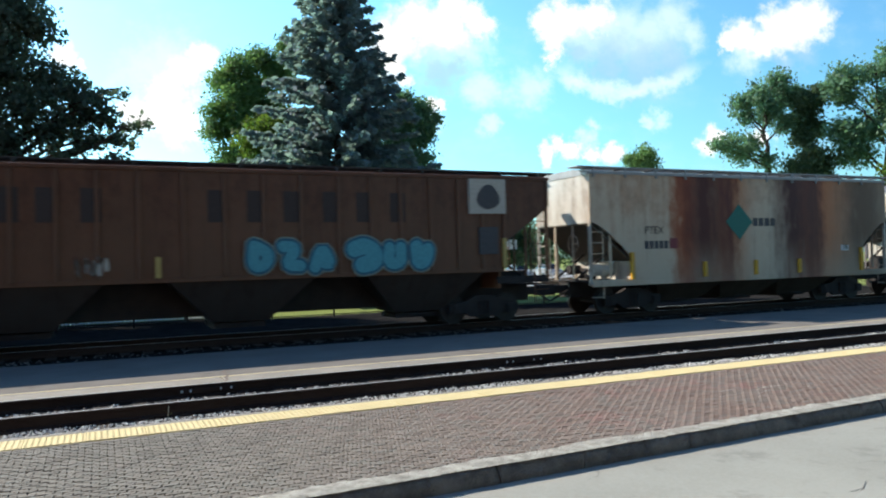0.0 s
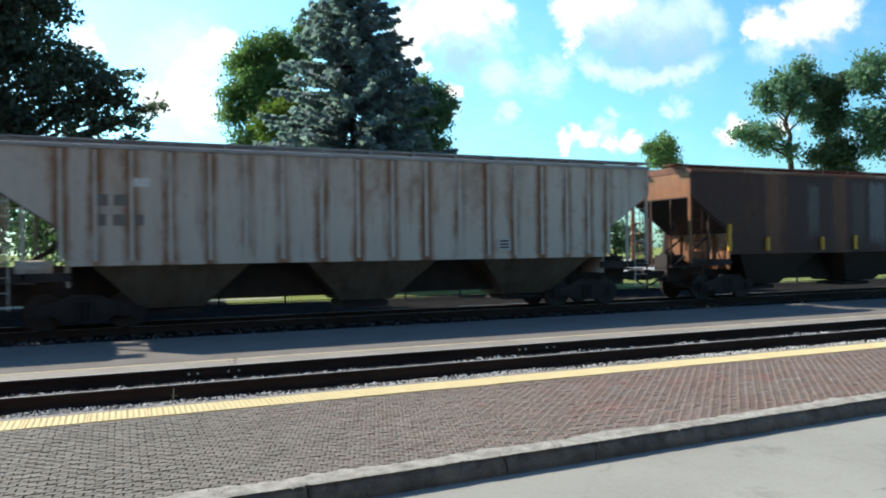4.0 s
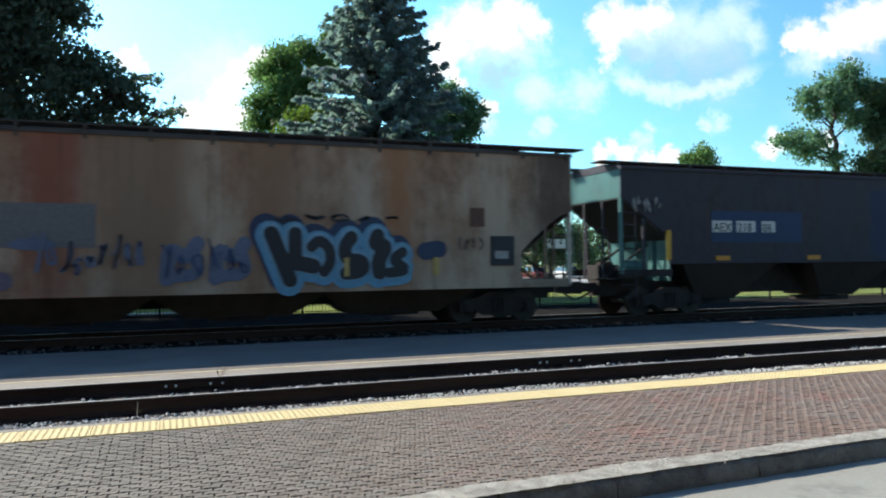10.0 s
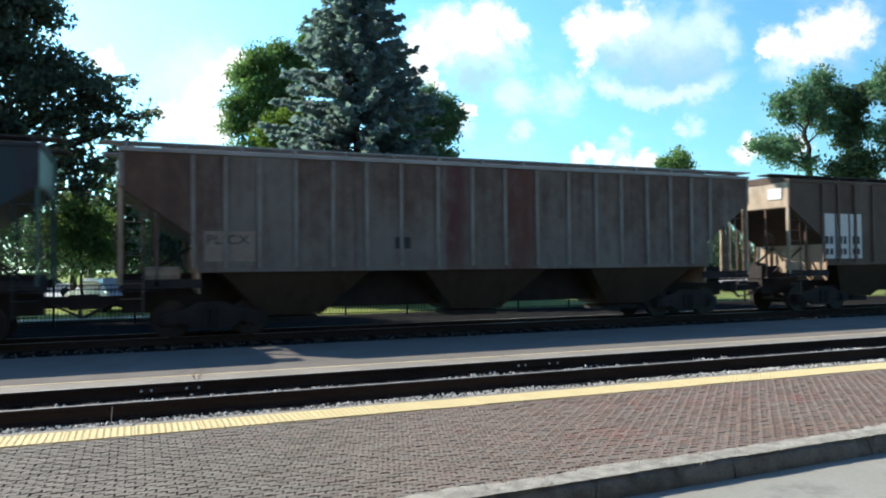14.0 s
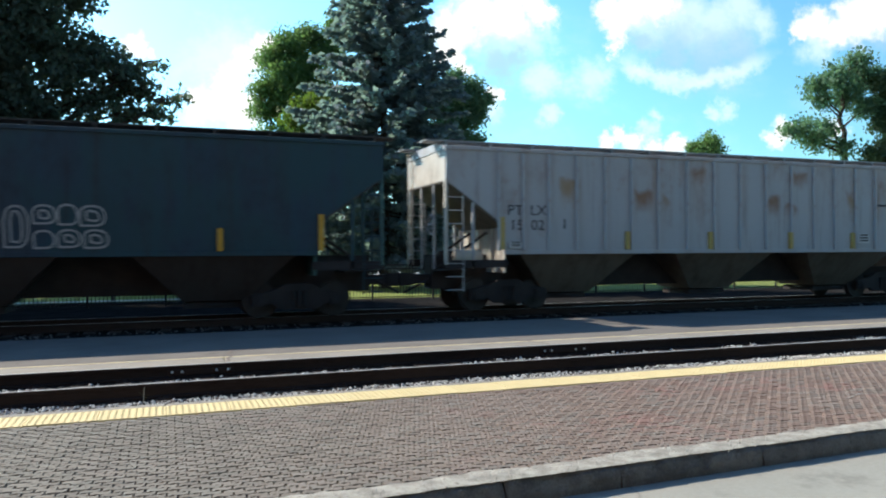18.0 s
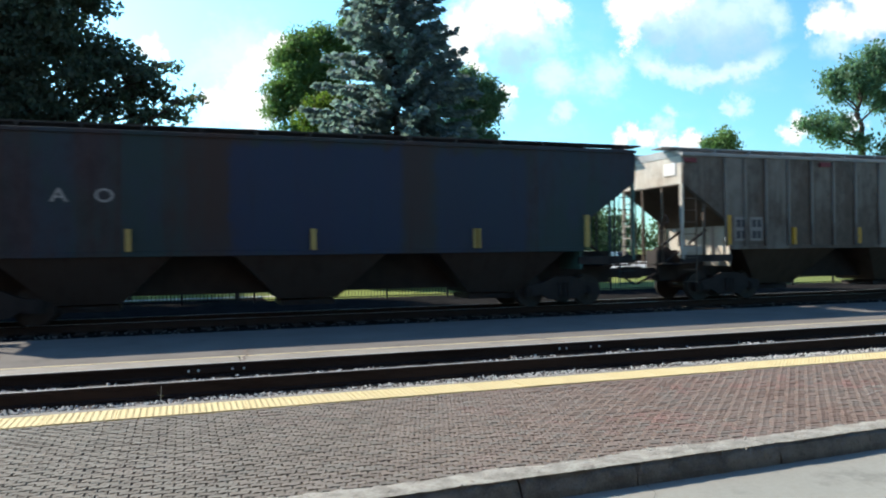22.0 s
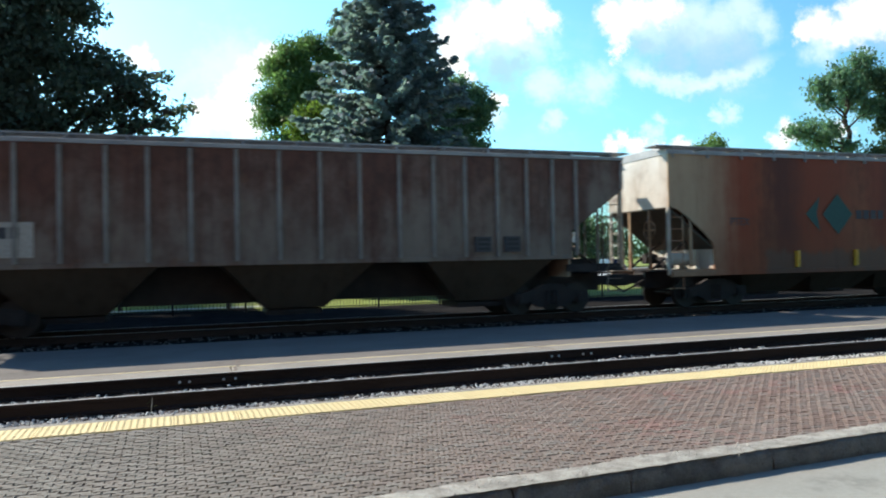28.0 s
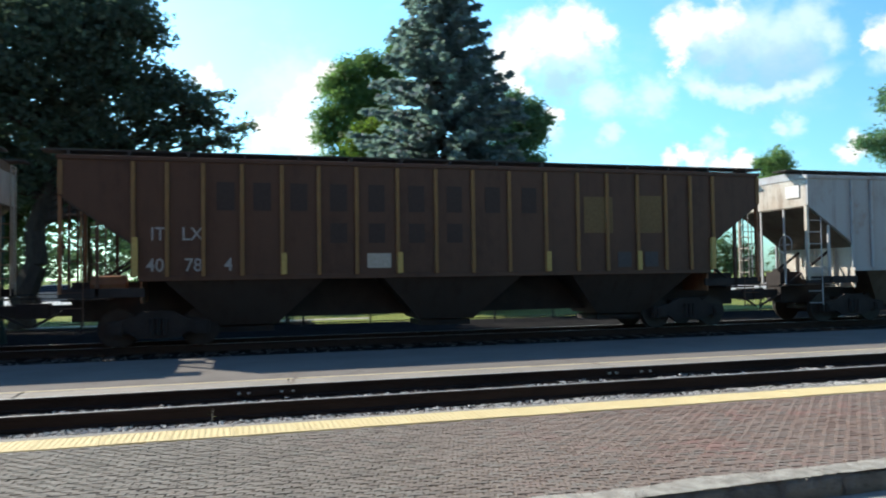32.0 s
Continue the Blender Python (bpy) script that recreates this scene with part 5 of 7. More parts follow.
ROUND_WORD = [(0.080, [(0.12, 0.68), (0.22, 0.80), (0.33, 0.58), (0.33, 0.25), (0.2, 0.18)]), (0.058, [(0.48, 0.70), (0.46, 0.2), (0.60, 0.2), (0.60, 0.70)]), (0.068, [(0.77, 0.72), (0.78, 0.15), (0.87, 0.28), (0.89, 0.62)])]
SQUARE_WORD = [(0.060, [(0.10, 0.82), (0.08, 0.18), (0.22, 0.25), (0.25, 0.6), (0.12, 0.8)]), (0.060, [(0.40, 0.8), (0.55, 0.78), (0.42, 0.22), (0.58, 0.2)]), (0.062, [(0.74, 0.15), (0.82, 0.8), (0.92, 0.15), (0.78, 0.4)])]


def scrawl(car, x0, x1, z0, z1, mat, count, seed, width=0.035, label="thin sprayed scrawl"):
    rng = random.Random(seed)
    step = (x1 - x0) / count
    for k in range(count):
        cx = x0 + (k + 0.5) * step
        pts = [(cx + rng.uniform(-0.5, 0.5) * step, z0 + (z1 - z0) * rng.random()) for _ in range(5)]
        stroke("graffiti_line", mat, car, rounded(pts) if k % 2 else pts, width, 0.084, label, bool(k % 3))


def build_train():
    # a car ahead of the first one seen, known by its shadow
    car, a = add_car(-26.25, -8.25, "three", P_BROWNRUST, P_LITENDBROWN, "brown ribbed covered hopper car", ribs=True)

    car, a = add_car(-6.72, 11.23, "three", P_BROWN, P_LITENDBROWN, "brown covered hopper car with cyan graffiti letters", ribs=True, rib_mat=P_BROWN)
    plate("logo_panel", M_CREAM, car, 6.29, 7.47, 3.19, 4.19, "pale square placard", 0.08)
    blob("logo_shape", M_FAINT, car, [(6.43, 3.51), (6.72, 4.03), (7.08, 4.03), (7.36, 3.51), (6.86, 3.25)], 0.09, "dark round emblem")
    for z0, z1 in ((416, 440), (444, 468)):
        plate("data_panel", M_FAINT, car, 6.59, 7.19, 2.41 - (z0 - 416) * 0.014, 2.80 - (z0 - 416) * 0.014, "dark framed data panel", 0.08)
    for px in (-5.15, -4.38, -3.47, -0.66, 0.29, 1.21, 2.24, 3.16, 4.12):
        plate("lettering", M_GHOST, car, px - 0.22, px + 0.22, 2.95, 3.75, "faded dark lettering", 0.0)
    for word, xa, xb in ((SQUARE_WORD, -0.03, 2.39), (ROUND_WORD, 2.51, 5.25)):
        strokes = fit(word, xa, xb, 1.66, 2.50)
        capsules("graffiti_rim", M_PALERIM, car, strokes, 0.10, 0.078, "thin pale outline")
        capsules("graffiti_edge", M_CYANEDGE, car, strokes, 0.06, 0.086, "dark blue edge")
        capsules("graffiti", M_CYAN, car, strokes, -0.005, 0.094, "cyan bubble graffiti")
    scrawl(car, -3.81, -3.11, 1.65, 2.2, M_CREAM, 5, 3, 0.06)
    yellow_bars(car, a, (-2.04,), M_STRIPE_PALE)

    car, a = add_car(12.75, 26.70, "flow", P_WHITE_RUST, P_LITENDWHITE, "dirty white covered hopper with two dark rust bands", board=M_GALV, bay_mat=P_BAYBROWN)
    x, z = -0.74, 2.95
    blob("logo", M_GREEN, car, [(x - 0.62, z), (x, z + 0.62), (x + 0.62, z), (x, z - 0.62)], 0.012, "green diamond emblem", True)
    bars(car, M_FAINT, -0.09, z - 0.15, 4, 0.22, 0.28, 0.06, "dark faded company name")
    letters("reporting_mark", "PTEX", 0.34, M_BLACK, car, -4.86, 2.57, "stencilled reporting mark")
    bars(car, M_FAINT, -4.86, 2.08, 5, 0.15, 0.26, 0.05, "stencilled number")
    plate("patch", M_REDTAB, car, -3.83, -3.50, 2.08, 2.42, "brown square patch")
    yellow_bars(car, a, (-2.37, -0.04, 2.10), None, 1.12, 0.5)
    data_panel(car, 4.36, 1.88, 0.3, 0.2)

    for left, right, mark in ((28.2, 46.3, "JT SX"), (86.95, 104.87, "JT SX")):
        car, a = add_car(left, right, "three", P_GREY, P_LITENDWHITE, "smooth grey covered hopper car with a blue placard", board=M_DARKBOARD, roof_mat=P_GREY)
        sx, sz = -0.28, 2.97
        plate("placard", M_INK, car, sx, sx + 0.56, sz, sz + 0.62, "square framed placard", 0.02)
        plate("placard_face", M_PLATEWHITE, car, sx + 0.06, sx + 0.50, sz + 0.08, sz + 0.54, "white placard face", 0.03)
        plate("placard_print", M_SIGNBLUE, car, sx + 0.12, sx + 0.44, sz + 0.30, sz + 0.48, "blue emblem", 0.035)
        plate("placard_band", M_SIGNBLUE, car, sx, sx + 0.58, sz - 0.30, sz - 0.08, "light blue band", 0.02)
        letters("reporting_mark", mark, 0.36, M_GREYINK, car, -6.52, 2.79, "dark stencilled reporting mark", 1.1)
        bars(car, M_GREYINK, -6.52, 2.31, 2, 0.2, 0.24, 0.08, "stencilled number")
        bars(car, M_GREYINK, -5.66, 2.32, 2, 0.2, 0.24, 0.08, "stencilled number")
        bars(car, M_GREYINK, -4.80, 2.33, 2, 0.2, 0.24, 0.08, "stencilled number")
        for px in (-7.12, -3.80, -0.97, 1.00, 3.84, 7.07):
            plate("reflector", M_DULLORANGE, car, px - 0.24, px + 0.24, 1.68, 1.90, "dull orange reflector")
        data_panel(car, 6.06, 1.77, 0.42, 0.36)
        for k in range(14):
            px = -a + 1.9 + k * (2 * a - 3.8) / 13
            bm = bmesh.new()
            add_box(bm, px - 0.012, px + 0.012, -HALF - 0.012, -HALF + 0.004, 1.62, 4.18)
            part("seam", bm, P_GREY, car, "welded side seam")

    car, a = add_car(47.85, 65.8, "three", P_WHITE, P_LITENDWHITE, "off-white ribbed covered hopper with rust runs", ribs=True, rib_mat=P_WHITE, board=M_GALV, bay_mat=P_BAYPALE)
    bars(car, M_DULLGREY, -6.75, 2.89, 2, 0.30, 0.26, 0.12, "faded stencilled mark")
    bars(car, M_DULLGREY, -6.75, 2.43, 3, 0.26, 0.26, 0.14, "faded stencilled number")
    plate("small_placard", M_PLATEWHITE, car, -5.96, -5.55, 3.34, 3.54, "small white placard", 0.01)
    data_panel(car, 3.61, 1.75, 0.4, 0.3)

    car, a = add_car(67.5, 85.25, "three", P_DARKBROWN, P_LITENDBROWN, "very dark brown covered hopper with pale primer streaks", board=P_RUSTBROWN)
    yellow_bars(car, a, (-1.32, 1.27), None, 1.62, 0.5, tall_ends=False)
    for x in (-7.3, 6.8):
        plate("safety_bar", M_STRIPE, car, x - 0.06, x + 0.06, 1.62, 2.5, "tall yellow safety bar", 0.08)
    yellow_bars(car, a, (-5.6, -3.0), None, 1.62, 0.45, tall_ends=False)
    data_panel(car, 4.40, 1.68, 0.55, 0.4, M_GREYWHITE)

    car, a = add_car(106.5, 120.35, "flow", P_RUSTBROWN, P_LITENDWHITE, "rust-brown smooth-sided covered hopper with yellow bars", board=P_RUSTBROWN, bay_mat=P_BAYBROWN)
    yellow_bars(car, a, (-2.15, 2.07), None, 1.15, 0.52)
    plate("small_placard", M_CREAM, car, -4.37, -3.92, 3.18, 3.38, "small cream placard")
    bars(car, M_FAINT, -4.31, 3.25, 4, 0.06, 0.07, 0.03, "small dark print", 0.008)
    plate("primer_patch", M_FAINTBROWN, car, -4.30, -3.48, 1.81, 2.57, "faint dull repainted patch")
    bars(car, M_FAINT, -4.2, 2.25, 3, 0.17, 0.18, 0.06, "faded stencilled mark", 0.008)
    data_panel(car, 4.49, 1.35, 0.4, 0.3, M_GREYWHITE)

    car, a = add_car(121.8, 139.2, "flow", P_TAN, P_LITENDWHITE, "rusty tan covered hopper covered in blue graffiti", board=M_DARKBOARD, bay_mat=P_BAYBROWN)
    letters("reporting_mark", "FURX", 0.42, M_FAINT, car, -6.45, 2.57, "faded stencilled reporting mark", 1.1).location.y = FACE - 0.012
    letters("car_number", "223", 0.40, M_FAINT, car, -5.75, 1.97, "faded stencilled number", 1.1).location.y = FACE - 0.012
    plate("repaint_board", M_BOARDGREY, car, -6.61, -3.09, 2.0, 2.95, "faint grey repainted board")
    capsules("graffiti", M_PURPLE, car, [(0.22, [(-6.61, 1.3), (-6.20, 1.75), (-5.70, 1.35), (-5.20, 1.8)]), (0.20, [(-6.45, 1.2), (-4.86, 1.3)])], 0.0, 0.02, "violet sprayed letters")
    blob("overpaint", M_FADEDBLUE, car, [(-4.77, 1.95), (-4.68, 2.2), (-3.90, 2.2), (-3.81, 1.95)], 0.02, "pale blue sprayed patch")
    x0, x1 = 0.38, 4.65
    piece = fit(FAT_PIECE, x0, x1, 1.02, 2.5)
    capsules("graffiti_shadow", M_DEEPBLUE, car, piece, 0.20, 0.030, "dark blue sprayed shadow", -0.12, 0.10)
    capsules("graffiti_ground", M_SKYBLUE, car, piece, 0.17, 0.045, "blue sprayed ground", -0.02, -0.04)
    capsules("graffiti_rim", M_PALEBLUE, car, piece, 0.055, 0.060, "pale blue letter rims", -0.01, 0.03)
    capsules("graffiti", M_INK, car, piece, 0.0, 0.075, "fat black graffiti letters")
    scrawl(car, x0 + 0.3, x1 - 0.8, 2.62, 2.82, M_INK, 5, 44, 0.05)
    capsules("graffiti", M_DEEPBLUE, car, [(0.16, [(4.46, 1.9), (4.81, 1.95)])], 0.06, 0.03, "dark blue sprayed tail")
    for px in (-1.35, -0.31):
        capsules("graffiti", M_FADEDBLUE, car, [(0.16, [(px - 0.3, 1.3), (px - 0.25, 2.05), (px + 0.1, 1.7), (px + 0.35, 2.1)]), (0.14, [(px - 0.2, 1.35), (px + 0.4, 1.4), (px + 0.3, 1.8)])], 0.0, 0.03, "blue sprayed letter")
        scrawl(car, px - 0.5, px + 0.5, 1.3, 2.2, M_BLUEPATCH, 3, int(px * 10) % 50 + 60, 0.04)
    scrawl(car, -4.27, -2.06, 1.3, 2.3, M_FADEDBLUE, 9, 71, 0.07, "faded blue sprayed lines")
    plate("data_panel", M_INK, car, 6.27, 6.93, 1.52, 2.29, "black data panel", 0.05)
    bars(car, M_GREYWHITE, 6.37, 1.70, 1, 0.38, 0.2, 0.1, "white print", 0.065)
    plate("rust_patch", M_RUSTPATCH, car, 5.69, 6.11, 2.53, 3.02, "rust-brown patch")
    scrawl(car, 5.35, 6.06, 1.85, 2.3, M_INK, 4, 8, 0.03)
    yellow_bars(car, a, (2.42, 4.73), M_STRIPE_PALE, 1.3, 0.45, tall_ends=False)

    car, a = add_car(140.8, 158.74, "three", P_NAVY, P_LITENDTEAL, "dark navy covered hopper with blue repainted squares", roof_mat=P_NAVY)
    plate("overpaint", M_BLUEBLOCK, car, -5.84, -2.34, 2.14, 3.07, "blue repainted block")
    for px, word in ((-5.81, "AEX"), (-4.91, "218"), (-3.94, "86")):
        plate("number_board", M_WHITE, car, px, px + 0.72 - (0.2 if word == "86" else 0), 2.44, 2.78, "pale number board", 0.008)
        letters("reporting_mark", word, 0.36, M_INK, car, px + 0.03, 2.46, "dark stencilled mark", 1.0).location.y = FACE - 0.018
    for px in (-5.44, -1.88, 1.99, 5.52):
        plate("reflector", M_ORANGE, car, px - 0.25, px + 0.25, 1.60, 1.74, "orange reflector", 0.03)
    yellow_bars(car, a, ())
    scrawl(car, -8.64, -7.64, 2.9, 3.5, M_GREYWHITE, 6, 12, 0.04)

    car, a = add_car(160.36, 178.32, "three", P_TEAL, P_LITENDTEAL, "dark teal covered hopper with faded letters", roof_mat=P_TEAL)
    letters("reporting_mark", "A  O", 0.46, M_STRIPE_PALE, car, -5.60, 2.71, "faded yellow letters", 1.1)
    yellow_bars(car, a, (-4.10, -1.37, 1.54, 4.20), M_STRIPE_PALE)

    car, a = add_car(179.85, 197.8, "three", P_RUSTGREY, P_LITENDTAN, "rust-stained grey ribbed covered hopper", ribs=True, rib_mat=M_RIBPALE, board=M_GALV, bay_mat=P_BAYBROWN)
    end_plate(car, a)
    for px in (-7.19, -6.61):
        plate("number_board", M_DIMCREAM, car, px, px + 0.56, 1.75, 2.45, "dirty cream number board", 0.004)
    letters("reporting_mark", "PL CX", 0.3, M_FAINT, car, -7.16, 2.15, "dark stencilled mark", 1.2).location.y = FACE - 0.012
    plate("patch", M_INK, car, -2.61, -2.21, 2.05, 2.34, "small dark patch", 0.01)

    car, a = add_car(199.5, 217.25, "three", P_BROWNRUST, P_LITENDTAN, "dark brown ribbed covered hopper with white boards", ribs=True, rib_mat=P_BROWNRUST, bay_mat=P_BAYBROWN)
    end_plate(car, a)
    for k in range(3):
        px = -7.40 + k * 0.62
        plate("white_board", M_PLATEWHITE, car, px, px + 0.52, 1.72, 3.2, "tall white repainted board", 0.004)
        bars(car, M_FAINT, px + 0.08, 2.2, 2, 0.14, 0.26, 0.06, "stencilled mark", 0.012)
        bars(car, M_FAINT, px + 0.08, 1.85, 2, 0.14, 0.2, 0.06, "stencilled number", 0.012)

    car, a = add_car(218.65, 236.7, "three", P_TEAL2, P_LITENDTEAL, "deep teal covered hopper with yellow letters", roof_mat=P_TEAL2)
    for px, word in ((-5.55, "A"), (-4.69, "O"), (-3.82, "K"), (-2.97, "X")):
        letters("reporting_mark", word, 0.50, M_GOLD, car, px, 2.72, "faded yellow letter")
    yellow_bars(car, a, (-4.92, -1.37, 5.15), None, 1.62, 0.52)
    # sprayed hollow outlines that overlap in two rows, and a loose tangle beside them
    outlines = []
    for px, pz, w, h in ((0.85, 1.72, 0.42, 0.86), (1.38, 2.22, 0.40, 0.38), (1.86, 2.2, 0.34, 0.42), (2.28, 2.18, 0.46, 0.42), (1.40, 1.70, 0.36, 0.36), (1.86, 1.72, 0.40, 0.36), (2.36, 1.70, 0.44, 0.38)):
        for inset, rise in ((0.0, 0.0), (0.12, 0.03)):
            if w - 2 * inset > 0.12:
                outlines.append([(px + inset, pz + inset), (px + inset - 0.03, pz + h - inset + rise), (px + w - inset, pz + h - inset), (px + w - inset + 0.03, pz + inset - rise), (px + inset, pz + inset)])
    capsules("graffiti_line", M_GREYWHITE, car, [(0.022, pts) for pts in outlines], 0.0, 0.012, "white sprayed hollow outline")
    tangle = [[(px + 0.16 * math.cos(k * 1.1 + px), pz + 0.17 * math.sin(k * 1.3 + px)) for k in range(6)] for px, pz in ((-2.05, 2.0), (-1.8, 1.9), (-1.5, 1.98), (-1.22, 1.86), (-0.95, 1.95))]
    capsules("graffiti_line", M_BLOTCH, car, [(0.022, pts) for pts in tangle], 0.0, 0.012, "grey sprayed scrawl")
    blob("overpaint", M_SKYBLUE, car, [(-6.43, 1.7), (-6.40, 2.4), (-6.27, 2.6), (-6.09, 1.9)], 0.01, "pale blue smear")

    car, a = add_car(238.33, 256.15, "three", P_LIGHT, P_LITENDWHITE, "pale grey ribbed covered hopper with rust blotches", ribs=True, rib_mat=P_LIGHT, board=M_GALV, bay_mat=P_BAYPALE, roof_mat=P_LIGHT)
    letters("reporting_mark", "PT", 0.38, M_FAINT, car, -7.18, 2.54, "stencilled reporting mark", 1.1)
    letters("reporting_mark", "LX", 0.38, M_FAINT, car, -6.52, 2.54, "stencilled reporting mark", 1.1)
    letters("car_number", "15", 0.38, M_FAINT, car, -7.12, 2.15, "stencilled number", 1.1)
    letters("car_number", "02", 0.38, M_FAINT, car, -6.49, 2.15, "stencilled number", 1.1)
    letters("car_number", "1", 0.38, M_FAINT, car, -5.58, 2.18, "stencilled number", 1.1)
    yellow_bars(car, a, (-3.50, -0.65, 2.39, 4.94), M_STRIPE_PALE, 1.62, 0.5)
    data_panel(car, 5.15, 1.79, 0.44, 0.3)
    data_panel(car, -7.15, 1.66, 0.34, 0.16)
    plate("bracket", M_INK, car, 6.03, 6.43, 2.98, 3.03, "small dark bracket", 0.05)

    car, a = add_car(257.6, 275.6, "three", P_REDBROWN, P_LITENDBROWN, "red-brown covered hopper with white squares and graffiti", board=M_GALV, bay_mat=P_BAYBROWN)
    end_plate(car, a)
    for px, wide in ((-4.02, 0.56), (-3.16, 0.54), (-2.31, 0.64), (0.66, 0.6), (3.50, 0.46)):
        plate("white_square", M_DIMCREAM, car, px, px + wide, 2.86, 3.5, "white repainted square", 0.004)
    plate("white_square", M_FAINTBROWN, car, 1.57, 2.11, 2.86, 3.45, "dim brown square")
    for px in (2.66, 2.95):
        plate("white_square", M_DIMCREAM, car, px, px + 0.16, 2.86, 3.45, "narrow white bar")
    for px, word in ((-7.28, "AO"), (-6.51, "KX"), (-5.72, "41"), (-4.87, "03"), (-3.97, "22")):
        plate("number_board", M_BLOTCH, car, px, px + 0.56, 1.95, 2.32, "grey number board", 0.002)
        letters("reporting_mark", word, 0.34, M_WHITE, car, px + 0.05, 2.0, "white stencilled mark").location.y = FACE - 0.012
    for word, xa, xb, z1 in ((SQUARE_WORD, -3.34, -1.93, 2.75), (ROUND_WORD, -1.81, -0.35, 2.5)):
        strokes = fit(word, xa, xb, 1.72, z1)
        capsules("graffiti_edge", M_PALERED, car, strokes, 0.10, 0.010, "pale red sprayed edge")
        capsules("graffiti", M_RED, car, strokes, 0.05, 0.024, "dull red graffiti letters")
    for word, xa, xb in ((ROUND_WORD, -0.07, 1.75), (SQUARE_WORD, 1.86, 3.88)):
        strokes = [(r * 0.4, line) for r, line in fit(word, xa, xb, 1.75, 2.45)]
        capsules("graffiti_edge", M_RED, car, strokes, 0.06, 0.010, "dull red sprayed edge")
        capsules("graffiti", M_FAINTBROWN, car, strokes, 0.0, 0.024, "faded brown graffiti letters")
    blob("graffiti", M_PALERED, car, [(4.27, 1.66), (4.40, 2.0), (4.90, 2.0), (5.0, 1.66)], 0.008, "dull red sprayed foot")
    blob("emblem", M_EAR, car, [(4.34, 2.2), (4.30, 2.9), (4.46, 3.35), (4.80, 3.35), (4.96, 2.9), (4.92, 2.2), (4.64, 1.95)], 0.012, "faded tan ear-shaped emblem")
    for px in (4.47, 4.64, 4.81):
        stroke("emblem_stroke", M_EAR, car, [(px, 3.3), (px - 0.02, 3.95)], 0.10, 0.016, "faded tan bristle")
    for pz in (2.32, 2.62, 2.92):
        stroke("emblem_stroke", P_REDBROWN, car, [(4.44, pz + 0.12), (4.64, pz), (4.84, pz + 0.12)], 0.05, 0.02, "red-brown chevron")
    yellow_bars(car, a, (0.61,), None, 1.62, 0.5)
    yellow_bars(car, a, (-4.97,), M_STRIPE_PALE, 1.62, 0.45, tall_ends=False)
    for px in (5.41, 6.28):
        plate("data_panel", M_FAINT, car, px - 0.26, px + 0.26, 1.75, 2.2, "dark framed data panel")
        plate("data_print", M_BLOTCH, car, px - 0.19, px + 0.19, 1.84, 2.06, "grey print", 0.01)
    scrawl(car, -8.62, -7.63, 2.6, 3.5, M_BLOTCH, 6, 17, 0.045)
    scrawl(car, 7.89, 8.75, 2.7, 3.5, M_BLOTCH, 5, 19, 0.045)

    car, a = add_car(277.18, 295.03, "three", P_BLUE, P_LITENDTEAL, "dark blue-green covered hopper with faint letters", roof_mat=P_BLUE)
    letters("reporting_mark", "A", 0.42, M_GREYWHITE, car, -5.59, 2.71, "faint pale letter", 1.2)
    letters("reporting_mark", "O", 0.42, M_GREYWHITE, car, -4.74, 2.71, "faint pale letter", 1.2)
    yellow_bars(car, a, (-4.06, -0.01, 4.14, 4.20), M_STRIPE_PALE)

    car, a = add_car(296.6, 314.42, "three", P_TANGREY, P_LITENDWHITE, "tan-grey ribbed covered hopper with red tabs", ribs=True, rib_mat=P_TANGREY, board=M_GALV, bay_mat=P_BAYBROWN)
    end_plate(car, a)
    for px in (-7.11, -6.54):
        plate("number_board", M_BLOTCH, car, px, px + 0.46, 1.75, 2.45, "blue-grey number board", 0.002)
        bars(car, M_FAINT, px + 0.08, 2.15, 2, 0.13, 0.22, 0.05, "stencilled mark", 0.01)
        bars(car, M_FAINT, px + 0.08, 1.82, 2, 0.13, 0.22, 0.05, "stencilled number", 0.01)
    yellow_bars(car, a, (-4.93, -2.35, 1.56, 4.26), None, 1.64, 0.5)
    for px in (-8.67, -3.69, 0.00, 3.72):
        plate("red_tab", M_REDTAB, car, px - 0.2, px + 0.2, 4.0, 4.13, "small red tab", 0.07)
    data_panel(car, 4.26, 1.72, 0.5, 0.34, M_FAINT)
    data_panel(car, 5.07, 1.72, 0.5, 0.34)

    car, a = add_car(316.06, 333.83, "three", P_RUSTRIB, P_LITENDTAN, "heavily rusted ribbed covered hopper", ribs=True, rib_mat=M_RIBPALE, board=M_GALV, bay_mat=P_BAYBROWN)
    end_plate(car, a)
    for px, z, wide in ((-7.19, 1.72, 0.44), (-7.19, 2.1, 0.44), (-6.41, 1.72, 0.44), (-6.41, 2.1, 0.44), (-5.79, 1.72, 0.5)):
        plate("number_board", M_GREYWHITE, car, px, px + wide, z, z + 0.32, "white framed number board", 0.002)
        plate("board_face", M_GHOST, car, px + 0.035, px + wide - 0.035, z + 0.035, z + 0.285, "dark board face", 0.006)
        bars(car, M_GREYWHITE, px + 0.08, z + 0.06, 2, 0.11, 0.2, 0.05, "stencilled mark", 0.012)
    data_panel(car, 4.37, 1.78, 0.48, 0.4, M_FAINT)
    data_panel(car, 4.97, 1.80, 0.78, 0.4, M_GREYWHITE)

    car, a = add_car(335.5, 352.7, "three", P_MAROON, P_LITENDBROWN, "dark maroon smooth-sided covered hopper", roof_mat=P_MAROON)
    end_plate(car, a)
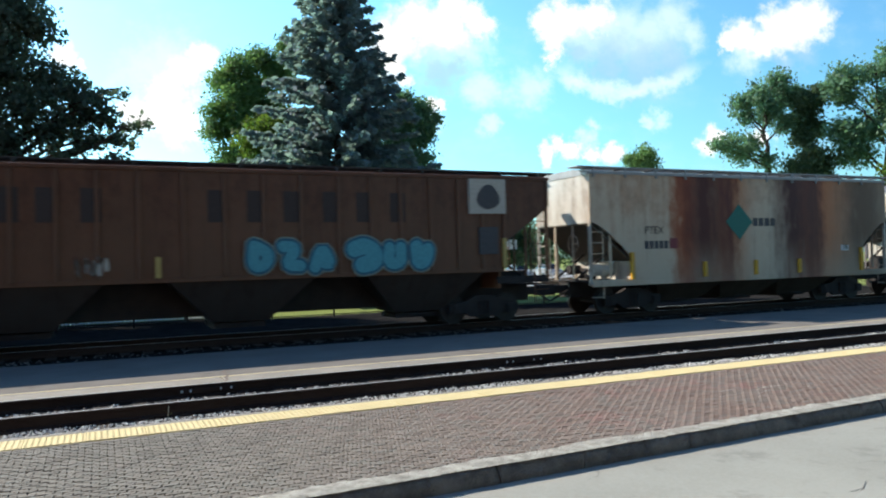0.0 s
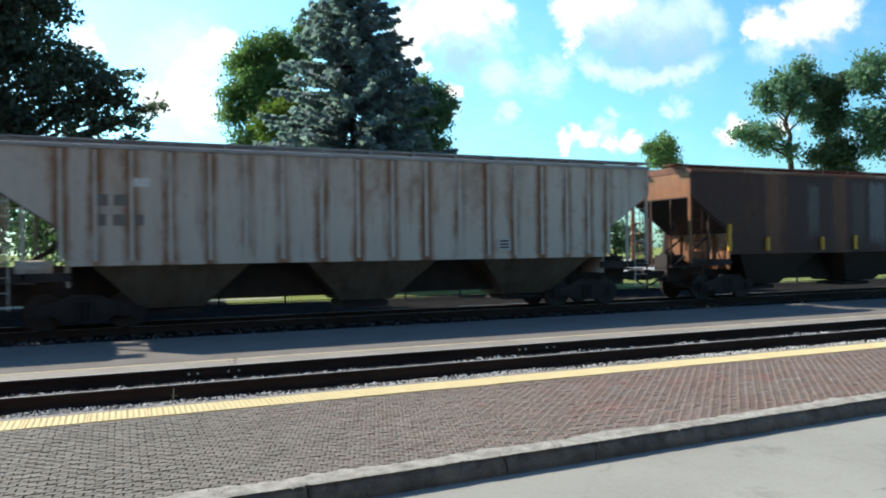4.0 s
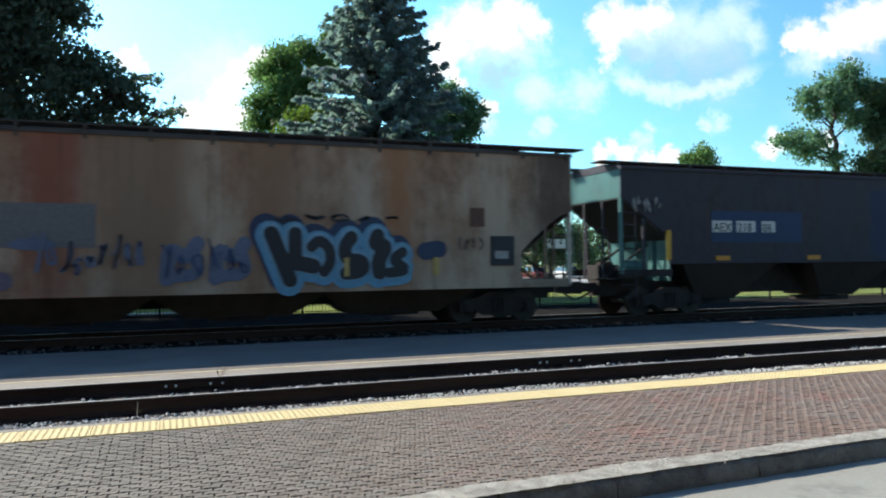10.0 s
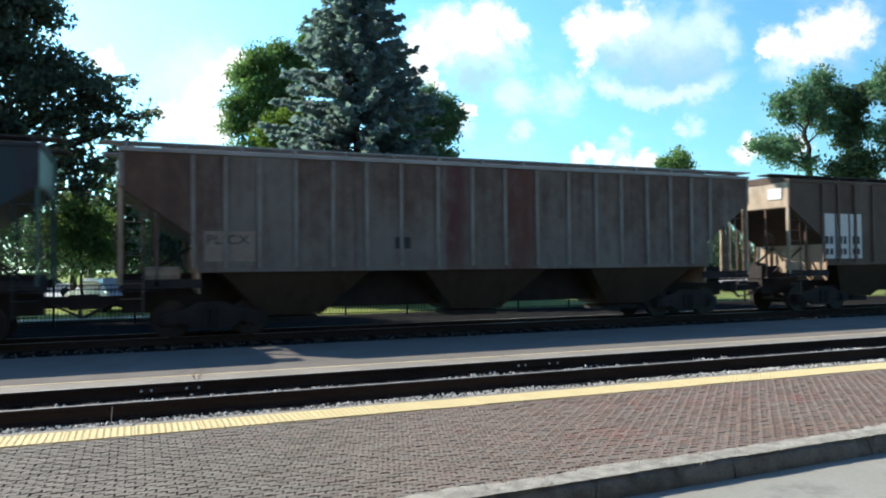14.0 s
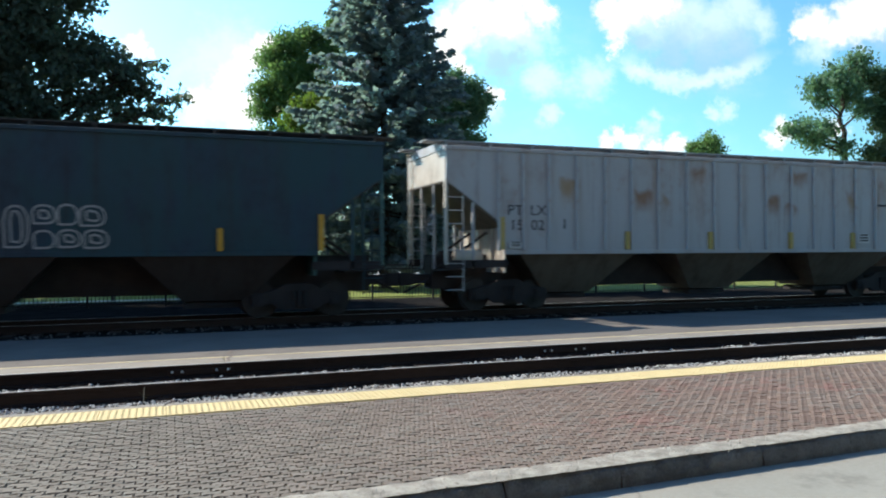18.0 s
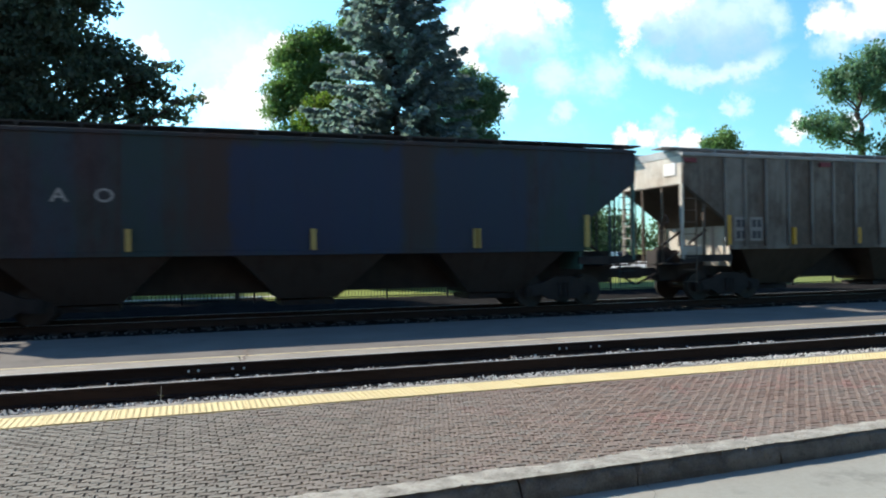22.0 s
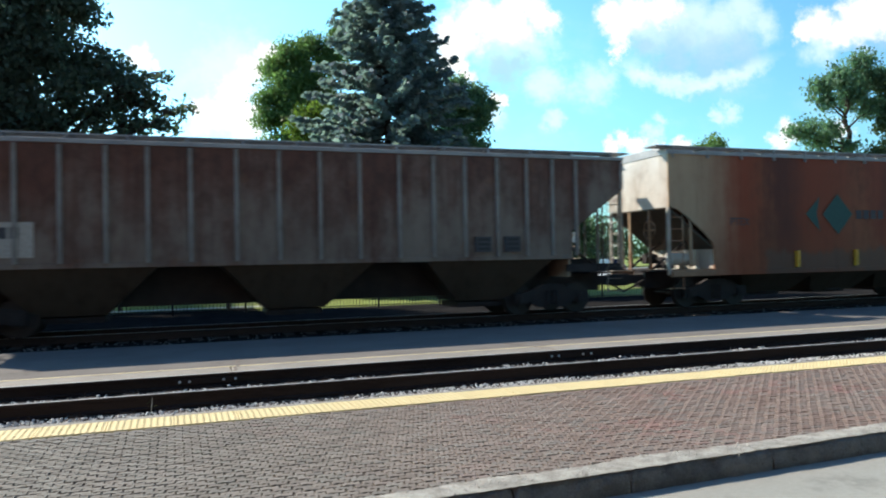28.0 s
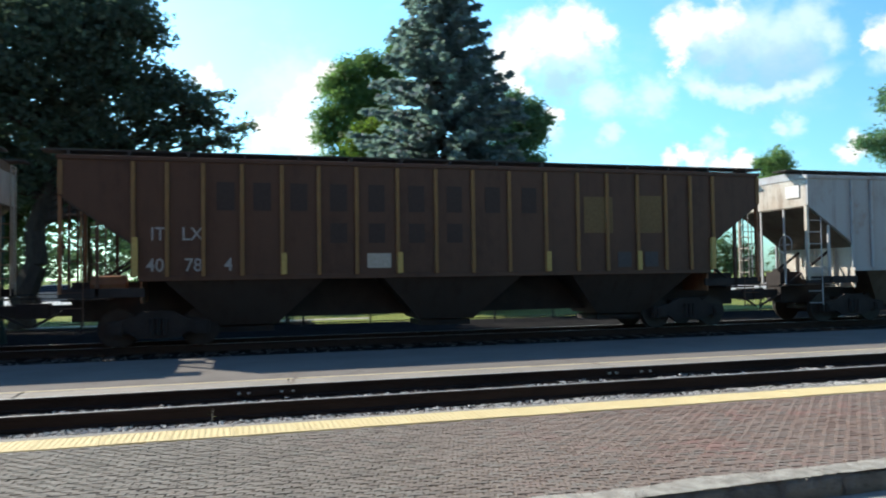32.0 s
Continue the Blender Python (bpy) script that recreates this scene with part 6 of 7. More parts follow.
    for px in (-6.83, -6.10):
        for z in (2.45, 2.95):
            plate("number_board", M_GREYWHITE, car, px, px + 0.46, z, z + 0.36, "small white square board", 0.002)
            bars(car, M_FAINT, px + 0.08, z + 0.07, 2, 0.12, 0.22, 0.06, "stencilled mark", 0.01)
    for px in (2.2, 2.9, 3.6):
        plate("number_board", M_BLOTCH, car, px, px + 0.42, 2.6, 3.1, "dim grey board", 0.002)
    for px in (-4.2, -0.4, 3.4, 6.6):
        plate("reflector", M_STRIPE_PALE, car, px - 0.22, px + 0.22, 1.7, 1.84, "faded reflector", 0.01)

    car, a = add_car(354.3, 372.15, "three", P_RUSTRUN, P_LITENDTAN, "grey ribbed covered hopper with rust runs", ribs=True, rib_mat=M_RIBPALE, bay_mat=P_BAYBROWN, board=M_GALV)
    for px in (-7.25, -6.4):
        plate("number_board", M_CREAM, car, px, px + 0.8, 1.75, 2.5, "cream repainted number board", 0.004)
        bars(car, M_FAINT, px + 0.14, 2.15, 2, 0.16, 0.24, 0.06, "stencilled mark", 0.01)
    data_panel(car, 4.45, 1.72, 0.44, 0.4, M_FAINT)
    data_panel(car, 5.28, 1.72, 0.44, 0.4, M_FAINT)

    car, a = add_car(373.68, 387.45, "flow", P_ORANGE, P_LITENDWHITE, "orange-rusted covered hopper with a green diamond", board=M_GALV, bay_mat=P_BAYBROWN)
    x, z = -0.55, 2.74
    blob("logo", M_DIMGREEN, car, [(x - 0.62, z), (x, z + 0.64), (x + 0.62, z), (x, z - 0.64)], 0.012, "green diamond emblem", True)
    blob("logo", M_DIMGREEN, car, [(x - 1.3, z), (x - 0.72, z + 0.55), (x - 0.86, z), (x - 0.72, z - 0.55)], 0.012, "green chevron emblem", True)
    bars(car, M_FAINT, 0.23, z - 0.15, 4, 0.24, 0.28, 0.07, "dark faded company name")
    letters("reporting_mark", "PTEX", 0.32, M_FAINT, car, -4.74, 2.40, "faded reporting mark")
    yellow_bars(car, a, (-2.23, 0.15, 2.35), M_STRIPE, 1.12, 0.5, tall_ends=False)
    data_panel(car, 4.66, 1.55, 0.38, 0.3)

    car, a = add_car(389.0, 406.6, "three", P_TANRIB, P_LITENDWHITE, "sand-grey ribbed covered hopper with orange tabs", ribs=True, rib_mat=M_RIBPALE, bay_mat=P_BAYBROWN)
    for px in (-6.3, -5.4, -4.4):
        plate("number_board", M_BLOTCH, car, px, px + 0.5, 2.3, 2.75, "dim white repainted board", 0.004)
    for px in (-7.0, -3.9, -0.4, 1.4, 4.6, 7.1):
        plate("reflector", M_ORANGE, car, px - 0.3, px + 0.3, 1.66, 1.86, "dull orange reflector", 0.01)
    data_panel(car, 5.0, 2.0, 0.5, 0.36, M_FAINT)

    car, a = add_car(408.2, 426.1, "three", P_MILW, P_LITENDBROWN, "dark brown ribbed covered hopper with gold ribs", ribs=True, rib_mat=M_RIBGOLD, bay_mat=P_BAYDARK, roof_mat=P_MILW)
    end_plate(car, a)
    for px, word, z in ((-7.22, "IT", 2.42), (-6.56, "LX", 2.42), (-7.31, "40", 1.72), (-6.50, "78", 1.72), (-5.64, "4", 1.72)):
        letters("reporting_mark", word, 0.42, M_GREYWHITE, car, px + 0.14, z, "white stencilled mark", 0.92)
    for px in (-5.46, -4.65, -3.81, -2.88, -1.96, -0.97, -0.00, 1.01, 2.00):
        plate("lettering", M_GHOST, car, px - 0.2, px + 0.2, 3.1, 3.75, "large dark company letters")
    for px in (-2.88, -1.96, -0.97, -0.00):
        plate("lettering", M_GHOST, car, px - 0.2, px + 0.2, 2.35, 2.82, "large dark company letters")
    plate("white_square", M_CREAM, car, -2.20, -1.62, 1.75, 2.1, "small white board", 0.004)
    plate("gold_patch", M_DULLGOLD, car, 3.54, 4.37, 2.6, 3.55, "faded gold repainted patch", 0.002)
    plate("gold_patch", M_DULLGOLD, car, 5.04, 5.84, 2.6, 3.6, "faded gold repainted patch", 0.002)
    for px in (4.70, 5.50):
        plate("data_panel", M_FAINT, car, px - 0.2, px + 0.2, 1.7, 2.1, "dark framed data panel", 0.002)
    yellow_bars(car, a, (-4.16, -1.40, 2.50, 5.12), M_STRIPE_PALE, 1.62, 0.5)

    car, a = add_car(427.75, 445.7, "three", P_LIGHT, P_LITENDWHITE, "pale grey ribbed covered hopper", ribs=True, rib_mat=P_LIGHT, bay_mat=P_BAYPALE)
    end_plate(car, a)


build_train()


# ---------------------------------------------------------------- fence, lamp, parked cars
def build_fence():
    y, z0, z1 = 26.8, -0.22, 1.11
    bm = bmesh.new()
    add_box(bm, -0.008, 0.008, -0.008, 0.008, z0 + 0.08, z1 - 0.02)
    picket = mesh_of("picket", bm, M_IRON)
    bm = bmesh.new()
    add_box(bm, -0.032, 0.032, -0.032, 0.032, z0 - 0.1, z1 + 0.07)
    add_frustum(bm, 0, z1 + 0.07, z1 + 0.12, 0.045, 0.045, 0.01, 0.01)
    post = mesh_of("fence_post", bm, M_IRON)
    bm = bmesh.new()
    add_box(bm, 0.03, 2.37, -0.016, 0.016, 0, 0.035)
    rail = mesh_of("fence_rail", bm, M_IRON)
    for k in range(-9, 22):
        panel = thing("fence_panel", (k * 2.4, y, 0), "black iron picket fence panel beside the lawn", "fence", "panels of the iron fence")
        shared("fence_post", post, panel)
        for z in (z0 + 0.12, z1 - 0.16, z1 - 0.02):
            shared("fence_rail", rail, panel, (0, 0, z))
        for i in range(1, 20):
            shared("picket", picket, panel, (i * 0.12, 0, 0))


def build_lamp():
    lamp = thing("street_lamp", (-6.25, 23.5, -0.22), "dark green lamp post with a white globe", "street lamp")
    green = plain("dark_green_enamel", (0.012, 0.05, 0.045), 0.4)
    bm = bmesh.new()
    add_rod(bm, (0, 0, 0), (0, 0, 0.5), 0.13, 0.10, 12)
    add_rod(bm, (0, 0, 0.5), (0, 0, 4.5), 0.065, 0.045, 12)
    add_rod(bm, (0, 0, 4.5), (0, 0, 4.62), 0.11, 0.13, 12)
    part("post", bm, green, lamp, "tapered dark green post")
    bm = bmesh.new()
    bmesh.ops.create_uvsphere(bm, u_segments=16, v_segments=10, radius=0.24)
    bmesh.ops.translate(bm, verts=bm.verts, vec=(0, 0, 4.84))
    part("globe", bm, plain("milky_globe", (0.7, 0.7, 0.68), 0.3), lamp, "milky white globe")


def build_parked_cars():
    glass = plain("dark_car_glass", (0.02, 0.025, 0.03), 0.1, 0.0, 0.8)
    tyre = plain("tyre_rubber", (0.015, 0.015, 0.015), 0.8)
    paints = {"white": plain("white_car_paint", (0.72, 0.72, 0.72), 0.25), "silver": plain("silver_car_paint", (0.42, 0.44, 0.46), 0.25, 0.4), "blue": plain("blue_car_paint", (0.03, 0.07, 0.22), 0.25), "red": plain("dark_red_car_paint", (0.16, 0.02, 0.02), 0.25)}
    spots = [(9, 72, 90), (12.5, 73, 90), (16.3, 74, 92), (20, 74.5, 90), (23.2, 74, 88), (26.8, 73.4, 90), (30, 72.6, 90), (34.2, 72, 91), (38, 72, 90), (42, 72, 90), (-12, 58.8, 10), (-6, 60, 5), (2, 64, 90), (5.4, 65, 90), (46, 72, 90), (-1.2, 36.5, 118), (-20, 60, 0)]
    order = ["white", "silver", "white", "white", "blue", "white", "silver", "white", "red", "white", "silver", "white", "white", "blue", "silver", "white", "white"]
    for (x, y, turn), colour in zip(spots, order):
        car = thing("parked_car", (x, y, -0.2), colour + " parked car on the lot beyond the fence", "car", "parked cars")
        car.rotation_euler = (0, 0, radians(turn))
        bm = bmesh.new()
        add_prism(bm, [(-2.2, 0.28), (-2.22, 0.7), (-2.0, 0.86), (-1.1, 0.95), (1.2, 0.95), (2.05, 0.82), (2.2, 0.6), (2.18, 0.28)], -0.88, 0.88)
        part("body", bevelled(bm, 0.06), paints[colour], car)
        bm = bmesh.new()
        add_frustum(bm, -0.15, 0.95, 1.42, 1.35, 0.80, 0.85, 0.62)
        # white in place of glass stands in for this car's sky-bright top
        pale_cabin = turn == 118
        part("cabin", bm, paints[colour] if pale_cabin else glass, car, "white cabin" if pale_cabin else "dark tinted windows")
        if pale_cabin:
            for side in (-1, 1):
                bm = bmesh.new()
                add_prism(bm, [(-1.2, 1.02), (-0.9, 1.36), (0.45, 1.36), (0.9, 1.02)], side * 0.80 - 0.01, side * 0.80 + 0.01)
                part("side_window", bm, glass, car, "dark side window")
        bm = bmesh.new()
        add_frustum(bm, -0.15, 1.42, 1.46, 0.87, 0.64, 0.8, 0.58)
        part("car_roof", bm, paints[colour], car)
        for wx in (-1.35, 1.35):
            for wy in (-0.8, 0.8):
                bm = bmesh.new()
                add_rod(bm, (wx, wy - 0.1, 0.32), (wx, wy + 0.1, 0.32), 0.32, sides=14)
                part("wheel", bm, tyre, car)
    sign = thing("roadside_sign", (29.6, 52.2, -0.22), "white rectangular sign on two posts", "sign")
    bm = bmesh.new()
    add_box(bm, -0.85, 0.85, -0.04, 0.04, 2.95, 3.75)
    part("panel", bm, M_PLATEWHITE, sign)
    for s in (-0.6, 0.6):
        bm = bmesh.new()
        add_box(bm, s - 0.04, s + 0.04, -0.03, 0.03, 0, 2.96)
        part("post", bm, M_IRON, sign)


# ---------------------------------------------------------------- trees
L_DARK = leaf_material("dark_maple_leaves", (0.085, 0.115, 0.088), (0.145, 0.19, 0.14))
L_GREEN = leaf_material("fresh_green_leaves", (0.11, 0.19, 0.07), (0.20, 0.30, 0.11))
L_LIME = leaf_material("yellow_green_leaves", (0.11, 0.17, 0.03), (0.17, 0.23, 0.045))
L_OLIVE = leaf_material("olive_green_leaves", (0.115, 0.20, 0.125), (0.19, 0.30, 0.185))
L_SPRUCE = leaf_material("blue_spruce_needles", (0.15, 0.193, 0.213), (0.29, 0.358, 0.395))
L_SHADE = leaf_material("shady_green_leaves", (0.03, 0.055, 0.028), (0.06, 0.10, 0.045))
L_YOUNG = leaf_material("mid_green_leaves", (0.11, 0.17, 0.055), (0.19, 0.265, 0.09))
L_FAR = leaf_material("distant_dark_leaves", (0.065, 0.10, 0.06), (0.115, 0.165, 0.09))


def leaf_mesh(name, centres, sizes, mat, seed, long=1.0, axes=None):
    """Many small leaf blades, each a bent quad, turned at random or along the given axes."""
    rng = np.random.default_rng(seed)
    c = np.asarray(centres, float)
    n = len(c)
    u = rng.normal(size=(n, 3)) if axes is None else np.asarray(axes, float) + rng.normal(size=(n, 3)) * 0.25
    u /= np.linalg.norm(u, axis=1)[:, None]
    w = np.cross(u, rng.normal(size=(n, 3)))
    w /= np.linalg.norm(w, axis=1)[:, None] + 1e-9
    s = np.asarray(sizes, float)[:, None]
    verts = np.stack([c - u * s * long, c - w * s * 0.55, c + u * s * long, c + w * s * 0.55], 1).reshape(-1, 3)
    me = bpy.data.meshes.new(name)
    me.vertices.add(len(verts))
    me.vertices.foreach_set("co", verts.ravel())
    me.loops.add(4 * n)
    me.loops.foreach_set("vertex_index", np.arange(4 * n))
    me.polygons.add(n)
    me.polygons.foreach_set("loop_start", np.arange(0, 4 * n, 4))
    me.update(calc_edges=True)
    me.materials.append(mat)
    return me


def limb(bm, p, q, r0, r1, rng, bends=3):
    p, q = Vector(p), Vector(q)
    last, lr = p, r0
    for k in range(1, bends + 1):
        f = k / bends
        at = p.lerp(q, f) + Vector((rng.uniform(-1, 1), rng.uniform(-1, 1), rng.uniform(-0.5, 0.5))) * (0.05 * (q - p).length * (f < 1))
        r = r0 + (r1 - r0) * f
        add_rod(bm, last, at, lr, r, 7)
        last, lr = at, r


def broadleaf(name, at, label, blobs, mat, leaves, size, trunk_r, fork, seed, clumps=60, spread=0.42, group="", flat=0.55, spray=0.25):
    """A tree: trunk and limbs to every part of the crown; the crown is clumps of leaves, densest near its outside. blobs: x, y, z, radius, from the tree's foot."""
    tree = thing(name, at, label, "tree", group)
    rng, npr = random.Random(seed), np.random.default_rng(seed)
    bm = bmesh.new()
    crest = max(z for _, _, z, _ in blobs)
    mx, my = sum(b[0] for b in blobs) / len(blobs), sum(b[1] for b in blobs) / len(blobs)
    limb(bm, (0, 0, -0.05), (mx * 0.25, my * 0.25, fork), trunk_r * 1.25, trunk_r * 0.8, rng, 4)
    limb(bm, (mx * 0.25, my * 0.25, fork - 0.05), (mx * 0.7, my * 0.7, crest * 0.94), trunk_r * 0.78, trunk_r * 0.15, rng, 6)
    for x, y, z, r in blobs:
        run = math.hypot(x - mx * 0.5, y - my * 0.5)
        zf = min(max(z - 0.6 * run - 0.4, fork * rng.uniform(0.8, 1.0)), crest * 0.9)
        g = min(1.0, max(0.0, (zf - fork) / max(0.1, crest - fork)))
        foot = (mx * (0.25 + 0.45 * g), my * (0.25 + 0.45 * g), zf)
        limb(bm, foot, (x * 0.95, y * 0.95, z), trunk_r * (0.42 - 0.2 * g), trunk_r * 0.10, rng, 5)
        for k in range(5):
            d = Vector((rng.gauss(0, 1), rng.gauss(0, 1), rng.gauss(0, 0.7))).normalized() * r * 0.9
            limb(bm, (x * 0.9, y * 0.9, z - r * 0.2), (x + d.x, y + d.y, z + d.z), trunk_r * 0.12, trunk_r * 0.03, rng, 3)
    part("trunk", bm, M_TRUNK, tree, "rough brown trunk and limbs")
    total = sum(r * r for *_, r in blobs)
    centres = []
    for x, y, z, r in blobs:
        count = max(8, int(clumps * r * r / total * len(blobs)))
        share = int(leaves * r * r / total)
        d = npr.normal(size=(count, 3))
        d /= np.linalg.norm(d, axis=1)[:, None]
        where = np.array([x, y, z]) + d * (r * np.where(npr.random((count, 1)) < 0.16, npr.uniform(1.05, 1.45, (count, 1)), npr.uniform(0.3, 1.1, (count, 1)))) * np.array([1, 1, 0.85])
        pick = npr.integers(0, count, share)
        reach = npr.uniform(0.6, 1.5, count)[pick][:, None]
        along = d * npr.uniform(0, 1, (count, 1)) * np.array([1, 1, 0.3])
        way = along[pick] * npr.uniform(-1, 1, (share, 1)) * spray
        centres.append(where[pick] + way + np.clip(npr.normal(size=(share, 3)), -1.3, 1.3) * 1.15 * spread * reach * np.array([1, 1, flat]))
    c = np.concatenate(centres)
    me = leaf_mesh("crown", c, npr.uniform(0.6, 1.25, len(c)) * size, mat, seed + 1)
    shared("crown", me, tree, (0, 0, 0), "crown of many small leaves with gaps")
    return tree


def spruce(at, height, width, seed):
    tree = thing("blue_spruce", at, "tall blue spruce with layered drooping branches", "tree")
    rng = random.Random(seed)
    bm = bmesh.new()
    add_rod(bm, (0, 0, -0.05), (0, 0, height * 0.97), 0.28, 0.02, 9)
    centres, sizes, axes = [], [], []
    z = 0.9
    while z < height - 0.15:
        f = 1 - z / height
        reach = width * (f ** 0.86) * (1.0 if f > 0.12 else 0.9)
        bare = 3.3 + 0.32 * z if z > 1.6 else 0.0    # worn skirts low on the trunk
        count = 6 + int(9 * f)
        turn = rng.uniform(0, 6.3)
        for k in range(count):
            a = turn + k * math.tau / count + rng.uniform(-0.22, 0.22)
            l = max(0.16, reach * rng.choice((0.55, 0.8, 0.92, 1.0, 1.06, 1.14)) * rng.uniform(0.9, 1.06))
            rise = 0.28 * (1 - f) + 0.04
            zz = z + rng.uniform(-0.2, 0.2)
            last = Vector((0, 0, zz))
            steps = max(3, int(l / 0.26))
            for s in range(1, steps + 1):
                g = s / steps
                sag = -0.34 * l * g * (1 - 0.42 * g) * (0.25 + f) + rise * l * g
                p = Vector((math.cos(a) * l * g, math.sin(a) * l * g, zz + sag))
                inside = l * g < bare
                if inside and (s % 3 == 0 or s == steps):
                    add_rod(bm, last, p, 0.035 * (1 - g) + 0.008, None, 4)
                    last = p
                if g > 0.18:
                    for side in range(9):
                        b = a + rng.choice((-1, 1)) * rng.uniform(0.2, 1.25)
                        out = rng.uniform(0.04, 0.34) * (1.15 - 0.55 * g)
                        q = p + Vector((math.cos(b) * out, math.sin(b) * out, rng.uniform(-0.20, 0.07)))
                        size, droop = rng.uniform(0.15, 0.27), rng.uniform(-0.6, 0.15)
                        if inside:
                            centres.append(q)
                            sizes.append(size)
                            axes.append((math.cos(b), math.sin(b), droop))
        z += rng.uniform(0.26, 0.40) * (0.65 + 0.7 * f)
    part("trunk", bm, M_TRUNK, tree, "straight brown trunk and branches")
    shared("crown", leaf_mesh("crown", centres, sizes, L_SPRUCE, seed, 1.0, axes), tree, (0, 0, 0), "blue-grey needle sprays")


MAPLE = [(1.5, 0.4, 11.2, 2.7), (0, 0.8, 8.7, 2.34), (3.1, 0.4, 9.8, 1.43), (3.6, -0.3, 11.9, 1.11), (2.1, 0, 8.0, 1.19), (4.5, 0, 11.4, 0.62), (4.7, 0.1, 9.4, 0.94), (5.5, 0.2, 9.1, 0.76), (6.2, -0.3, 8.6, 0.63), (4.2, -0.4, 8.2, 0.93), (5.6, 0.2, 7.9, 0.72)]
MAPLE_EDGE = [(6.7, 0, 8.1, 0.59), (7.3, 0.1, 9.2, 0.27), (8.0, -0.2, 7.8, 0.32), (7.4, 0, 7.3, 0.41), (6.3, 0.1, 7.2, 0.54), (4.9, -0.2, 7.2, 0.62), (0.4, 1.6, 12.9, 2.2), (2.7, 1.2, 13.0, 1.6), (-3.0, 0.5, 10.0, 3.0), (-3.5, 1.5, 12.4, 2.6), (-1.5, 1.5, 6.6, 1.6), (-5.5, 0, 7.6, 2.2), (1.5, 0, 6.6, 1.3), (3.2, 0, 6.9, 1.0), (0, 0.4, 5.6, 1.2), (5.3, 0, 6.1, 0.75), (6.5, 0.2, 5.8, 0.6), (7.3, 0, 6.4, 0.4), (4.3, 0, 5.2, 0.8), (5.9, 0, 5.0, 0.6)]


def build_trees():
    g = -0.22
    broadleaf("maple_tree", (-7.6, 31, g), "large dark-leaved maple behind the track", MAPLE + MAPLE_EDGE, L_DARK, 80000, 0.125, 0.40, 5.0, 3, 300, 0.19, flat=0.4, spray=0.5)
    # out of view, added only to cast shade on the ground at the left
    broadleaf("maple_tree", (-19, 33, g), "unseen dark-leaved maple added to shade the lawn", [(0, 0, 9.5, 3.6), (3.4, 0, 8.6, 2.8), (-3.2, 0.5, 8.8, 3.0), (1, 1, 11, 2.6), (0, 1, 6.2, 2.8), (5.0, 0, 10.0, 2.2)], L_DARK, 24000, 0.2, 0.42, 4.5, 31, 260, 0.4, flat=0.4)
    spruce((10.45, 36.55, g), 19.2, 7.0, 5)
    broadleaf("broadleaf_tree", (7.2, 45.4, g), "fresh green tree standing behind the spruce", [(-0.2, -0.4, 14.3, 0.92), (-1.2, 0.3, 13.5, 0.74), (1.0, 0.2, 15.1, 0.76), (-0.5, -0.3, 12.3, 1.15), (-1.6, 0, 11.6, 0.68), (-1.6, 0, 10.4, 0.74), (0.6, 0.2, 13.1, 1.10), (1.5, 0.4, 11.8, 1.17), (-0.4, -0.4, 10.8, 0.92), (2.9, -0.4, 15.8, 0.76), (2.2, 0.4, 14.3, 1.06), (-0.5, 0, 8.6, 1.26), (1.0, 0, 9.0, 1.34)], L_GREEN, 34000, 0.115, 0.28, 6, 7, 330, 0.24, spray=0.15)
    broadleaf("shrub_tree", (7.9, 40.6, g), "yellow-green young tree beside the spruce", [(-1.0, -0.3, 9.4, 0.74), (-0.4, 0.3, 10.0, 0.74), (-1.5, 0.1, 9.0, 0.55), (-0.1, -0.2, 9.3, 0.68), (0.7, 0, 10.3, 0.56), (-0.6, 0, 8.2, 0.9), (-0.3, 0, 7.0, 0.9)], L_LIME, 5200, 0.11, 0.12, 5, 8, 120, 0.2)
    broadleaf("broadleaf_tree", (16.4, 40.8, g), "dark green tree half hidden by the spruce", [(-0.5, -0.3, 11.9, 0.64), (0.8, 0.2, 11.6, 0.59), (1.6, 0.1, 11.0, 0.41), (0.2, -0.2, 10.7, 0.83), (0.7, 0, 9.8, 0.71), (-0.6, -0.1, 9.5, 0.88), (1.2, 0.1, 10.3, 0.48), (-1.3, 0.3, 10.3, 0.87), (0, 0, 8.2, 1.14), (-1.2, 0, 8.4, 1.14)], L_OLIVE, 15000, 0.13, 0.25, 5.5, 9, 260, 0.22)
    broadleaf("young_tree", (2.0, 29.4, g), "small dark young tree behind the fence", [(0.5, 0, 5.1, 0.5), (0.2, 0.1, 4.4, 0.75), (0.9, 0, 4.1, 0.6), (-0.6, 0, 3.9, 0.8), (0.3, 0.3, 3.3, 1.0), (1.3, 0, 3.1, 0.6), (-1.1, 0.2, 2.9, 0.8), (-0.2, 0, 2.4, 0.9), (0.9, 0, 2.4, 0.6), (-1.4, 0, 4.4, 0.5)], L_DARK, 15000, 0.085, 0.07, 1.5, 12, 170, 0.19)
    broadleaf("young_tree", (-1.9, 31.2, g), "sunlit yellow-green young tree behind the fence", [(-0.3, 0, 4.2, 0.55), (0.5, 0.1, 3.7, 0.6), (-0.7, 0, 3.4, 0.55), (0.1, 0.2, 2.9, 0.7), (0.9, 0, 2.6, 0.5)], L_YOUNG, 6500, 0.085, 0.06, 1.6, 41, 90, 0.19)
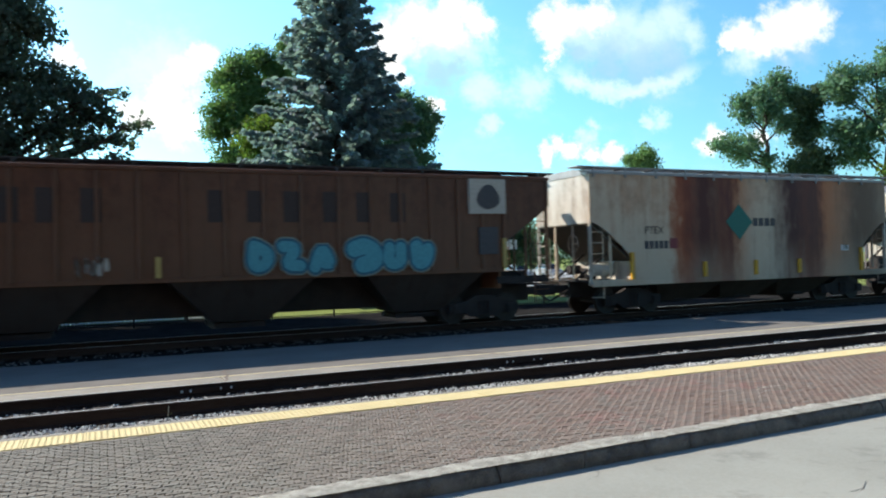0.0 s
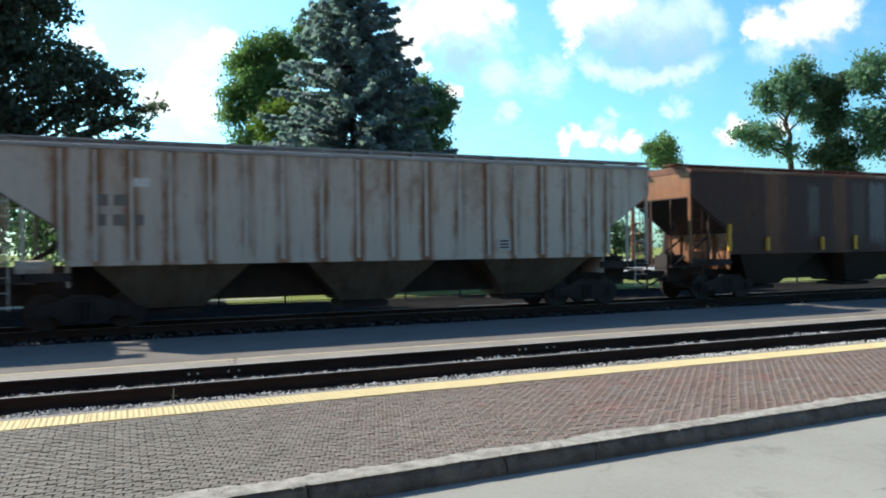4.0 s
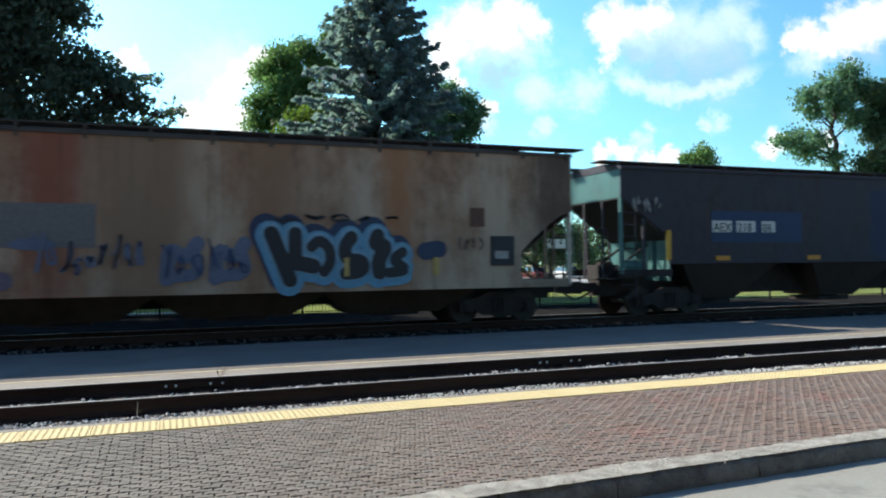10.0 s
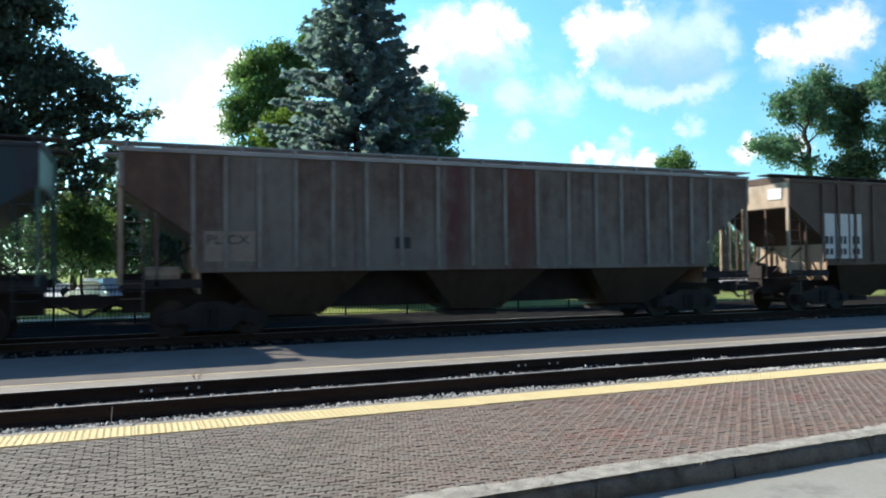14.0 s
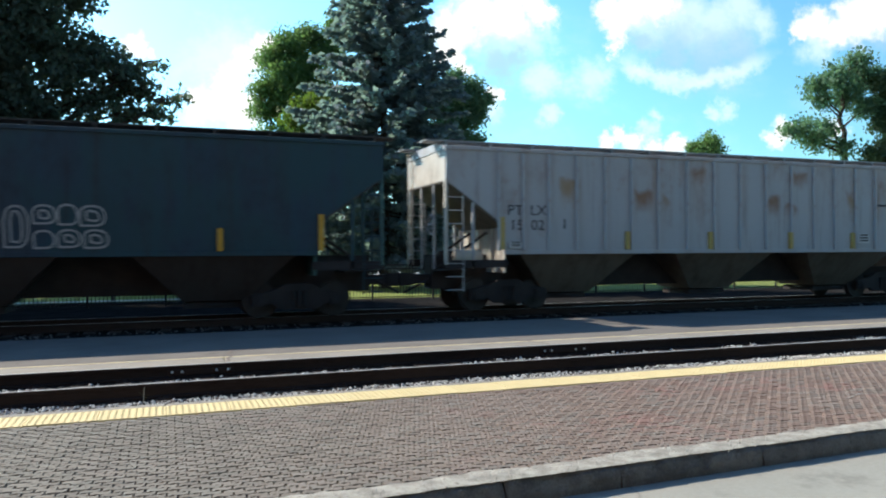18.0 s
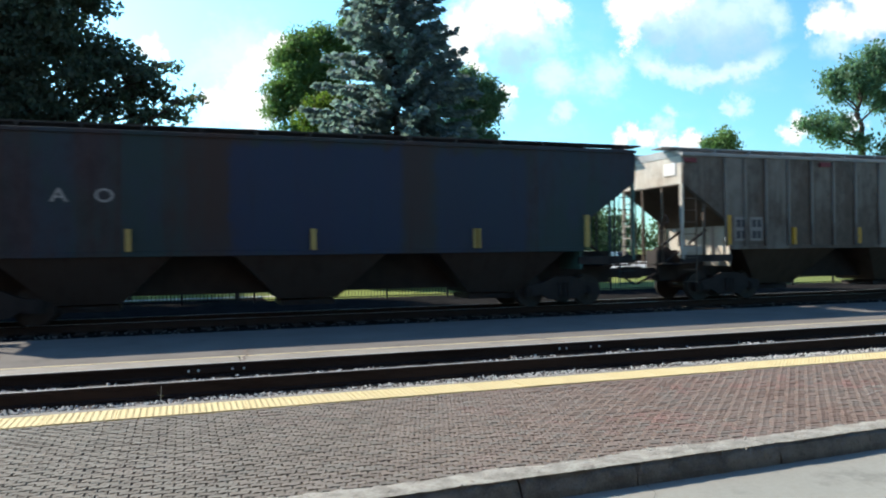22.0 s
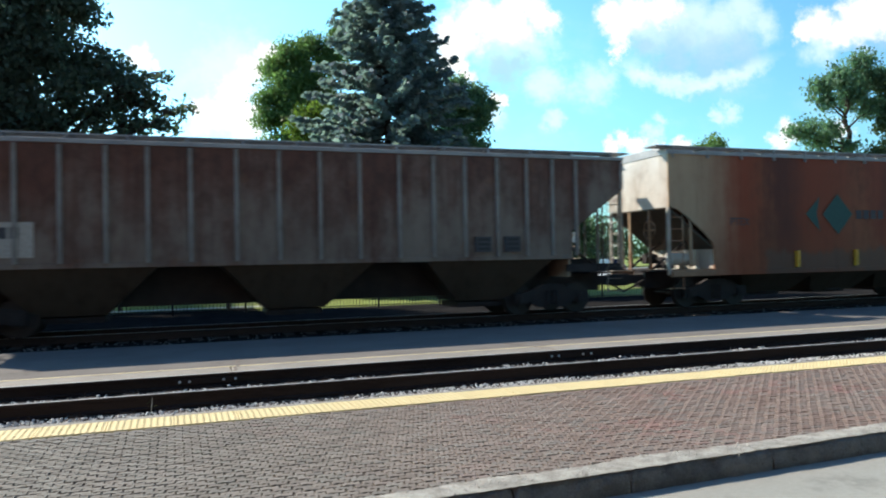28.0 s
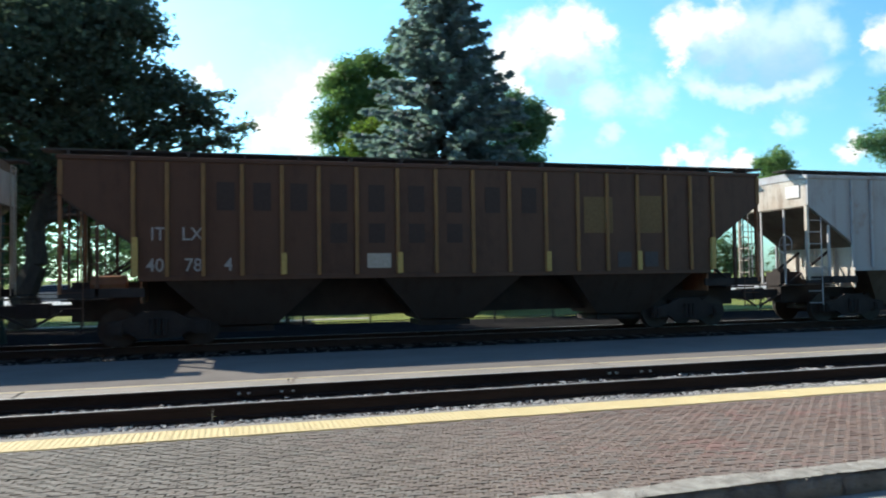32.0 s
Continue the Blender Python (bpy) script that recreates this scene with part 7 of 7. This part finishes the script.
    # the open-crowned trees at the far end
    broadleaf("pine_like_tree", (45.2, 39.3, g), "open-crowned tall tree with bare lower limbs", [(0.8, -0.3, 15.1, 0.83), (2.1, 0.3, 14.2, 0.88), (-0.8, 0.2, 14.0, 0.86), (-2.9, -0.2, 13.1, 0.76), (0.1, 0, 12.8, 0.96), (-4.2, 0, 10.2, 0.67), (-2.8, 0.1, 9.5, 0.76), (-1.6, 0.2, 10.4, 0.6), (1.6, -0.3, 12.0, 0.79), (-0.7, -0.3, 9.0, 0.6), (-5.2, 0.1, 10.0, 0.41), (3.2, 0, 14.3, 0.67), (-2.1, 0.2, 12.3, 0.6)], L_OLIVE, 9500, 0.15, 0.24, 9.5, 15, 110, 0.27, flat=0.8, spray=0.3)
    broadleaf("slim_tree", (48.2, 38.5, g), "slim dark tree with an open crown", [(-0.8, -0.3, 13.6, 0.7), (1.0, 0.2, 13.5, 0.62), (0.2, 0.2, 12.2, 0.79), (-0.6, -0.2, 10.8, 0.7), (1.7, 0, 14.3, 0.63), (1.3, 0, 11.6, 0.53)], L_FAR, 6500, 0.15, 0.2, 9, 25, 70, 0.27, flat=0.8, spray=0.3)
    broadleaf("tall_tree", (53.6, 35.4, g), "tall branching tree with an airy crown", [(-5.4, -0.3, 14.8, 0.84), (-2.5, 0.3, 15.3, 0.73), (0.6, 0.2, 17.0, 0.8), (-0.6, -0.2, 15.7, 0.79), (-4.8, 0, 13.4, 0.85), (-0.7, 0, 13.7, 0.88), (-4.9, 0.2, 10.8, 1.1), (-3.7, 0.3, 9.4, 1.19), (1.2, -0.3, 14.8, 0.8), (-6.4, -0.3, 13.9, 0.58), (-2.2, 0.3, 11.2, 1.04), (-0.4, 0, 12.4, 0.7), (1.8, 0.2, 13.8, 0.9)], L_OLIVE, 12500, 0.16, 0.3, 8.5, 16, 150, 0.31, flat=0.8, spray=0.35)
    broadleaf("tall_tree", (55.0, 31.0, g), "tall leafy tree at the end of the row", [(-4.4, -0.4, 14.1, 1.04), (-1.9, 0.3, 15.4, 0.82), (-0.2, 0.4, 13.5, 1.42), (2.1, -0.3, 14.8, 1.28), (-1.8, 0, 11.7, 1.64), (1.1, -0.1, 11.3, 1.69), (-4.2, 0.1, 11.9, 0.96), (-5.9, 0.3, 10.5, 0.87), (-3.3, -0.5, 9.9, 1.21), (5.1, -1.0, 12.9, 2.19), (6.9, 0.6, 15.7, 1.78)], L_OLIVE, 17000, 0.16, 0.32, 7.5, 17, 200, 0.34, flat=0.8, spray=0.35)
    broadleaf("broadleaf_tree", (51.6, 31.0, g), "bright green low tree below the tall row", [(-3.3, -0.3, 7.9, 0.86), (-1.3, 0.3, 8.6, 0.8), (1.4, 0.3, 8.6, 1.06), (4.3, -0.3, 8.3, 1.09), (-4.6, 0, 7.4, 0.54), (0.2, 0, 7.0, 1.6), (3, 0, 6.6, 1.6), (-2.6, 0, 6.4, 1.5)], L_LIME, 13000, 0.14, 0.2, 4.5, 18, 200, 0.26)
    broadleaf("broadleaf_tree", (47.6, 37.6, g), "dark shrubby tree below the open crowns", [(-0.1, -0.4, 9.1, 1.12), (-1.4, 0.3, 8.6, 0.77), (1.2, 0.2, 8.8, 0.87), (0, 0, 7.4, 1.5)], L_FAR, 7000, 0.14, 0.2, 4, 19, 110, 0.28)
    broadleaf("round_tree", (61.2, 72.6, g), "small round-headed tree far away", [(-0.2, -0.4, 14.7, 1.22), (-1.7, 0.3, 14.2, 0.81), (1.3, 0.2, 14.3, 0.82), (0, -0.3, 13.4, 1.3), (-1.0, 0, 12.6, 1.2), (1.0, 0, 12.6, 1.2)], L_GREEN, 7000, 0.18, 0.3, 8, 20, 130, 0.3)
    # a belt of trees that closes the view behind the car park
    rng = random.Random(40)
    for k in range(16):
        x = -46 + k * 10.5 + rng.uniform(-2, 2)
        y = 104 + rng.uniform(-5, 8)
        h = rng.uniform(5.0, 8.0)
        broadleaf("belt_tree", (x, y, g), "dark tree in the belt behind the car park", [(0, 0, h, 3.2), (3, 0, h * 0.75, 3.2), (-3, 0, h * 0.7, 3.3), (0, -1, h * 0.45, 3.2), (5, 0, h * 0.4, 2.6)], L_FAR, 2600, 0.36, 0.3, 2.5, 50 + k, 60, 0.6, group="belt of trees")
    # the leftmost, mostly unseen, are added or raised to shade the lawn
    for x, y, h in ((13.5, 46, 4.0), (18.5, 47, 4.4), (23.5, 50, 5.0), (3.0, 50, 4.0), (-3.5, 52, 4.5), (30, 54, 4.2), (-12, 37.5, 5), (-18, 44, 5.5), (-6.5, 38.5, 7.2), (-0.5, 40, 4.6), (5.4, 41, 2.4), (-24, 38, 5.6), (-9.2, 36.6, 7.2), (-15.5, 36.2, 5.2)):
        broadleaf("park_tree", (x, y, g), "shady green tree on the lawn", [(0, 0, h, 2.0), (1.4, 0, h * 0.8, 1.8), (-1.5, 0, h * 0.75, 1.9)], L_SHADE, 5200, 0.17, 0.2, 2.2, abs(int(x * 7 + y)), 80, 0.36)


# ---------------------------------------------------------------- bricks of the platform, last of the large work
SCUFF = (7.1, 6.1, 4.6, 5.5)    # two places where pale scuffs gather
PAVER, ROW = 0.136, 0.068      # length and breadth of a zigzag paver


def paver_outline(inset=0.0):
    """A zigzag interlocking paver, about its middle."""
    a, q, w = PAVER / 2 - 0.0028 - inset, PAVER / 4, 0.009
    h = ROW / 2 - 0.0030 - inset
    return [(-a, -w - h), (-q, w - h), (q, -w - h), (a, w - h), (a, w + h), (q, -w + h), (-q, w + h), (-a, -w + h)]


def build_bricks():
    low, high = paver_outline(), paver_outline(0.0038)
    n = len(low)
    shape = [(x, y, -0.018) for x, y in low] + [(x, y, 0.0) for x, y in high]
    faces = [tuple(range(n, 2 * n))] + [(k, (k + 1) % n, n + (k + 1) % n, n + k) for k in range(n)]
    single_me = bpy.data.meshes.new("brick")
    single_me.from_pydata(shape, [], faces)
    single_me.materials.append(brick_material("brick_paver", False))
    paving = thing("brick_paving", (0, 0, 0), "worn red-brown zigzag brick paving in staggered rows", "paving", kind="structure")
    rng = random.Random(77)
    laid = []
    for r in range(int((7.62 - 3.9) / ROW)):
        y, slip = 7.60 - ROW / 2 - r * ROW, rng.uniform(-0.003, 0.003)
        for k in range(int(44 / PAVER)):
            x = -7 + (k + 0.5 * (r % 2)) * PAVER + slip
            if y > kerb_y(x) + 0.26:
                laid.append((x, y))
    laid.sort(key=lambda b: (b[0] - 0.9) ** 2 + (b[1] - 5.2) ** 2)
    verts, polys, points = [], [], np.array(shape)
    for i, (x, y) in enumerate(laid):
        m = pose(x + rng.gauss(0, 0.0022), y + rng.gauss(0, 0.0016), rng.uniform(-0.003, 0.003), rng.uniform(-1.2, 1.2), rng.uniform(-0.8, 0.8), rng.uniform(-0.8, 0.8))
        if i < 300:
            ob = new("brick", single_me)
            ob.parent = paving
            ob.matrix_local = m
        else:
            base = 2 * n * (i - 300)
            turn = np.array(m.to_3x3())
            verts.append(points @ turn.T + np.array(m.translation))
            polys += [tuple(base + v for v in f) for f in faces]
    me = bpy.data.meshes.new("further_bricks")
    me.from_pydata(np.concatenate(verts).tolist(), [], polys)
    me.materials.append(brick_material("brick_paver_field", True))
    ob = new("further_bricks", me)
    ob.parent = paving
    tagged(ob, "", "", "", "stuff")
    # sheet added to fill the joints and lighten their shade towards the far end
    bm = bmesh.new()
    for (x0, z0), (x1, z1) in (((3.0, -0.0155), (7.5, -0.0068)), ((7.5, -0.0068), (37.0, -0.0068))):
        bm.faces.new([bm.verts.new(p) for p in ((x0, kerb_y(x0) + 0.21, z0), (x1, kerb_y(x1) + 0.21, z1), (x1, 7.62, z1), (x0, 7.62, z0))])
    part("joint_sand", bm, M_SAND, paving, "sand sheet added to lighten the joints' shade")
    # pale scuffs on the trodden bricks
    bm = bmesh.new()
    for k in range(26):
        x, y, a = rng.choice(((SCUFF[0], SCUFF[1]), (SCUFF[2], SCUFF[3]))), 0, 0
        x, y = x[0] + rng.gauss(0, 0.5), x[1] + rng.gauss(0, 0.14)
        l, w, a = rng.uniform(0.05, 0.22), rng.uniform(0.003, 0.009), rng.gauss(0.1, 0.3)
        if y < kerb_y(x) + 0.3 or y > 7.55:
            continue
        c, s = math.cos(a), math.sin(a)
        bm.faces.new([bm.verts.new((x + c * u - s * v, y + s * u + c * v, 0.0045)) for u, v in ((-l, -w), (l, -w * 0.4), (l, w * 0.4), (-l, w))])
    ob = part("scuff_marks", bm, M_MORTAR, paving, "pale scuff marks")
    tagged(ob, "", "", "", "stuff")
    bm = bmesh.new()
    add_box(bm, 37, 200, 6.6, 7.62, -0.1, -0.002)
    add_box(bm, -120, -7.1, 4.4, 7.62, -0.1, -0.002)
    part("far_paving", bm, surface("far_brick_paving", (0.17, 0.10, 0.088), (0.24, 0.155, 0.14), 1.0, 40.0, 0.8), paving)


build_fence()
build_lamp()
build_parked_cars()
build_trees()
build_bricks()


# ---------------------------------------------------------------- what moves
def motions():
    """The train rolls by at a steady speed; its wheels turn while they pass the platform."""
    for car, x0 in CARS:
        walk(car, [(t, pose(x0 - SPEED * t, TRACK_Y, 0)) for t in (0, 4, 8, 12, 16, 20, 24, 28, 32)])
    step = SPEED / FPS / 0.42
    for wheel, x0, place in WHEELS:
        first = max(0, math.ceil((x0 - 36) / SPEED * FPS))
        last = min(32 * FPS, math.floor((x0 + 7) / SPEED * FPS))
        rows = [(0, pose(place, 0, 0.42))]
        for k in range(max(first, 1), last + 1):
            rows.append((k / FPS, pose(place, 0, 0.42, 0, -math.degrees(step * (k - first)) % 360, 0)))
        if rows[-1][0] < 32:
            rows.append((32, rows[-1][1]))
        walk(wheel, rows)


motions()
